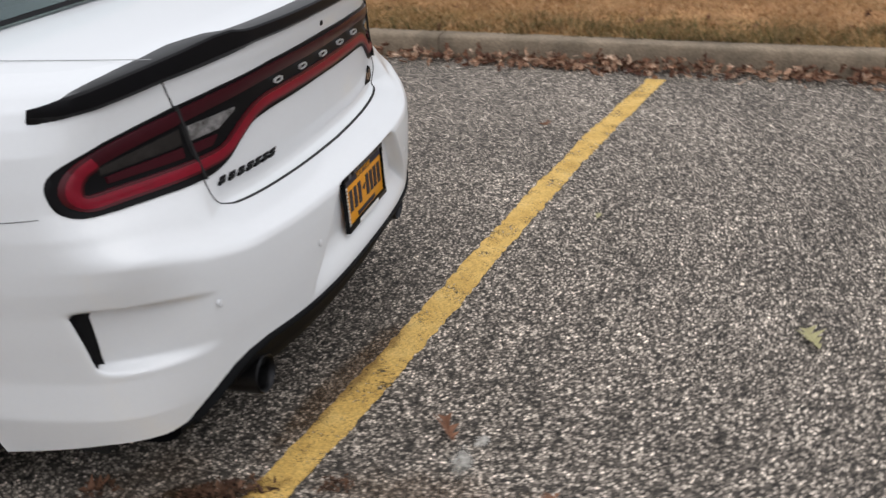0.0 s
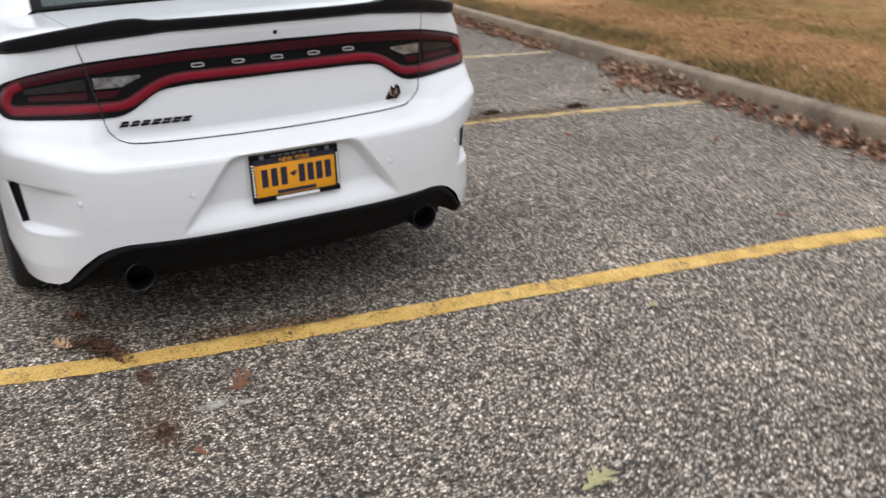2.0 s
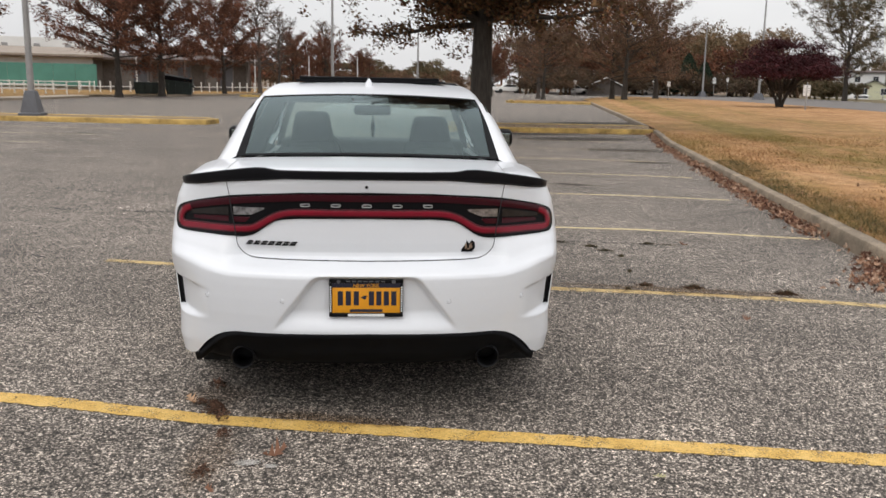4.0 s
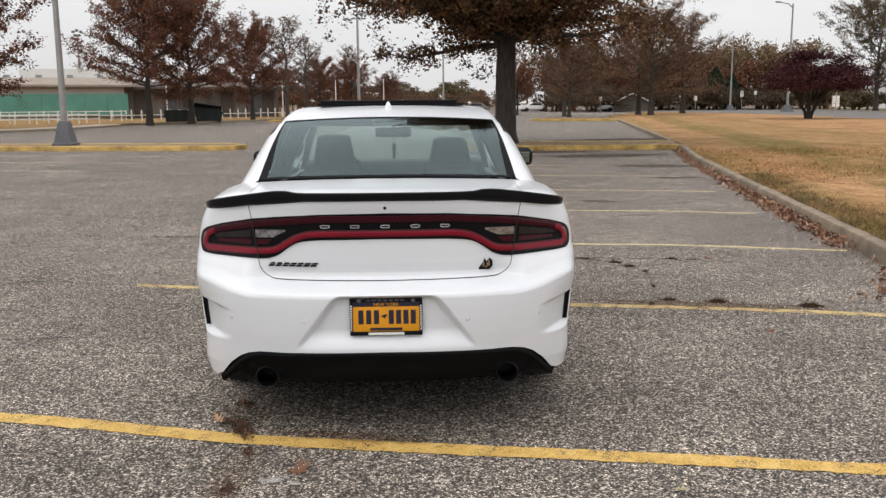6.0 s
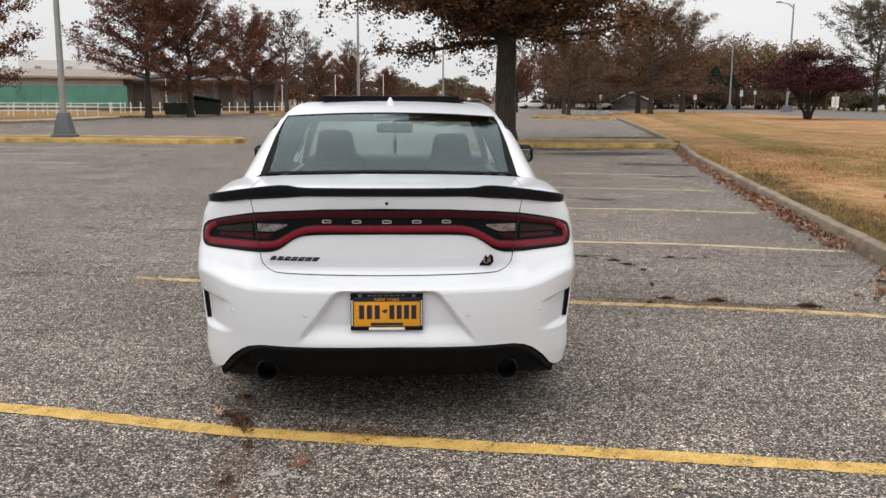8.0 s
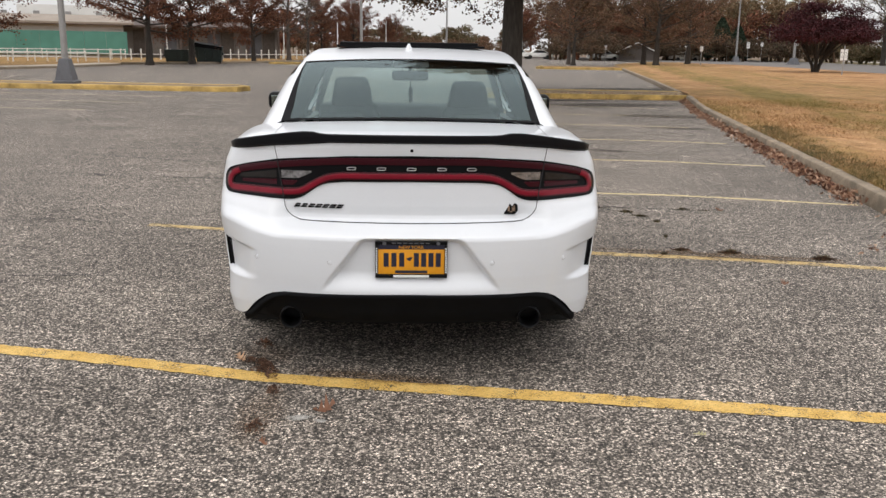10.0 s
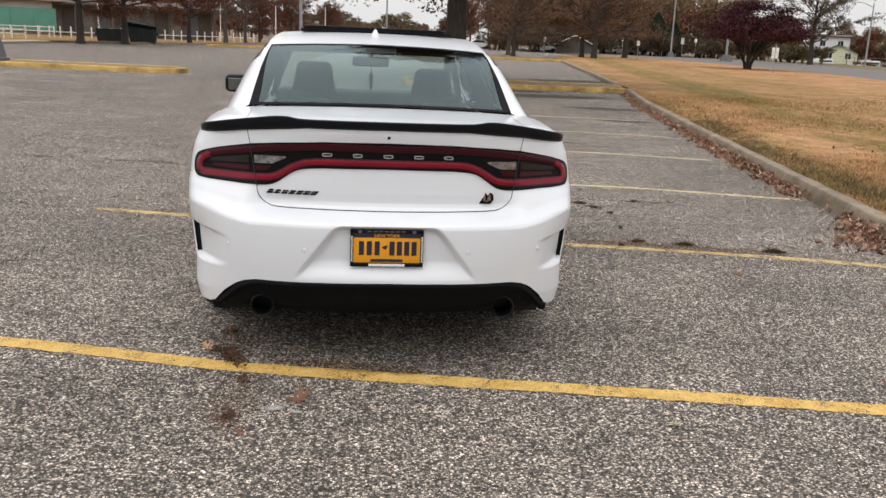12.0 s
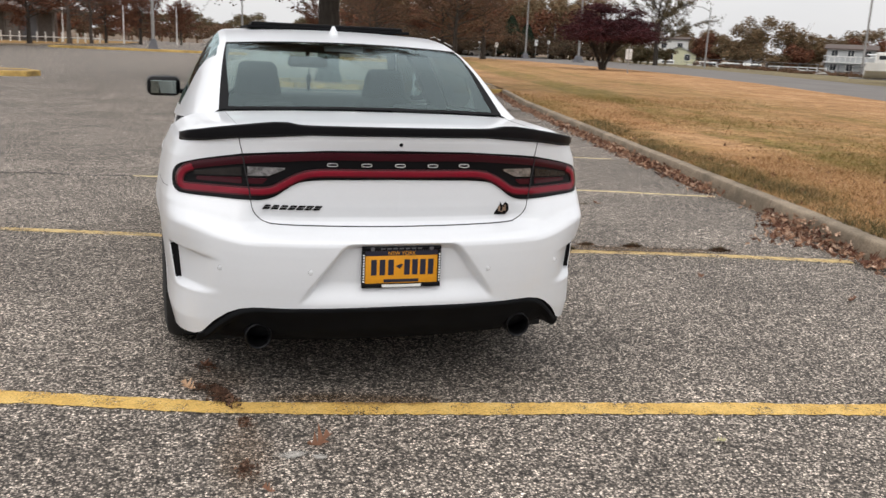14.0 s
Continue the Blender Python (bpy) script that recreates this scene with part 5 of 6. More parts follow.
# ---------------------------------------------------------------- trees
def grow(rng, height, spread, trunk, first=0.25, limbs=26, sub=5, droop=0.0, leader=1.0, fork=False, profile=(.82, 1.0, .95, .72, .25), inner=1, gather=.9, twig=1.0):
    """Trunk and limbs as tubes, and the twig ends that carry leaves."""
    g, ends = Geo(), []
    wob = [Vector((rng.normal(0, .05), rng.normal(0, .05), 0)) * (0.4 + k) for k in range(9)]
    top = height * leader
    pts = [Vector((0, 0, -0.1))] + [Vector((0, 0, top * k / 8)) + wob[k] * .35 for k in range(1, 9)]
    rad = [trunk * 1.35, trunk] + [trunk * (1 - .92 * k / 8) + .01 for k in range(2, 9)]
    if not fork:
        low = Vector((0, 0, 0.35))
        g.tube([pts[0], low] + pts[1:], [trunk * 1.5, trunk * 1.08] + rad[1:], 10)

    def trunk_at(t):
        s = t * 8
        k = min(7, int(s))
        return pts[k].lerp(pts[k + 1], s - k) if k else Vector((0, 0, 0)).lerp(pts[1], s)

    for n in range(limbs):
        t = first + (1 - first) * ((n + rng.uniform(0, 1)) / limbs) ** gather
        start = trunk_at(t) if not fork else Vector((rng.normal(0, .12), rng.normal(0, .12), 0))
        a = n * 2.4 + rng.normal(0, .35)
        rel = (t - first) / (1 - first)
        shape = float(np.interp(rel, (0, .12, .35, .65, 1), profile)) if not fork else 1
        long = spread * max(.25, shape) * rng.uniform(.75, 1.1)
        rise = (-droop + (t - first) / (1 - first) * 1.15 + rng.normal(0, .12)) if not fork else rng.uniform(.9, 1.6)
        way = Vector((math.cos(a), math.sin(a), rise)).normalized()
        p, r = start.copy(), max(.018, trunk * .36 * (1 - .6 * t)) if not fork else trunk * .4
        line, radii = [p.copy()], [r]
        steps = 6
        for k in range(steps):
            way = (way + Vector((rng.normal(0, .14), rng.normal(0, .14), rng.normal(.03, .10)))).normalized()
            p = p + way * (long / steps)
            line.append(p.copy())
            radii.append(max(.006, r * (1 - .85 * (k + 1) / steps)))
            for _ in range(sub if k > 0 else inner):
                b = (way + Vector((rng.normal(0, .75), rng.normal(0, .75), rng.normal(.05, .5)))).normalized()
                reach = long * rng.uniform(.10, .27)
                q1 = p + b * reach * .5
                b2 = (b + Vector((rng.normal(0, .35), rng.normal(0, .35), rng.normal(0, .3)))).normalized()
                q2 = q1 + b2 * reach * .5
                g.tube([p, q1, q2], [radii[-1] * .5 + .004 * twig, .007 * twig, .003 * twig], 3, caps=False)
                ends += [q1, q2, p.lerp(q1, .6), q1.lerp(q2, .5)]
        g.tube(line, radii, 5, caps=False)
        ends.append(p)
    return g, np.array([tuple(e) for e in ends])


def tree(name, label, at, seed, height, spread, trunk, leaves, size, leaf_mat, bark=None, group="", jitter=.26, clump=2.0, **how):
    rng = np.random.default_rng(seed)
    g, ends = grow(rng, height, spread, trunk, **how)
    whole = thing(name, label, "tree", pose(*at), group)
    part("trunk", g, bark or BARK, whole, smooth=60)
    if leaves:
        weight = rng.uniform(.2, 1, len(ends)) ** clump
        pick = rng.choice(len(ends), leaves, p=weight / weight.sum())
        places = ends[pick] + rng.normal(0, jitter, (leaves, 3)) * (.7, .7, .5)
        places = places[places[:, 2] > height * .1]
        part("crown", Geo().cards(places, rng.uniform(.6, 1.3, len(places)) * size, rng, .3), leaf_mat, whole, "autumn foliage with gaps")
    return whole


def again(whole, x, y, z, turn, scale, label=""):
    made = copy_thing(whole, pose(x, y, z, 0, 0, turn) @ Matrix.Diagonal((scale, scale, scale, 1)))
    return tagged(made, label)


tree("oak_tree", "large oak with dark trunk and rust-brown leaves on an island", (3.05, 25.5, .14), 5, 18.5, 7.5, .33, 250000, .125, OAK_LEAVES, first=.175, limbs=150, sub=6, droop=-.24, jitter=.22, clump=3.0, inner=9, gather=1.7)
red = tree("oak_tree", "oak with sparse rust-red autumn leaves on a lawn", (-19.3, 60.6, .1), 11, 9.4, 4.8, .24, 38000, .14, RUST_LEAVES, clump=3.0, jitter=.22, first=.27, limbs=46, sub=6, group="trees in front of the building", droop=-.12, leader=.86, profile=(.75, 1.0, 1.05, 1.0, .7))
again(red, -17.3, 64.6, .1, 130, .98)
again(red, -14.4, 74.2, .1, 250, .79, "smaller oak with dense rust-red leaves")
again(red, -26.7, 47.8, .1, 60, 1.18, "oak with sparse rust-red leaves near the walkway")
bare = tree("bare_tree", "nearly bare tree with fine grey branches", (-12.7, 83.4, .1), 21, 9.6, 3.6, .20, 900, .2, BROWN_LEAVES, PALE_BARK, first=.25, limbs=44, sub=8, twig=1.6, group="trees in front of the building", leader=.95)
again(bare, -11.4, 88.0, .1, 90, .84)
again(red, -11.3, 100.0, .1, 300, .62, "small oak with rust-red leaves")
again(bare, -8.6, 112.0, .1, 200, .9)
again(red, -8.0, 104.0, .1, 20, .6)
again(red, -4.0, 118.0, .0, 170, .5)
brown = tree("oak_tree", "oak with thin brown leaves on dry grass", (22.5, 80.6, .15), 31, 9.4, 5.0, .27, 23000, .13, BROWN_LEAVES, first=.24, limbs=36, sub=6, group="trees at the end of the lot", leader=.88, profile=(.75, 1.0, 1.05, .95, .6))
again(brown, 22.3, 84.6, .15, 80, .9)
again(brown, 14.2, 78.2, .15, 10, .66, "slender oak with brown leaves on a far island")
again(bare, 14.8, 84.6, .15, 140, .92)
again(brown, 29.0, 92.0, .15, 200, 1.0)
again(red, 11.6, 98.0, .0, 215, .52, "oak with rust-red leaves beyond the lot")
tree("tall_tree", "tall open tree with olive-brown leaves behind the maple", (56.7, 104.0, .1), 41, 14.0, 7.8, .3, 26000, .2, GREEN_LEAVES, first=.22, limbs=40, sub=5, leader=.8, droop=-.15, profile=(.6, .9, 1.05, 1.0, .7))


def maple(x, y, label):
    """A low maple: several stems, and flat leaf pads that form a wide dome."""
    rng = np.random.default_rng(51)
    whole = thing("maple_tree", label, "tree", pose(x, y, .15))
    g = Geo()
    pads = []
    for n in range(64):
        a, far = rng.uniform(0, 6.283), 3.35 * math.sqrt(rng.uniform(.02, 1))
        z = 1.75 + 3.2 * (1 - (far / 4.0) ** 2) * rng.uniform(.2, 1) + .25 * (far / 3.45)
        pads.append((far * math.cos(a) + .4, far * math.sin(a) - .15, z))
    for n in range(8):
        a = n * .785 + rng.normal(0, .2)
        g.tube([(.12 * math.cos(a), .12 * math.sin(a), -.1), (.28 * math.cos(a), .28 * math.sin(a), .5), (.75 * math.cos(a), .75 * math.sin(a), 1.3), (1.2 * math.cos(a), 1.2 * math.sin(a), 2.0)], (.15, .10, .075, .05), 7)
    for px, py, pz in pads:
        a = math.atan2(py, px)
        g.tube([(.7 * math.cos(a), .7 * math.sin(a), 1.2), (px * .55, py * .55, pz * .75 + .3), (px, py, pz)], (.05, .03, .012), 4, caps=False)
        for _ in range(6):
            g.tube([(px, py, pz), (px + rng.normal(0, .6), py + rng.normal(0, .6), pz + rng.normal(0, .12))], (.012, .004), 3, caps=False)
    part("trunk", g, BARK, whole, smooth=60)
    places = np.concatenate([rng.normal(0, 1, (420, 3)) * (.55, .55, .17) + p for p in pads])
    places = places[places[:, 2] > 1.35]
    part("crown", Geo().cards(places, rng.uniform(.09, .2, len(places)), rng, .5), MAPLE_LEAVES, whole, "dark crimson foliage in layers")


maple(28.3, 59.2, "low spreading maple with dark crimson leaves")


def conifer(x, y, h, r, seed):
    rng = np.random.default_rng(seed)
    whole = thing("conifer", "dark green evergreen tree", "tree", pose(x, y, 0))
    part("trunk", Geo().tube([(0, 0, -.1), (0, 0, h)], (.16, .02), 6), BARK, whole)
    t = rng.uniform(.06, 1, 5000) ** .8
    a, w = rng.uniform(0, 6.283, 5000), r * (1 - t) ** .75 * rng.uniform(.55, 1.05, 5000) + .08
    part("crown", Geo().cards(np.stack([w * np.cos(a), w * np.sin(a), t * h], 1), rng.uniform(.25, .5, 5000), rng), FIR_LEAVES, whole)


conifer(45.0, 129.0, 6.4, 2.6, 5)
conifer(49.0, 133.0, 5.4, 2.2, 6)


def woods(name, label, spots, material, seed, card=.42, each=1900):
    """Trees too far off to count, as one mesh of leaf clumps on trunks."""
    rng = np.random.default_rng(seed)
    g = Geo()
    for x, y, h, r in spots:
        z0 = -1.5 if x > 75 else 0
        g.tube([(x, y, z0 - .2), (x + rng.normal(0, .3), y, z0 + h * .7)], (.22, .05), 5, caps=False)
        lobes = rng.normal(0, 1, (14, 3)).clip(-1.6, 1.6) * (r * .42, r * .42, h * .17) + (x, y, z0 + h * .58)
        pick = rng.integers(0, 14, each)
        spread = rng.normal(0, 1, (each, 3))
        spread *= (rng.uniform(0, 1, (each, 1)) ** .5) / np.linalg.norm(spread, axis=1, keepdims=True) * (r * .36, r * .36, h * .13)
        g.cards(lobes[pick] + spread, rng.uniform(.5, 1.3, each) * card, rng)
        for _ in range(7):
            a = rng.uniform(0, 6.28)
            g.tube([(x, y, z0 + h * rng.uniform(.25, .5)), (x + r * .6 * math.cos(a), y + r * .6 * math.sin(a), z0 + h * rng.uniform(.6, .95))], (.09, .02), 3, caps=False)
    return solid(name, g, material, label, "woods", kind="stuff")


rng = np.random.default_rng(77)
woods("far_woods", "dense brown autumn woods beyond the lot", [(x + rng.normal(0, 2), rng.uniform(138, 168), rng.uniform(9.5, 13.5), rng.uniform(3.8, 5.4)) for x in np.arange(22, 47, 1.15)], BROWN_LEAVES, 1)
woods("far_woods", "dense olive-brown woods beside the road", [(x + rng.normal(0, 2), rng.uniform(138, 168), rng.uniform(9.5, 13.5), rng.uniform(3.8, 5.4)) for x in np.arange(47, 70, 1.15)], OLIVE_LEAVES, 14)
woods("far_woods", "rust-red autumn woods beyond the lot", [(x + rng.normal(0, 2), rng.uniform(130, 150), rng.uniform(6.5, 10), rng.uniform(3.2, 4.6)) for x in np.arange(22, 62, 2.0)], RUST_LEAVES, 2)
woods("far_woods", "low hedge and scrub beyond the road, coloured dark for shade under trees", [(x + rng.normal(0, 1), rng.uniform(122, 136) + (x - 30) * .15, rng.uniform(2.4, 4.6), rng.uniform(2.2, 3.4)) for x in np.arange(20, 66, .65)], SHADED_SCRUB, 3, .26, 1000)
woods("far_woods", "brown woods on the skyline", [(x + rng.normal(0, 3), rng.uniform(190, 230), rng.uniform(4.5, 7.6), rng.uniform(4.0, 6)) for x in np.arange(-75, 22, 4.0)], GREEN_LEAVES, 4, .5)
woods("far_woods", "low brown scrub at the far end of the lot", [(x + rng.normal(0, .6), rng.uniform(150, 164), rng.uniform(2.2, 4.2), rng.uniform(1.8, 2.8)) for x in np.arange(-40, 15, 1.3)], BROWN_LEAVES, 12, .3, 700)
woods("far_woods", "rust-red trees behind the low building", [(x + rng.normal(0, 2), rng.uniform(118, 140), rng.uniform(6, 8.5), rng.uniform(3, 4.5)) for x in np.arange(-34, -13, 3.0)], RUST_LEAVES, 5)
woods("far_woods", "mixed autumn trees among the houses", [(98, 172, 10, 5), (99, 152, 7.5, 4), (104, 150, 12.0, 4.5), (110, 148, 11, 5), (113, 142, 9, 4), (105, 146, 5, 4), (110, 143, 5.5, 4), (115, 150, 8, 4.5), (121, 152, 9.5, 5), (104, 159, 8, 4.5), (119, 140, 10, 5), (124, 134, 10.5, 5), (128, 128, 10, 5),
      (78, 160, 9, 4), (84, 170, 9, 5), (132, 122, 11.5, 6), (138, 116, 10, 5), (107, 157, 11, 5), (70, 156, 8.5, 4), (101, 166, 9, 5)], OLIVE_LEAVES, 6, .40, 4200)
woods("far_woods", "rust-red trees among the houses", [(108, 144, 7.5, 3.5), (116, 137, 9, 4), (121, 136, 9.5, 4.5), (126, 126, 9, 4), (99, 160, 8, 4), (133, 119, 10.5, 5)], RUST_LEAVES, 7, .40, 4200)


woods("canal_scrub", "low brown scrub along the canal fence", [(a + rng.uniform(0, 3), b, rng.uniform(.3, .75), rng.uniform(.8, 1.5)) for a, b in zip(np.linspace(56, 76, 44), np.linspace(50, 132, 44))], BROWN_LEAVES, 10, .16, 500)
woods("canal_scrub", "dull green bushes beyond the road", [(59.5 + rng.uniform(0, 3), 112 + k * 1.1, rng.uniform(2.0, 3.4), rng.uniform(1.4, 2.2)) for k in range(9)], GREEN_LEAVES, 13, .3, 900)
woods("canal_scrub", "brown hedges before the houses", [(a + rng.uniform(-3, 3), b, rng.uniform(1.3, 2.2), rng.uniform(1.5, 2.4)) for a, b in zip(np.linspace(80, 96, 18), np.linspace(154, 134, 18))], GREEN_LEAVES, 11, .25, 700)
# Added, unseen rows: they close the horizon and darken reflections in the car.
woods("far_woods", "unseen added trees behind the lot that darken low reflections", [(x + rng.normal(0, 2), rng.uniform(-85, -66) - abs(x) * .1, rng.uniform(5, 8), rng.uniform(4, 5.5)) for x in np.arange(-60, 70, 3.0)], BROWN_LEAVES, 8, .6, 500)
woods("far_woods", "unseen added trees that close the lot's far side", [(rng.uniform(-85, -70), y, rng.uniform(8, 12), rng.uniform(4, 5.5)) for y in np.arange(-40, 60, 4.0)], RUST_LEAVES, 9, .6, 500)


# ---------------------------------------------------------------- lamps, signs and fences
def lamp_post(x, y, z, h, label, r=.10, base=.46, arm=1.6, turn=0, steel=None, foot=True):
    whole = thing("lamp_post", label, "lamp post", pose(x, y, z, 0, 0, turn), "lamp posts of the lot")
    steel = steel or GALVANISED
    if foot:
        g = Geo()
        b = base
        g.grid([[(s * w, t * w, hh) for s, t in ((-1, -1), (1, -1), (1, 1), (-1, 1))] for w, hh in ((b * 1.12, -.02), (b * 1.12, .07), (b * .92, .10), (b * .74, .42), (b * .52, .78), (b * .46, .82))], closed=True)
        g.f.append((20, 21, 22, 23))
        part("base", g, LAMP_GREY, whole, "grey steel base cover")
    part("pole", Geo().tube([(0, 0, 0), (0, 0, h * .5), (0, 0, h)], (r, r * .8, r * .55), 10), steel, whole, smooth=60)
    if arm:
        part("arm", Geo().tube([(0, 0, h - .5), (arm * .35, 0, h - .05), (arm, 0, h + .1)], (r * .4, r * .38, r * .35), 6), steel, whole, smooth=60)
        part("lamp_head", bevel_box(arm - .1, arm + .55, -.14, .14, h + .03, h + .17, .05), LAMP_GREY, whole, smooth=50)
    return whole


lamp_post(-11.9, 26.6, .15, 9.5, "grey steel lamp post with a tapered base cover", .115, .31, 1.8, 90)
lamp_post(-4.8, 70.3, .13, 10.5, "pale steel lamp post on a low island", .13, .4, 1.6, 180)
lamp_post(3.1, 100.0, .0, 10.0, "pale steel lamp post far down the lot", .12, .4, 1.6, 0)
lamp_post(44.4, 120.5, .1, 10.0, "pale steel lamp post beside the road", .14, .5, 0)
lamp_post(44.3, 100.8, .1, 12.6, "tall lamp post with a grey base beside the road", .15, .55, 2.0, 200)
lamp_post(59.4, 96.2, .1, 7.4, "street lamp with a curved arm", .12, .3, 3.0, 170, foot=False)
lamp_post(47.0, 149.0, 0, 6.6, "thin pale pole before the woods", .12, .3, 0, foot=False)
lamp_post(55.0, 136.0, 0, 5.8, "thin pale pole before the woods", .12, .3, 0, foot=False)
lamp_post(62.0, 71.5, -.1, 12.0, "tall grey pole beside the canal", .13, .3, 0, foot=False)
for x, y, h in ((-14.6, 93, 4.2), (-9.3, 98, 4.0), (-4.2, 108, 4.4), (-21.2, 72, 4.2)):
    lamp_post(x, y, .1, h, "short white lamp post on the lawn", .07, .2, 0, steel=FENCE_WHITE, foot=False)
mast = lamp_post(-49.2, 127.5, 0, 11.6, "floodlight mast behind the low building", .16, .3, 0, foot=False)
for dx, dz in ((-.9, .3), (0, .5), (.9, .3), (-.5, -.2), (.5, -.2)):
    part("floodlight", bevel_box(dx * .6 - .2, dx * .6 + .2, -.2, .1, 11.5 + dz, 11.85 + dz, .06), LAMP_GREY, mast)


def sign(x, y, z, h, plates, turn, label):
    whole = thing("road_sign", label, "sign", pose(x, y, z, 0, 0, turn), "signs beside the road")
    part("post", Geo().tube([(0, 0, 0), (0, 0, h)], (.035, .035), 6), GALVANISED, whole)
    for px, pz, w, hh in plates:
        part("sign_plate", bevel_box(px - w / 2, px + w / 2, -.05, -.035, pz - hh / 2, pz + hh / 2, .004), SIGN_WHITE, whole, "white sign plate")
        g = Geo()
        for k in range(3):
            g.box(px - w * .3, px + w * .3, -.054, -.049, pz - hh * .22 + k * hh * .2, pz - hh * .19 + k * hh * .2)
        part("sign_print", g, LAMP_GREY, whole, "grey bars in place of small print")


sign(25.85, 50.0, .15, 1.8, ((-.115, 1.27, .18, .66), (.115, 1.27, .18, .66)), -28, "pair of white signs on a post by the road")
sign(47.5, 124.5, .1, 3.0, ((0, 2.4, .45, .9),), -20, "white road sign on a post")
sign(49.3, 124.0, .1, 3.0, ((0, 2.5, .35, .5),), -20, "white road sign on a post")
sign(44.8, 125.5, .1, 2.6, ((0, 2.2, .4, .3),), -20, "white road sign on a post")
sign(36.5, 118.0, .1, 2.4, ((0, 2.1, .3, .3),), -16, "white road sign on a post")
sign(20.0, 92.0, .15, 1.9, ((0, 1.6, .3, .45),), -12, "small parking sign on a thin post")
sign(27.4, 82.5, .15, 1.9, ((0, 1.6, .3, .45),), -12, "small parking sign on a thin post")


def fence(a, b, posts, h, label, rails=(.45, .85), pickets=0):
    way = Vector(b) - Vector(a)
    whole = thing("white_fence", label, "fence", pose(a[0], a[1], .1, 0, 0, math.degrees(math.atan2(way.y, way.x))), "white fences of the lawn")
    for k in range(posts):
        x = way.length * k / (posts - 1)
        part("post", bevel_box(x - .045, x + .045, -.045, .045, -.05, h, .01), FENCE_WHITE, whole)
    for r in rails:
        part("rail", bevel_box(0, way.length, -.03, .03, h * r - .035, h * r + .035, .01), FENCE_WHITE, whole)


fence((-43, 56.5), (-24.2, 64.2), 15, .8, "white post-and-rail fence on the lawn")
fence((-40, 61.0), (-26, 66.5), 12, .8, "white post-and-rail fence on the lawn")
fence((-26.5, 73.5), (-11.5, 96.0), 26, .95, "white picket fence before the low building", rails=(.5,))
fence((-44, 74.0), (-27.5, 80.5), 16, .9, "white picket fence before the teal screen", rails=(.5, .9))


def canal_fence(points, label):
    whole = thing("chain_fence", label, "fence")
    for a, b in zip(points, points[1:]):
        way = Vector(b) - Vector(a)
        n = int(way.length / 2.6)
        for k in range(n):
            p = Vector(a) + way * (k / n)
            part("post", Geo().tube([(p.x, p.y, -.6), (p.x, p.y, 1.25)], (.045, .045), 5), LAMP_GREY, whole)
        part("rail", Geo().tube([(a[0], a[1], 1.22), (b[0], b[1], 1.22)], (.03, .03), 5), LAMP_GREY, whole)
        part("rail", Geo().tube([(a[0], a[1], .55), (b[0], b[1], .55)], (.02, .02), 5), LAMP_GREY, whole)


canal_fence([(52, 44), (58, 60), (65, 82), (71, 105), (74, 128)], "dark chain-link fence along the canal")


def dock_rail(x, y, turn, long, label, z=-1.0):
    whole = thing("dock_rail", label, "railing", pose(x, y, z, 0, 0, turn), "white railings along the canal")
    n = int(long / 1.5)
    for k in range(n + 1):
        part("post", bevel_box(k * 1.5 - .07, k * 1.5 + .07, -.07, .07, -.5, 1.25, .01), FENCE_WHITE, whole)
    for z in (.35, .75, 1.15):
        part("rail", bevel_box(0, n * 1.5, -.04, .04, z - .06, z + .06, .01), FENCE_WHITE, whole)
    part("walk", bevel_box(-.3, n * 1.5 + .3, -.2, 1.6, -.2, .05, .02), SIDEWALK, whole)


dock_rail(82.8, 116.5, -14, 9, "white railing on a dock", -.55)
dock_rail(86, 141, -8, 12, "white railing on a dock", -.9)
dock_rail(72, 146, -40, 10, "white railing on a dock")


# ---------------------------------------------------------------- buildings
def window(parent, x0, x1, z0, z1, y, frame=.08):
    w = part("window", bevel_box(x0, x1, y - .03, y + .02, z0, z1, .004), FENCE_WHITE, parent)
    mid = (x0 + x1) / 2
    for a, b in ((x0 + frame, mid - frame / 3), (mid + frame / 3, x1 - frame)):
        part("pane", bevel_box(a, b, y - .045, y - .025, z0 + frame, z1 - frame, .004), WINDOW_DARK, w)


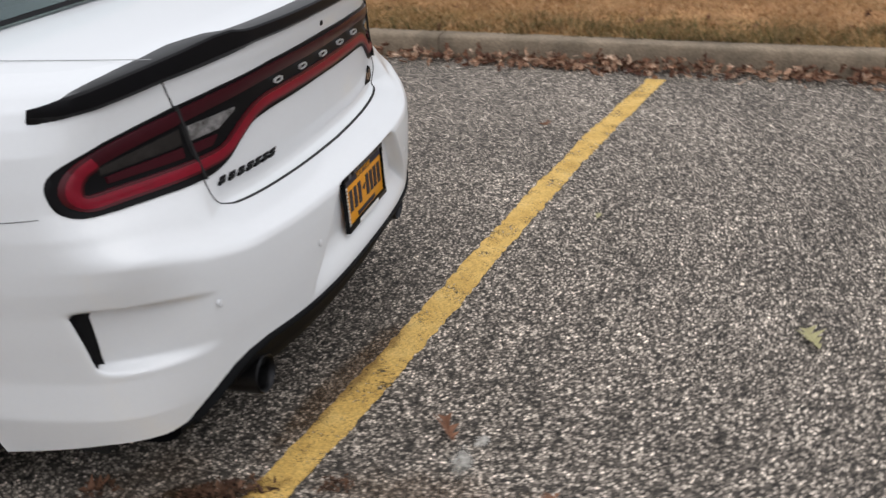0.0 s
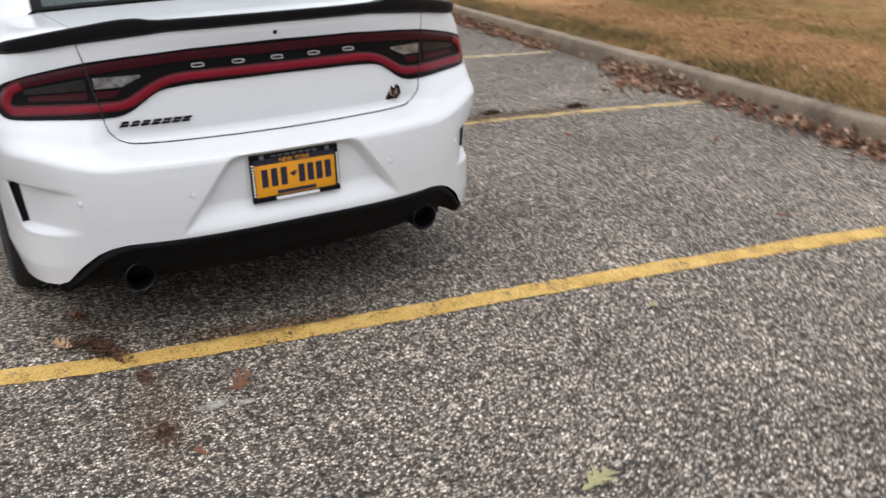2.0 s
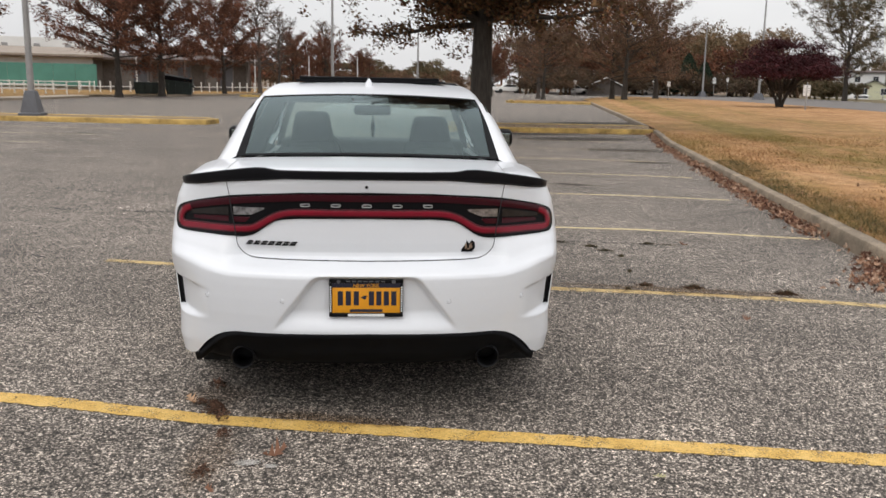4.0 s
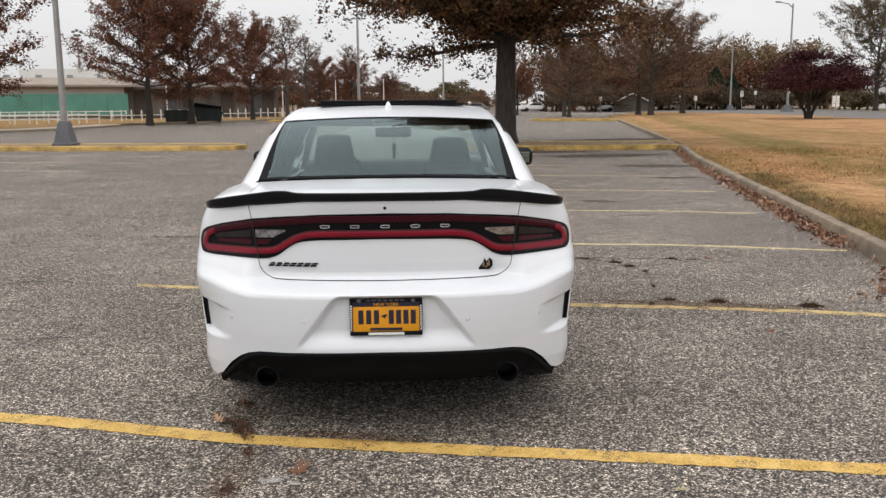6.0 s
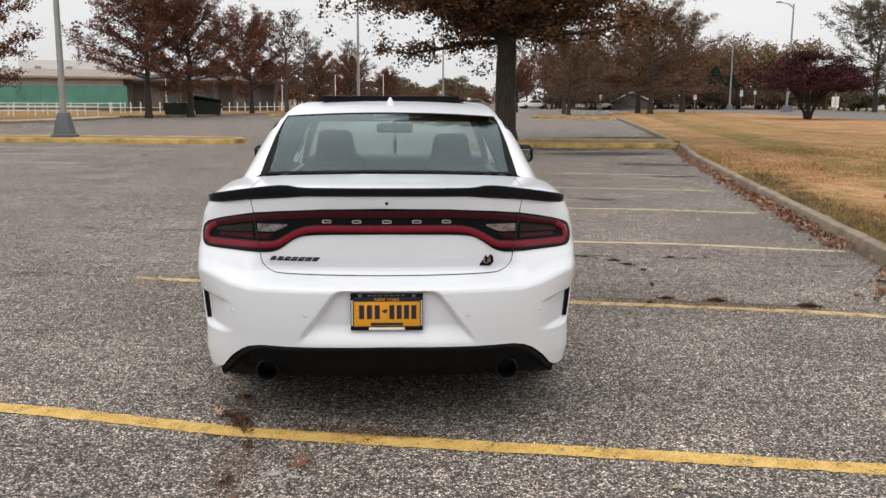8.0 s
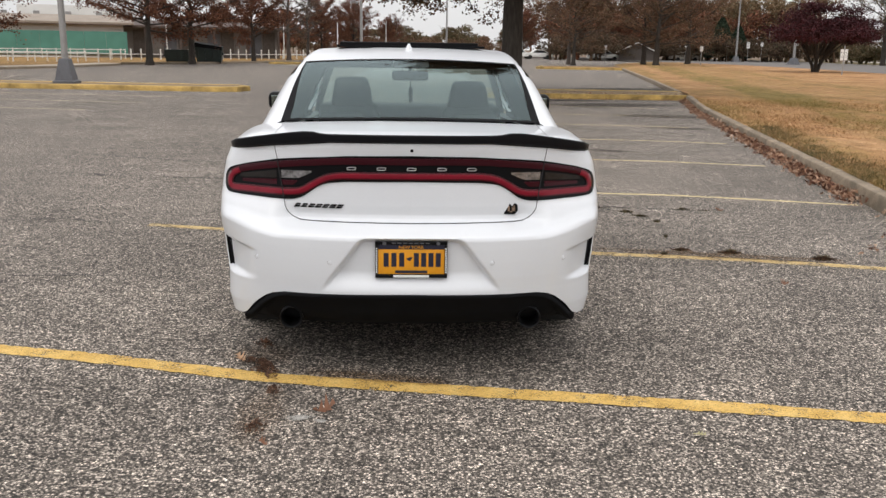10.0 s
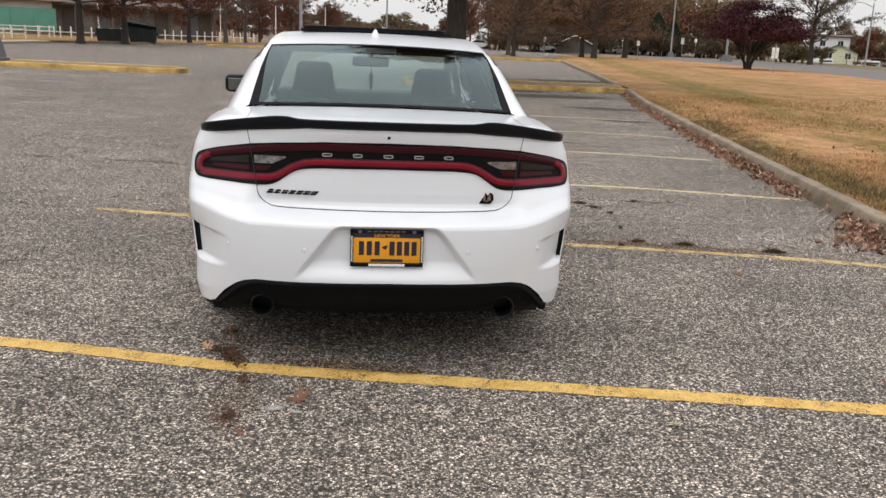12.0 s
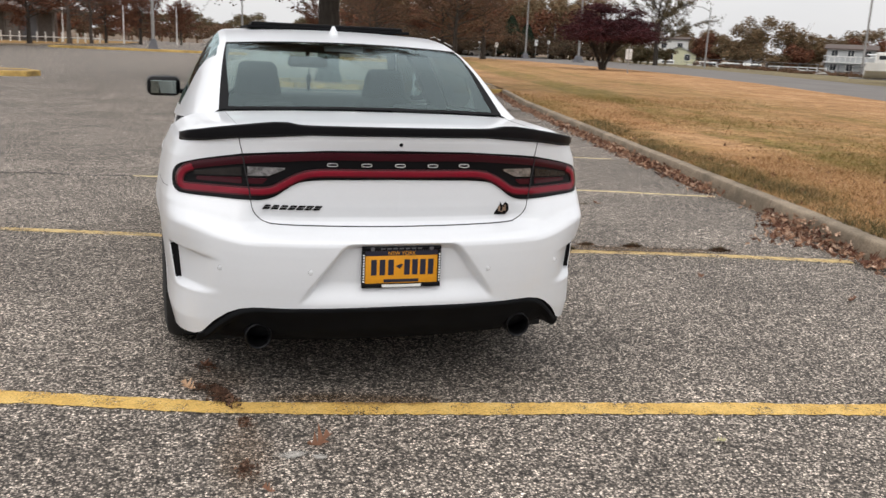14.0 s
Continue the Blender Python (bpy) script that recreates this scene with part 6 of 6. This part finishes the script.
def low_building():
    b = thing("low_building", "long low building with tan roof and dark panelled wall", "building", pose(-29.6, 86.8, .05, 0, 0, 23.5))
    # local x runs along the front, to the right; the teal screen covers the left part
    part("wall", bevel_box(-24, 0, .0, 10, 0, 3.3, .02), WALL_BEIGE, b, "beige wall above the teal screen")
    part("wall", bevel_box(0.0, 16, 1.2, 11, 0, 3.1, .02), WALL_DARK, b, "dark grey panelled wall")
    part("roof", Geo().grid([[(-25, -.5, 3.25), (1.0, -.5, 3.25)], [(-25, -.5, 3.45), (1.0, -.5, 3.45)], [(-25, 5, 4.25), (1.0, 5, 4.25)], [(-25, 11, 3.4), (1.0, 11, 3.4)]]), ROOF_TAN, b, "tan sloping roof")
    part("soffit", bevel_box(-25, 1.0, -.48, 0.2, 3.18, 3.26, .01), ROOF_DARK, b, "dark eave")
    part("roof", Geo().grid([[(0.8, -.2, 3.05), (17, -.2, 3.05)], [(0.8, -.2, 3.25), (17, -.2, 3.25)], [(0.8, 6, 3.9), (17, 6, 3.9)], [(0.8, 12, 3.2), (17, 12, 3.2)]]), ROOF_DARK, b, "dark sloping roof")
    part("upper_block", bevel_box(-9.5, 2.0, 7, 14, 3.5, 5.25, .02), WALL_WHITE, b, "white upper storey block")
    part("gable_roof", Geo().grid([[(-26, 12, 3.4), (-12.0, 12, 4.2)], [(-26, 12, 6.5), (-12.0, 12, 4.6)], [(-26, 20, 6.5), (-12.0, 20, 4.6)]]), ROOF_DARK, b, "dark curved roof behind")
    for k in range(12):
        x = -23.7 + k * 2.0
        part("screen_panel", bevel_box(x, x + 1.98, -.30, -.25, .35, 2.55, .008), TEAL, b, "teal mesh screen panel")
    for k in range(9):
        part("vent", bevel_box(-20 + k * 3.0, -19.4 + k * 3.0, 6.5, 7.1, 4.0, 4.6, .05), GALVANISED, b)
    for k in range(10):
        x = 1.0 + k * 1.48
        part("wall_panel", bevel_box(x, x + 1.3, 1.08, 1.19, .25, 2.8, .01), (PAVILION_WALL, WALL_DARK, LAMP_GREY)[k % 3], b, "grey wall panel")
    for k in range(5):
        part("column", bevel_box(2.0 + k * 3.4, 2.2 + k * 3.4, -.1, .1, 0, 3.1, .01), ROOF_DARK, b)


low_building()


def dumpster(x, y, turn, w, h, lid, label):
    d = thing("dumpster", label, "dumpster", pose(x, y, .02, 0, 0, turn), "dumpsters beside the lawn")
    g = Geo()
    g.grid([[(s * (w / 2 - .12 * (1 - t)), f * .75 - .0, hh) for s, f in ((-1, -1), (1, -1), (1, 1), (-1, 1))] for t, hh in ((0, .12), (1, h * .9), (1.05, h * .92), (1.05, h))], closed=True)
    g.f += [(0, 3, 2, 1), (12, 13, 14, 15)]
    part("bin", g, DUMPSTER, d)
    if lid:
        g = Geo()
        g.grid([[(-w / 2, -.8, h * .98), (w / 2, -.8, h * .80)], [(-w / 2, -.8, h * 1.22), (w / 2, -.8, h * .98)], [(-w / 2, .8, h * 1.30), (w / 2, .8, h * 1.02)]])
        part("lid", g, BLACK_TRIM, d, "sloping black lid")
    for s in (-1, 1):
        part("side_pocket", bevel_box(s * w / 2 - .08, s * w / 2 + .08, -.5, .5, h * .5, h * .66, .02), DUMPSTER, d)
        for f in (-.5, .5):
            part("wheel", Geo().lathe([(0, -.04), (.09, -.04), (.09, .04), (0, .04)], (s * (w / 2 - .2), f, .09), "x", 12), RUBBER, d)
    for k in range(4):
        part("rib", bevel_box(-w / 2 + .25 + k * (w - .5) / 3 - .03, -w / 2 + .25 + k * (w - .5) / 3 + .03, -.82, -.74, .2, h * .88, .01), DUMPSTER, d)


dumpster(-19.3, 68.6, 14, 2.3, 1.05, False, "low open dark green dumpster")
dumpster(-16.9, 68.6, 8, 2.1, 1.32, True, "dark dumpster with a sloping lid")


def house(x, y, z, turn, w, d, h, ridge, wall, label, storeys=2, balcony=False, gable_front=False, edge=False):
    b = thing("house", label, "house", pose(x, y, z, 0, 0, turn), "houses across the canal")
    part("wall", bevel_box(-w / 2, w / 2, 0, d, 0, h, .02), wall, b)
    o = .4
    if gable_front:
        g = Geo()
        g.grid([[(-w / 2 - o, yy, h - .2), (0, yy, ridge), (w / 2 + o, yy, h - .2)] for yy in (-o, d + o)])
        g.grid([[(-w / 2 - o, yy, h - .02), (0, yy, ridge + .18), (w / 2 + o, yy, h - .02)] for yy in (-o, d + o)], flip=True)
        g.v += [(-w / 2, 0, h - .05), (w / 2, 0, h - .05), (0, 0, ridge)]
        part("roof", g, ROOF_DARK, b)
        gg = Geo()
        gg.v, gg.f = [(-w / 2, -.02, h - .05), (w / 2, -.02, h - .05), (0, -.02, ridge)], [(0, 1, 2)]
        part("gable", gg, wall, b)
        if edge:
            for s in (-1, 1):
                part("barge_board", Geo().tube([(0, -o - .05, ridge + .1), (s * (w / 2 + o), -o - .05, h - .1)], (.06, .06), 4), FENCE_WHITE, b, "pale roof edge board")
    else:
        g = Geo()
        g.grid([[(s * (w / 2 + o), yy, zz) for s in (-1, 1)] for yy, zz in ((-o, h - .15), (-o, h + .05), (d / 2, ridge), (d + o, h + .05))])
        part("roof", g, ROOF_DARK, b)
    n = max(2, int(w / 2.3))
    for s in range(storeys):
        for k in range(n):
            cx = -w / 2 + (k + .5) * w / n
            window(b, cx - .55, cx + .55, s * h / storeys + .9, s * h / storeys + 2.1, -.01)
    if balcony:
        for s in range(storeys):
            zz = s * h / storeys + (.1 if s else -.4)
            part("balcony", bevel_box(-w / 2 - .3, w / 2 + .3, -1.6, 0, zz - .12, zz, .02), FENCE_WHITE, b)
            part("balcony_rail", bevel_box(-w / 2 - .3, w / 2 + .3, -1.6, -1.52, zz + .9, zz + 1.0, .01), FENCE_WHITE, b)
            for k in range(int(w / .8)):
                px = -w / 2 - .25 + k * .8
                part("baluster", bevel_box(px - .04, px + .04, -1.6, -1.52, zz, zz + .95, .008), FENCE_WHITE, b)


house(101.0, 121.0, -.7, -40, 7.4, 7, 4.5, 5.3, WALL_GREY, "white two-storey house with balconies by the canal", 2, True)
house(86.2, 150.0, -.2, -30, 6.3, 8, 2.1, 3.4, WALL_YELLOW, "pale yellow house with a gabled front", 1, gable_front=True)
house(91.2, 162.0, -.8, -30, 6.4, 7, 5.7, 6.1, WALL_WHITE, "white two-storey house behind a yellow one", 2)
house(134.7, 200.0, -.6, -35, 6.4, 7, 5.0, 6.2, WALL_GREY, "grey-beige two-storey house by the canal", 2)
house(152.0, 197.0, -1.2, -38, 8.0, 7, 5.4, 6.8, WALL_BEIGE, "beige house among autumn trees", 2)
house(157.0, 180.0, -1.2, -42, 8.0, 7, 5.8, 7.6, WALL_DARK, "dark house with a gabled roof", 2, gable_front=True)
house(30.8, 122.0, 0, -14, 5.2, 6, 1.3, 2.5, PAVILION_WALL, "small dark park pavilion with a pale-edged gable", 0, gable_front=True, edge=True)


def boat(x, y, z, turn, long, label, bridge=False):
    b = thing("boat", label, "boat", pose(x, y, z, 0, 0, turn), "boats by the canal")
    g = Geo()
    rows = []
    for t in np.linspace(0, 1, 9):
        w, k = (1.25 * (1 - t ** 3) + .03) * long / 8, .25 * t * t
        rows.append([(w, long * t, 1.5 + k), (w * .92, long * t, .9 + k), (w * .35, long * t, .45 + k * 1.6), (0, long * t, .35 + k * 2), (-w * .35, long * t, .45 + k * 1.6), (-w * .92, long * t, .9 + k), (-w, long * t, 1.5 + k)])
    g.grid(rows)
    g.grid([[r[0], r[-1]] for r in rows])
    g.f.append(tuple(range(7)))
    part("hull", g, WALL_WHITE, b, smooth=40)
    part("cabin", bevel_box(-.95, .95, long * .10, long * .58, 1.35, 2.25, .12, 3), WALL_WHITE, b, smooth=40)
    part("cabin_window", bevel_box(-.97, .97, long * .13, long * .54, 1.72, 2.02, .03), WINDOW_DARK, b)
    if bridge:
        part("flybridge", bevel_box(-.75, .75, long * .22, long * .46, 2.2, 2.85, .1, 3), WALL_WHITE, b, smooth=40)
        part("hard_top", bevel_box(-.9, .9, long * .16, long * .5, 3.3, 3.38, .03), WALL_WHITE, b)
    part("rubbing_strake", bevel_box(-1.05 * long / 8, 1.05 * long / 8, -.03, .02, 1.28, 1.36, .01), LAMP_GREY, b)
    for s in (-1, 1):
        if bridge:
            part("top_post", Geo().tube([(s * .8, long * .2, 2.2), (s * .8, long * .2, 3.32)], (.03, .03), 5), CHROME, b)
        part("deck_rail", Geo().tube([(s * .9, .05, 1.5), (s * .9, .05, 2.05), (s * .9, long * .1, 2.05)], (.025, .025, .025), 5), CHROME, b)
        part("trailer_wheel", Geo().lathe([(0, -.1), (.3, -.1), (.3, .1), (0, .1)], (s * .9, long * .4, .3), "x", 14), RUBBER, b)
    part("trailer_beam", bevel_box(-.1, .1, -1, long * .9, .25, .36, .02), GALVANISED, b)


boat(46.6, 52.9, .12, -128, 6.4, "white cabin boat with a flybridge on a trailer", True)
for x, y, t in ((86, 136, 80), (90, 135, 70), (94, 135, 95), (81, 142, 85)):
    boat(x, y, -1.5, t, 5.5, "small white boat moored in the canal")


def far_car(x, y, turn, mat, label):
    c = thing("parked_car", label, "car", pose(x, y, 0, 0, 0, turn), "cars parked far off")
    prof = ((-2.2, .35), (-2.25, .75), (-1.5, .92), (-.9, 1.36), (.5, 1.42), (1.2, .98), (2.1, .82), (2.25, .4))
    g = Geo()
    g.grid([[(px, s * .86 * (1 if pz < .95 else .82), pz) for px, pz in prof] for s in (-1, 1)])
    for s in (0, 8):
        g.f.append(tuple(range(s, s + 8)) if s else tuple(range(7, -1, -1)))
    part("body", g, mat, c)
    for s in (-1, 1):
        gg = Geo()
        gg.v = [(px, s * .80, pz) for px, pz in ((-1.25, .96), (-.82, 1.30), (.45, 1.34), (.95, 1.0))]
        gg.f = [(0, 1, 2, 3)]
        w = part("side_window", gg, WINDOW_DARK, c)
        w.location.y = s * .03
        for px in (-1.4, 1.4):
            part("wheel", Geo().lathe([(0, -.1), (.32, -.1), (.32, .1), (0, .1)], (px, s * .78, .32), "y", 16), RUBBER, c)


for x, y, t, mat, label in ((15.6, 137, 5, WALL_WHITE, "white car parked far across the lot"), (18.6, 136.5, 185, WALL_WHITE, "white car parked far across the lot"), (6.2, 133, 8, WALL_WHITE, "pale car parked far across the lot"),
                            (9.4, 138, 170, WALL_DARK, "dark car parked far across the lot"), (1.0, 131, 5, WALL_BEIGE, "pale car parked far across the lot"), (26.8, 126, 10, WALL_WHITE, "white car beside the pavilion"),
                            (40.2, 131, 190, WALL_BEIGE, "pale car near the woods")):
    far_car(x, y, t, mat, label)


# ---------------------------------------------------------------- leaves and grass
def leaf_shape(g, rng, m, long, curl):
    """One lobed oak leaf: a mid rib and deep pointed lobes, curled along its length and across."""
    base, n = len(g.v), 9
    wide = (.03, .12, .05, .34, .07, .42, .08, .26, .02)
    sweep = (0, .05, 0, .12, 0, .12, 0, .10, 0)
    twist = rng.normal(0, .35) * curl
    for k in range(n):
        t = k / (n - 1)
        for s in (-1, 0, 1):
            w = wide[k] * long * rng.uniform(.75, 1.2) * abs(s)
            z = curl * long * (t - .45) ** 2 + (.45 + .55 * curl) * w * rng.uniform(.5, 1.2) + s * w * twist
            g.v.append(tuple(m @ Vector((s * w * (1 - .25 * min(1, curl)), (t - .5 + sweep[k] * abs(s)) * long, z))))
    for k in range(n - 1):
        for s in (0, 1):
            a = base + 3 * k + s
            g.f.append((a, a + 1, a + 4, a + 3))


def litter():
    rng = np.random.default_rng(8)
    g = Geo()
    spots = []
    for _ in range(10500):
        y = rng.uniform(-6, 24)
        heavy = .36 + .9 * math.exp(-((y - 2.85) / .42) ** 2) + .36 * math.exp(-((y - 8.5) / 3.5) ** 2) + .35 * math.exp(-((y + .2) / 1.0) ** 2)
        if rng.uniform() < heavy and not 3.75 < y < 4.9 * (rng.uniform() > .05):
            wide = .075 + .17 * math.exp(-((y - 2.85) / .4) ** 2) + (.02 if y > 5 else 0)
            off = abs(rng.normal(0, wide))
            spots.append((kerb_x(y) - .02 - off, y, .010 + rng.uniform(0, .08 + .10 * math.exp(-((y - 2.85) / .4) ** 2)) * math.exp(-off / .11)))
    for _ in range(130):
        y = rng.uniform(-5, 9)
        spots.append((kerb_x(y) + rng.uniform(.1, 2.0), y, .185))
    for _ in range(420):
        x, y = rng.uniform(1.6, 8.4), rng.normal(23.5, .35)
        spots.append((x, y, .02 if y < 23.6 else .18))
    for x, y, z in spots:
        m = Matrix.Translation((x, y, z)) @ Euler((rng.normal(0, .8), rng.normal(0, .8), rng.uniform(0, 6.28))).to_matrix().to_4x4()
        leaf_shape(g, rng, m, rng.uniform(.030, .074), rng.uniform(.3, 1.8))
    solid("leaf_litter", g, LITTER, "drift of dry brown oak leaves along the kerb", "leaves", kind="stuff")


litter()
PALE_LEAF = make_plain("pale_green_leaf", (0.36, 0.33, 0.17), 0.8, vary=0.2, fine=80.0)
TAN_LEAF = make_plain("pale_tan_leaf", (0.50, 0.32, 0.19), 0.75, vary=0.3, fine=80.0)
RED_LEAF = make_plain("fresh_brown_leaf", (0.20, 0.092, 0.050), 0.75, vary=0.3, fine=80.0)
lrng = np.random.default_rng(14)
for x, y, long, mat, label in ((-.355, -.33, .10, RED_LEAF, "curled red-brown oak leaf on the asphalt"), (.312, -1.303, .115, PALE_LEAF, "flat pale green oak leaf on the asphalt"),
                               (-.815, .27, .085, TAN_LEAF, "curled pale tan oak leaf on the asphalt"), (-.55, -.64, .05, RED_LEAF, "dry brown oak leaf on the asphalt"),
                               (2.32, -.12, .06, RED_LEAF, "small dry leaf on the asphalt"), (1.15, -.55, .05, PALE_LEAF, "small dry leaf on the asphalt"), (-.75, .52, .08, RED_LEAF, "dry brown oak leaf on the asphalt"),
                               (2.43, 1.73, .07, RED_LEAF, "small dry leaf on the asphalt"), (2.9, 4.4, .08, RED_LEAF, "dry brown oak leaf on the asphalt"), (3.1, 1.1, .08, RED_LEAF, "dry brown oak leaf on the asphalt")):
    g = Geo()
    leaf_shape(g, lrng, Euler((0, 0, lrng.uniform(0, 6.28))).to_matrix().to_4x4(), long, .1 if mat == PALE_LEAF else .9)
    ob = solid("fallen_leaf", g, mat, label, "leaf", "single leaves on the asphalt")
    ob.matrix_world = pose(x, y, .008)


def debris(x, y, sx, sy, turn, n, seed, label, material):
    """Crumbs of leaf and soil gathered in a low clump."""
    rng = np.random.default_rng(seed)
    g = Geo()
    for _ in range(n):
        a, b = rng.normal(0, .42, 2)
        m = Matrix.Translation((a * sx, b * sy, .006 + .022 * math.exp(-(a * a + b * b) * 4) * rng.uniform(0, 1))) @ Euler((rng.normal(0, .7), rng.normal(0, .7), rng.uniform(0, 6.28))).to_matrix().to_4x4()
        leaf_shape(g, rng, m, rng.uniform(.006, .026), rng.uniform(.3, 1.2))
    ob = solid("soil_crumbs", g, material, label, "debris", kind="stuff")
    ob.matrix_world = pose(x, y, 0, 0, 0, turn)


CRUMBS = make_leaves("dark_crumb", (0.05, 0.027, 0.018), (0.09, 0.046, 0.029), (0.135, 0.070, 0.043), (0.22, 0.13, 0.083))
debris(2.04, 2.72, .07, .035, -11, 90, 61, "dark crumbs of leaf and soil beside the line", CRUMBS)
debris(2.39, 2.635, .09, .035, -11, 110, 62, "dark crumbs of leaf and soil beside the line", CRUMBS)
debris(3.02, 2.45, .11, .045, -11, 150, 63, "dark crumbs of leaf and soil beside the line", CRUMBS)
debris(-.690, .19, .05, .13, 20, 220, 64, "brown crumbs of soil across the line", CRUMBS)
debris(-.605, -.10, .035, .06, 10, 60, 65, "brown crumbs of soil before the line", CRUMBS)
debris(-.78, .27, .07, .03, -10, 40, 66, "leaf crumbs beside the line", CRUMBS)
debris(-.616, -.47, .045, .06, 10, 60, 67, "brown crumbs of soil on the asphalt", CRUMBS)
debris(-.745, .50, .05, .08, 10, 50, 68, "brown crumbs of soil beneath the bumper", CRUMBS)

DEAD_WEED = make_leaves("dead_weed", (0.030, 0.024, 0.012), (0.062, 0.044, 0.022), (0.11, 0.075, 0.036), (0.06, 0.065, 0.028))


def weed_tuft(x, y, sx, sy, high, n, seed):
    """Thin dry stalks that lean out of a crack, over a few crumbs."""
    rng = np.random.default_rng(seed)
    g = Geo()
    for _ in range(n):
        a, b, turn = rng.normal(0, .4) * sx, rng.normal(0, .4) * sy, rng.uniform(0, 6.28)
        tall, wide, lean = high * rng.uniform(.3, 1.0) * math.exp(-(a / sx) ** 2), rng.uniform(.002, .005), rng.uniform(.2, 1.3)
        cx, cy = math.cos(turn), math.sin(turn)
        k = len(g.v)
        g.v += [(a - cy * wide, b + cx * wide, .002), (a + cy * wide, b - cx * wide, .002),
                (a + cx * tall * lean * .4 + cy * wide * .7, b + cy * tall * lean * .4 - cx * wide * .7, tall * .6), (a + cx * tall * lean * .4 - cy * wide * .7, b + cy * tall * lean * .4 + cx * wide * .7, tall * .6),
                (a + cx * tall * lean, b + cy * tall * lean, tall)]
        g.f += [(k, k + 1, k + 2, k + 3), (k + 3, k + 2, k + 4)]
    for _ in range(n // 3):
        m = Matrix.Translation((rng.normal(0, .4) * sx, rng.normal(0, .4) * sy, .007)) @ Euler((rng.normal(0, .4), rng.normal(0, .4), rng.uniform(0, 6.28))).to_matrix().to_4x4()
        leaf_shape(g, rng, m, rng.uniform(.008, .022), .6)
    ob = solid("weed_tuft", g, DEAD_WEED, "small dark tuft of dead weeds in a crack of the asphalt", "weeds", "weed tufts in the asphalt", "stuff")
    ob.matrix_world = pose(x, y, 0, 0, 0, -11)


for k, (x, y, sx, sy, high, n) in enumerate(((1.73, 4.54, .10, .04, .02, 60), (1.985, 4.32, .085, .045, .035, 110), (2.07, 4.12, .10, .045, .028, 110), (2.148, 3.85, .035, .05, .03, 50),
                                             (2.57, 4.48, .075, .03, .026, 80), (2.06, 3.23, .025, .06, .02, 45), (1.88, 2.61, .035, .05, .02, 50), (2.04, 2.73, .06, .03, .034, 80),
                                             (2.39, 2.64, .075, .03, .05, 130), (3.02, 2.46, .09, .04, .05, 150), (2.75, 4.43, .12, .02, .015, 40), (2.42, 2.30, .02, .02, .01, 14))):
    weed_tuft(x, y, sx, sy, high, n, 90 + k)


def grass_blades():
    rng = np.random.default_rng(9)
    g = Geo()
    n = 135000
    y = np.r_[rng.uniform(-5, 7, n * 2 // 3), rng.uniform(5, 22, n // 3)]
    x0 = np.interp(y, KERB_Y, KERB_X) + KERB_W
    x = x0 - .02 + np.abs(rng.normal(0, 1, len(y))) * np.where(y < 7, 2.6, 3.6)
    tuft = np.array([noise.noise((a * 2.2, b * 2.2, 3.0)) for a, b in zip(x, y)])
    h = rng.uniform(.015, .05, len(y)) * (1 + .9 * np.clip(tuft, -.6, 1)) * np.where(x - x0 < .12, 1.35, 1)
    a = rng.uniform(0, 6.283, len(y))
    lean = rng.normal(0, .8, (len(y), 2)) * h[:, None]
    w = np.where(y < 7, .004, .008)
    base = KERB_H + .005
    verts = np.stack([np.stack([x - w * np.cos(a), y - w * np.sin(a), np.full(len(y), base)], 1), np.stack([x + w * np.cos(a), y + w * np.sin(a), np.full(len(y), base)], 1),
                      np.stack([x + lean[:, 0], y + lean[:, 1], base + h], 1)], 1)
    g.v = list(map(tuple, verts.reshape(-1, 3)))
    g.f = [(3 * k, 3 * k + 1, 3 * k + 2) for k in range(len(y))]
    solid("grass_blades", g, BLADES, "short dry grass blades behind the kerb", "grass", kind="stuff")


grass_blades()


def kerb_tufts():
    """Ragged darker clumps of grass that lean over the kerb's back edge."""
    rng = np.random.default_rng(19)
    g = Geo()
    for _ in range(520):
        cy = rng.uniform(-5, 12)
        cx = kerb_x(cy) + KERB_W + abs(rng.normal(0, .28)) - .01
        big = rng.uniform(.4, 1.3) ** 2
        for _ in range(int(34 * big) + 8):
            x, y = cx + rng.normal(0, .055 * big + .02), cy + rng.normal(0, .07 * big + .02)
            h, a = rng.uniform(.025, .075) * (.5 + .5 * big), rng.uniform(0, 6.283)
            lx, ly = rng.normal(0, .6, 2) * h
            w, b = .0035, len(g.v)
            z = KERB_H + .004
            x = max(x, kerb_x(y) + KERB_W - .03)
            g.v += [(x - w * math.cos(a), y - w * math.sin(a), z), (x + w * math.cos(a), y + w * math.sin(a), z), (x + lx, y + ly, z + h)]
            g.f.append((b, b + 1, b + 2))
    solid("grass_tufts", g, TUFTS, "dark green-brown grass clumps behind the kerb", "grass", kind="stuff")


TUFTS = make_leaves("tuft_blade", (0.05, 0.06, 0.02), (0.10, 0.09, 0.035), (0.17, 0.12, 0.055), (0.26, 0.17, 0.08))
kerb_tufts()
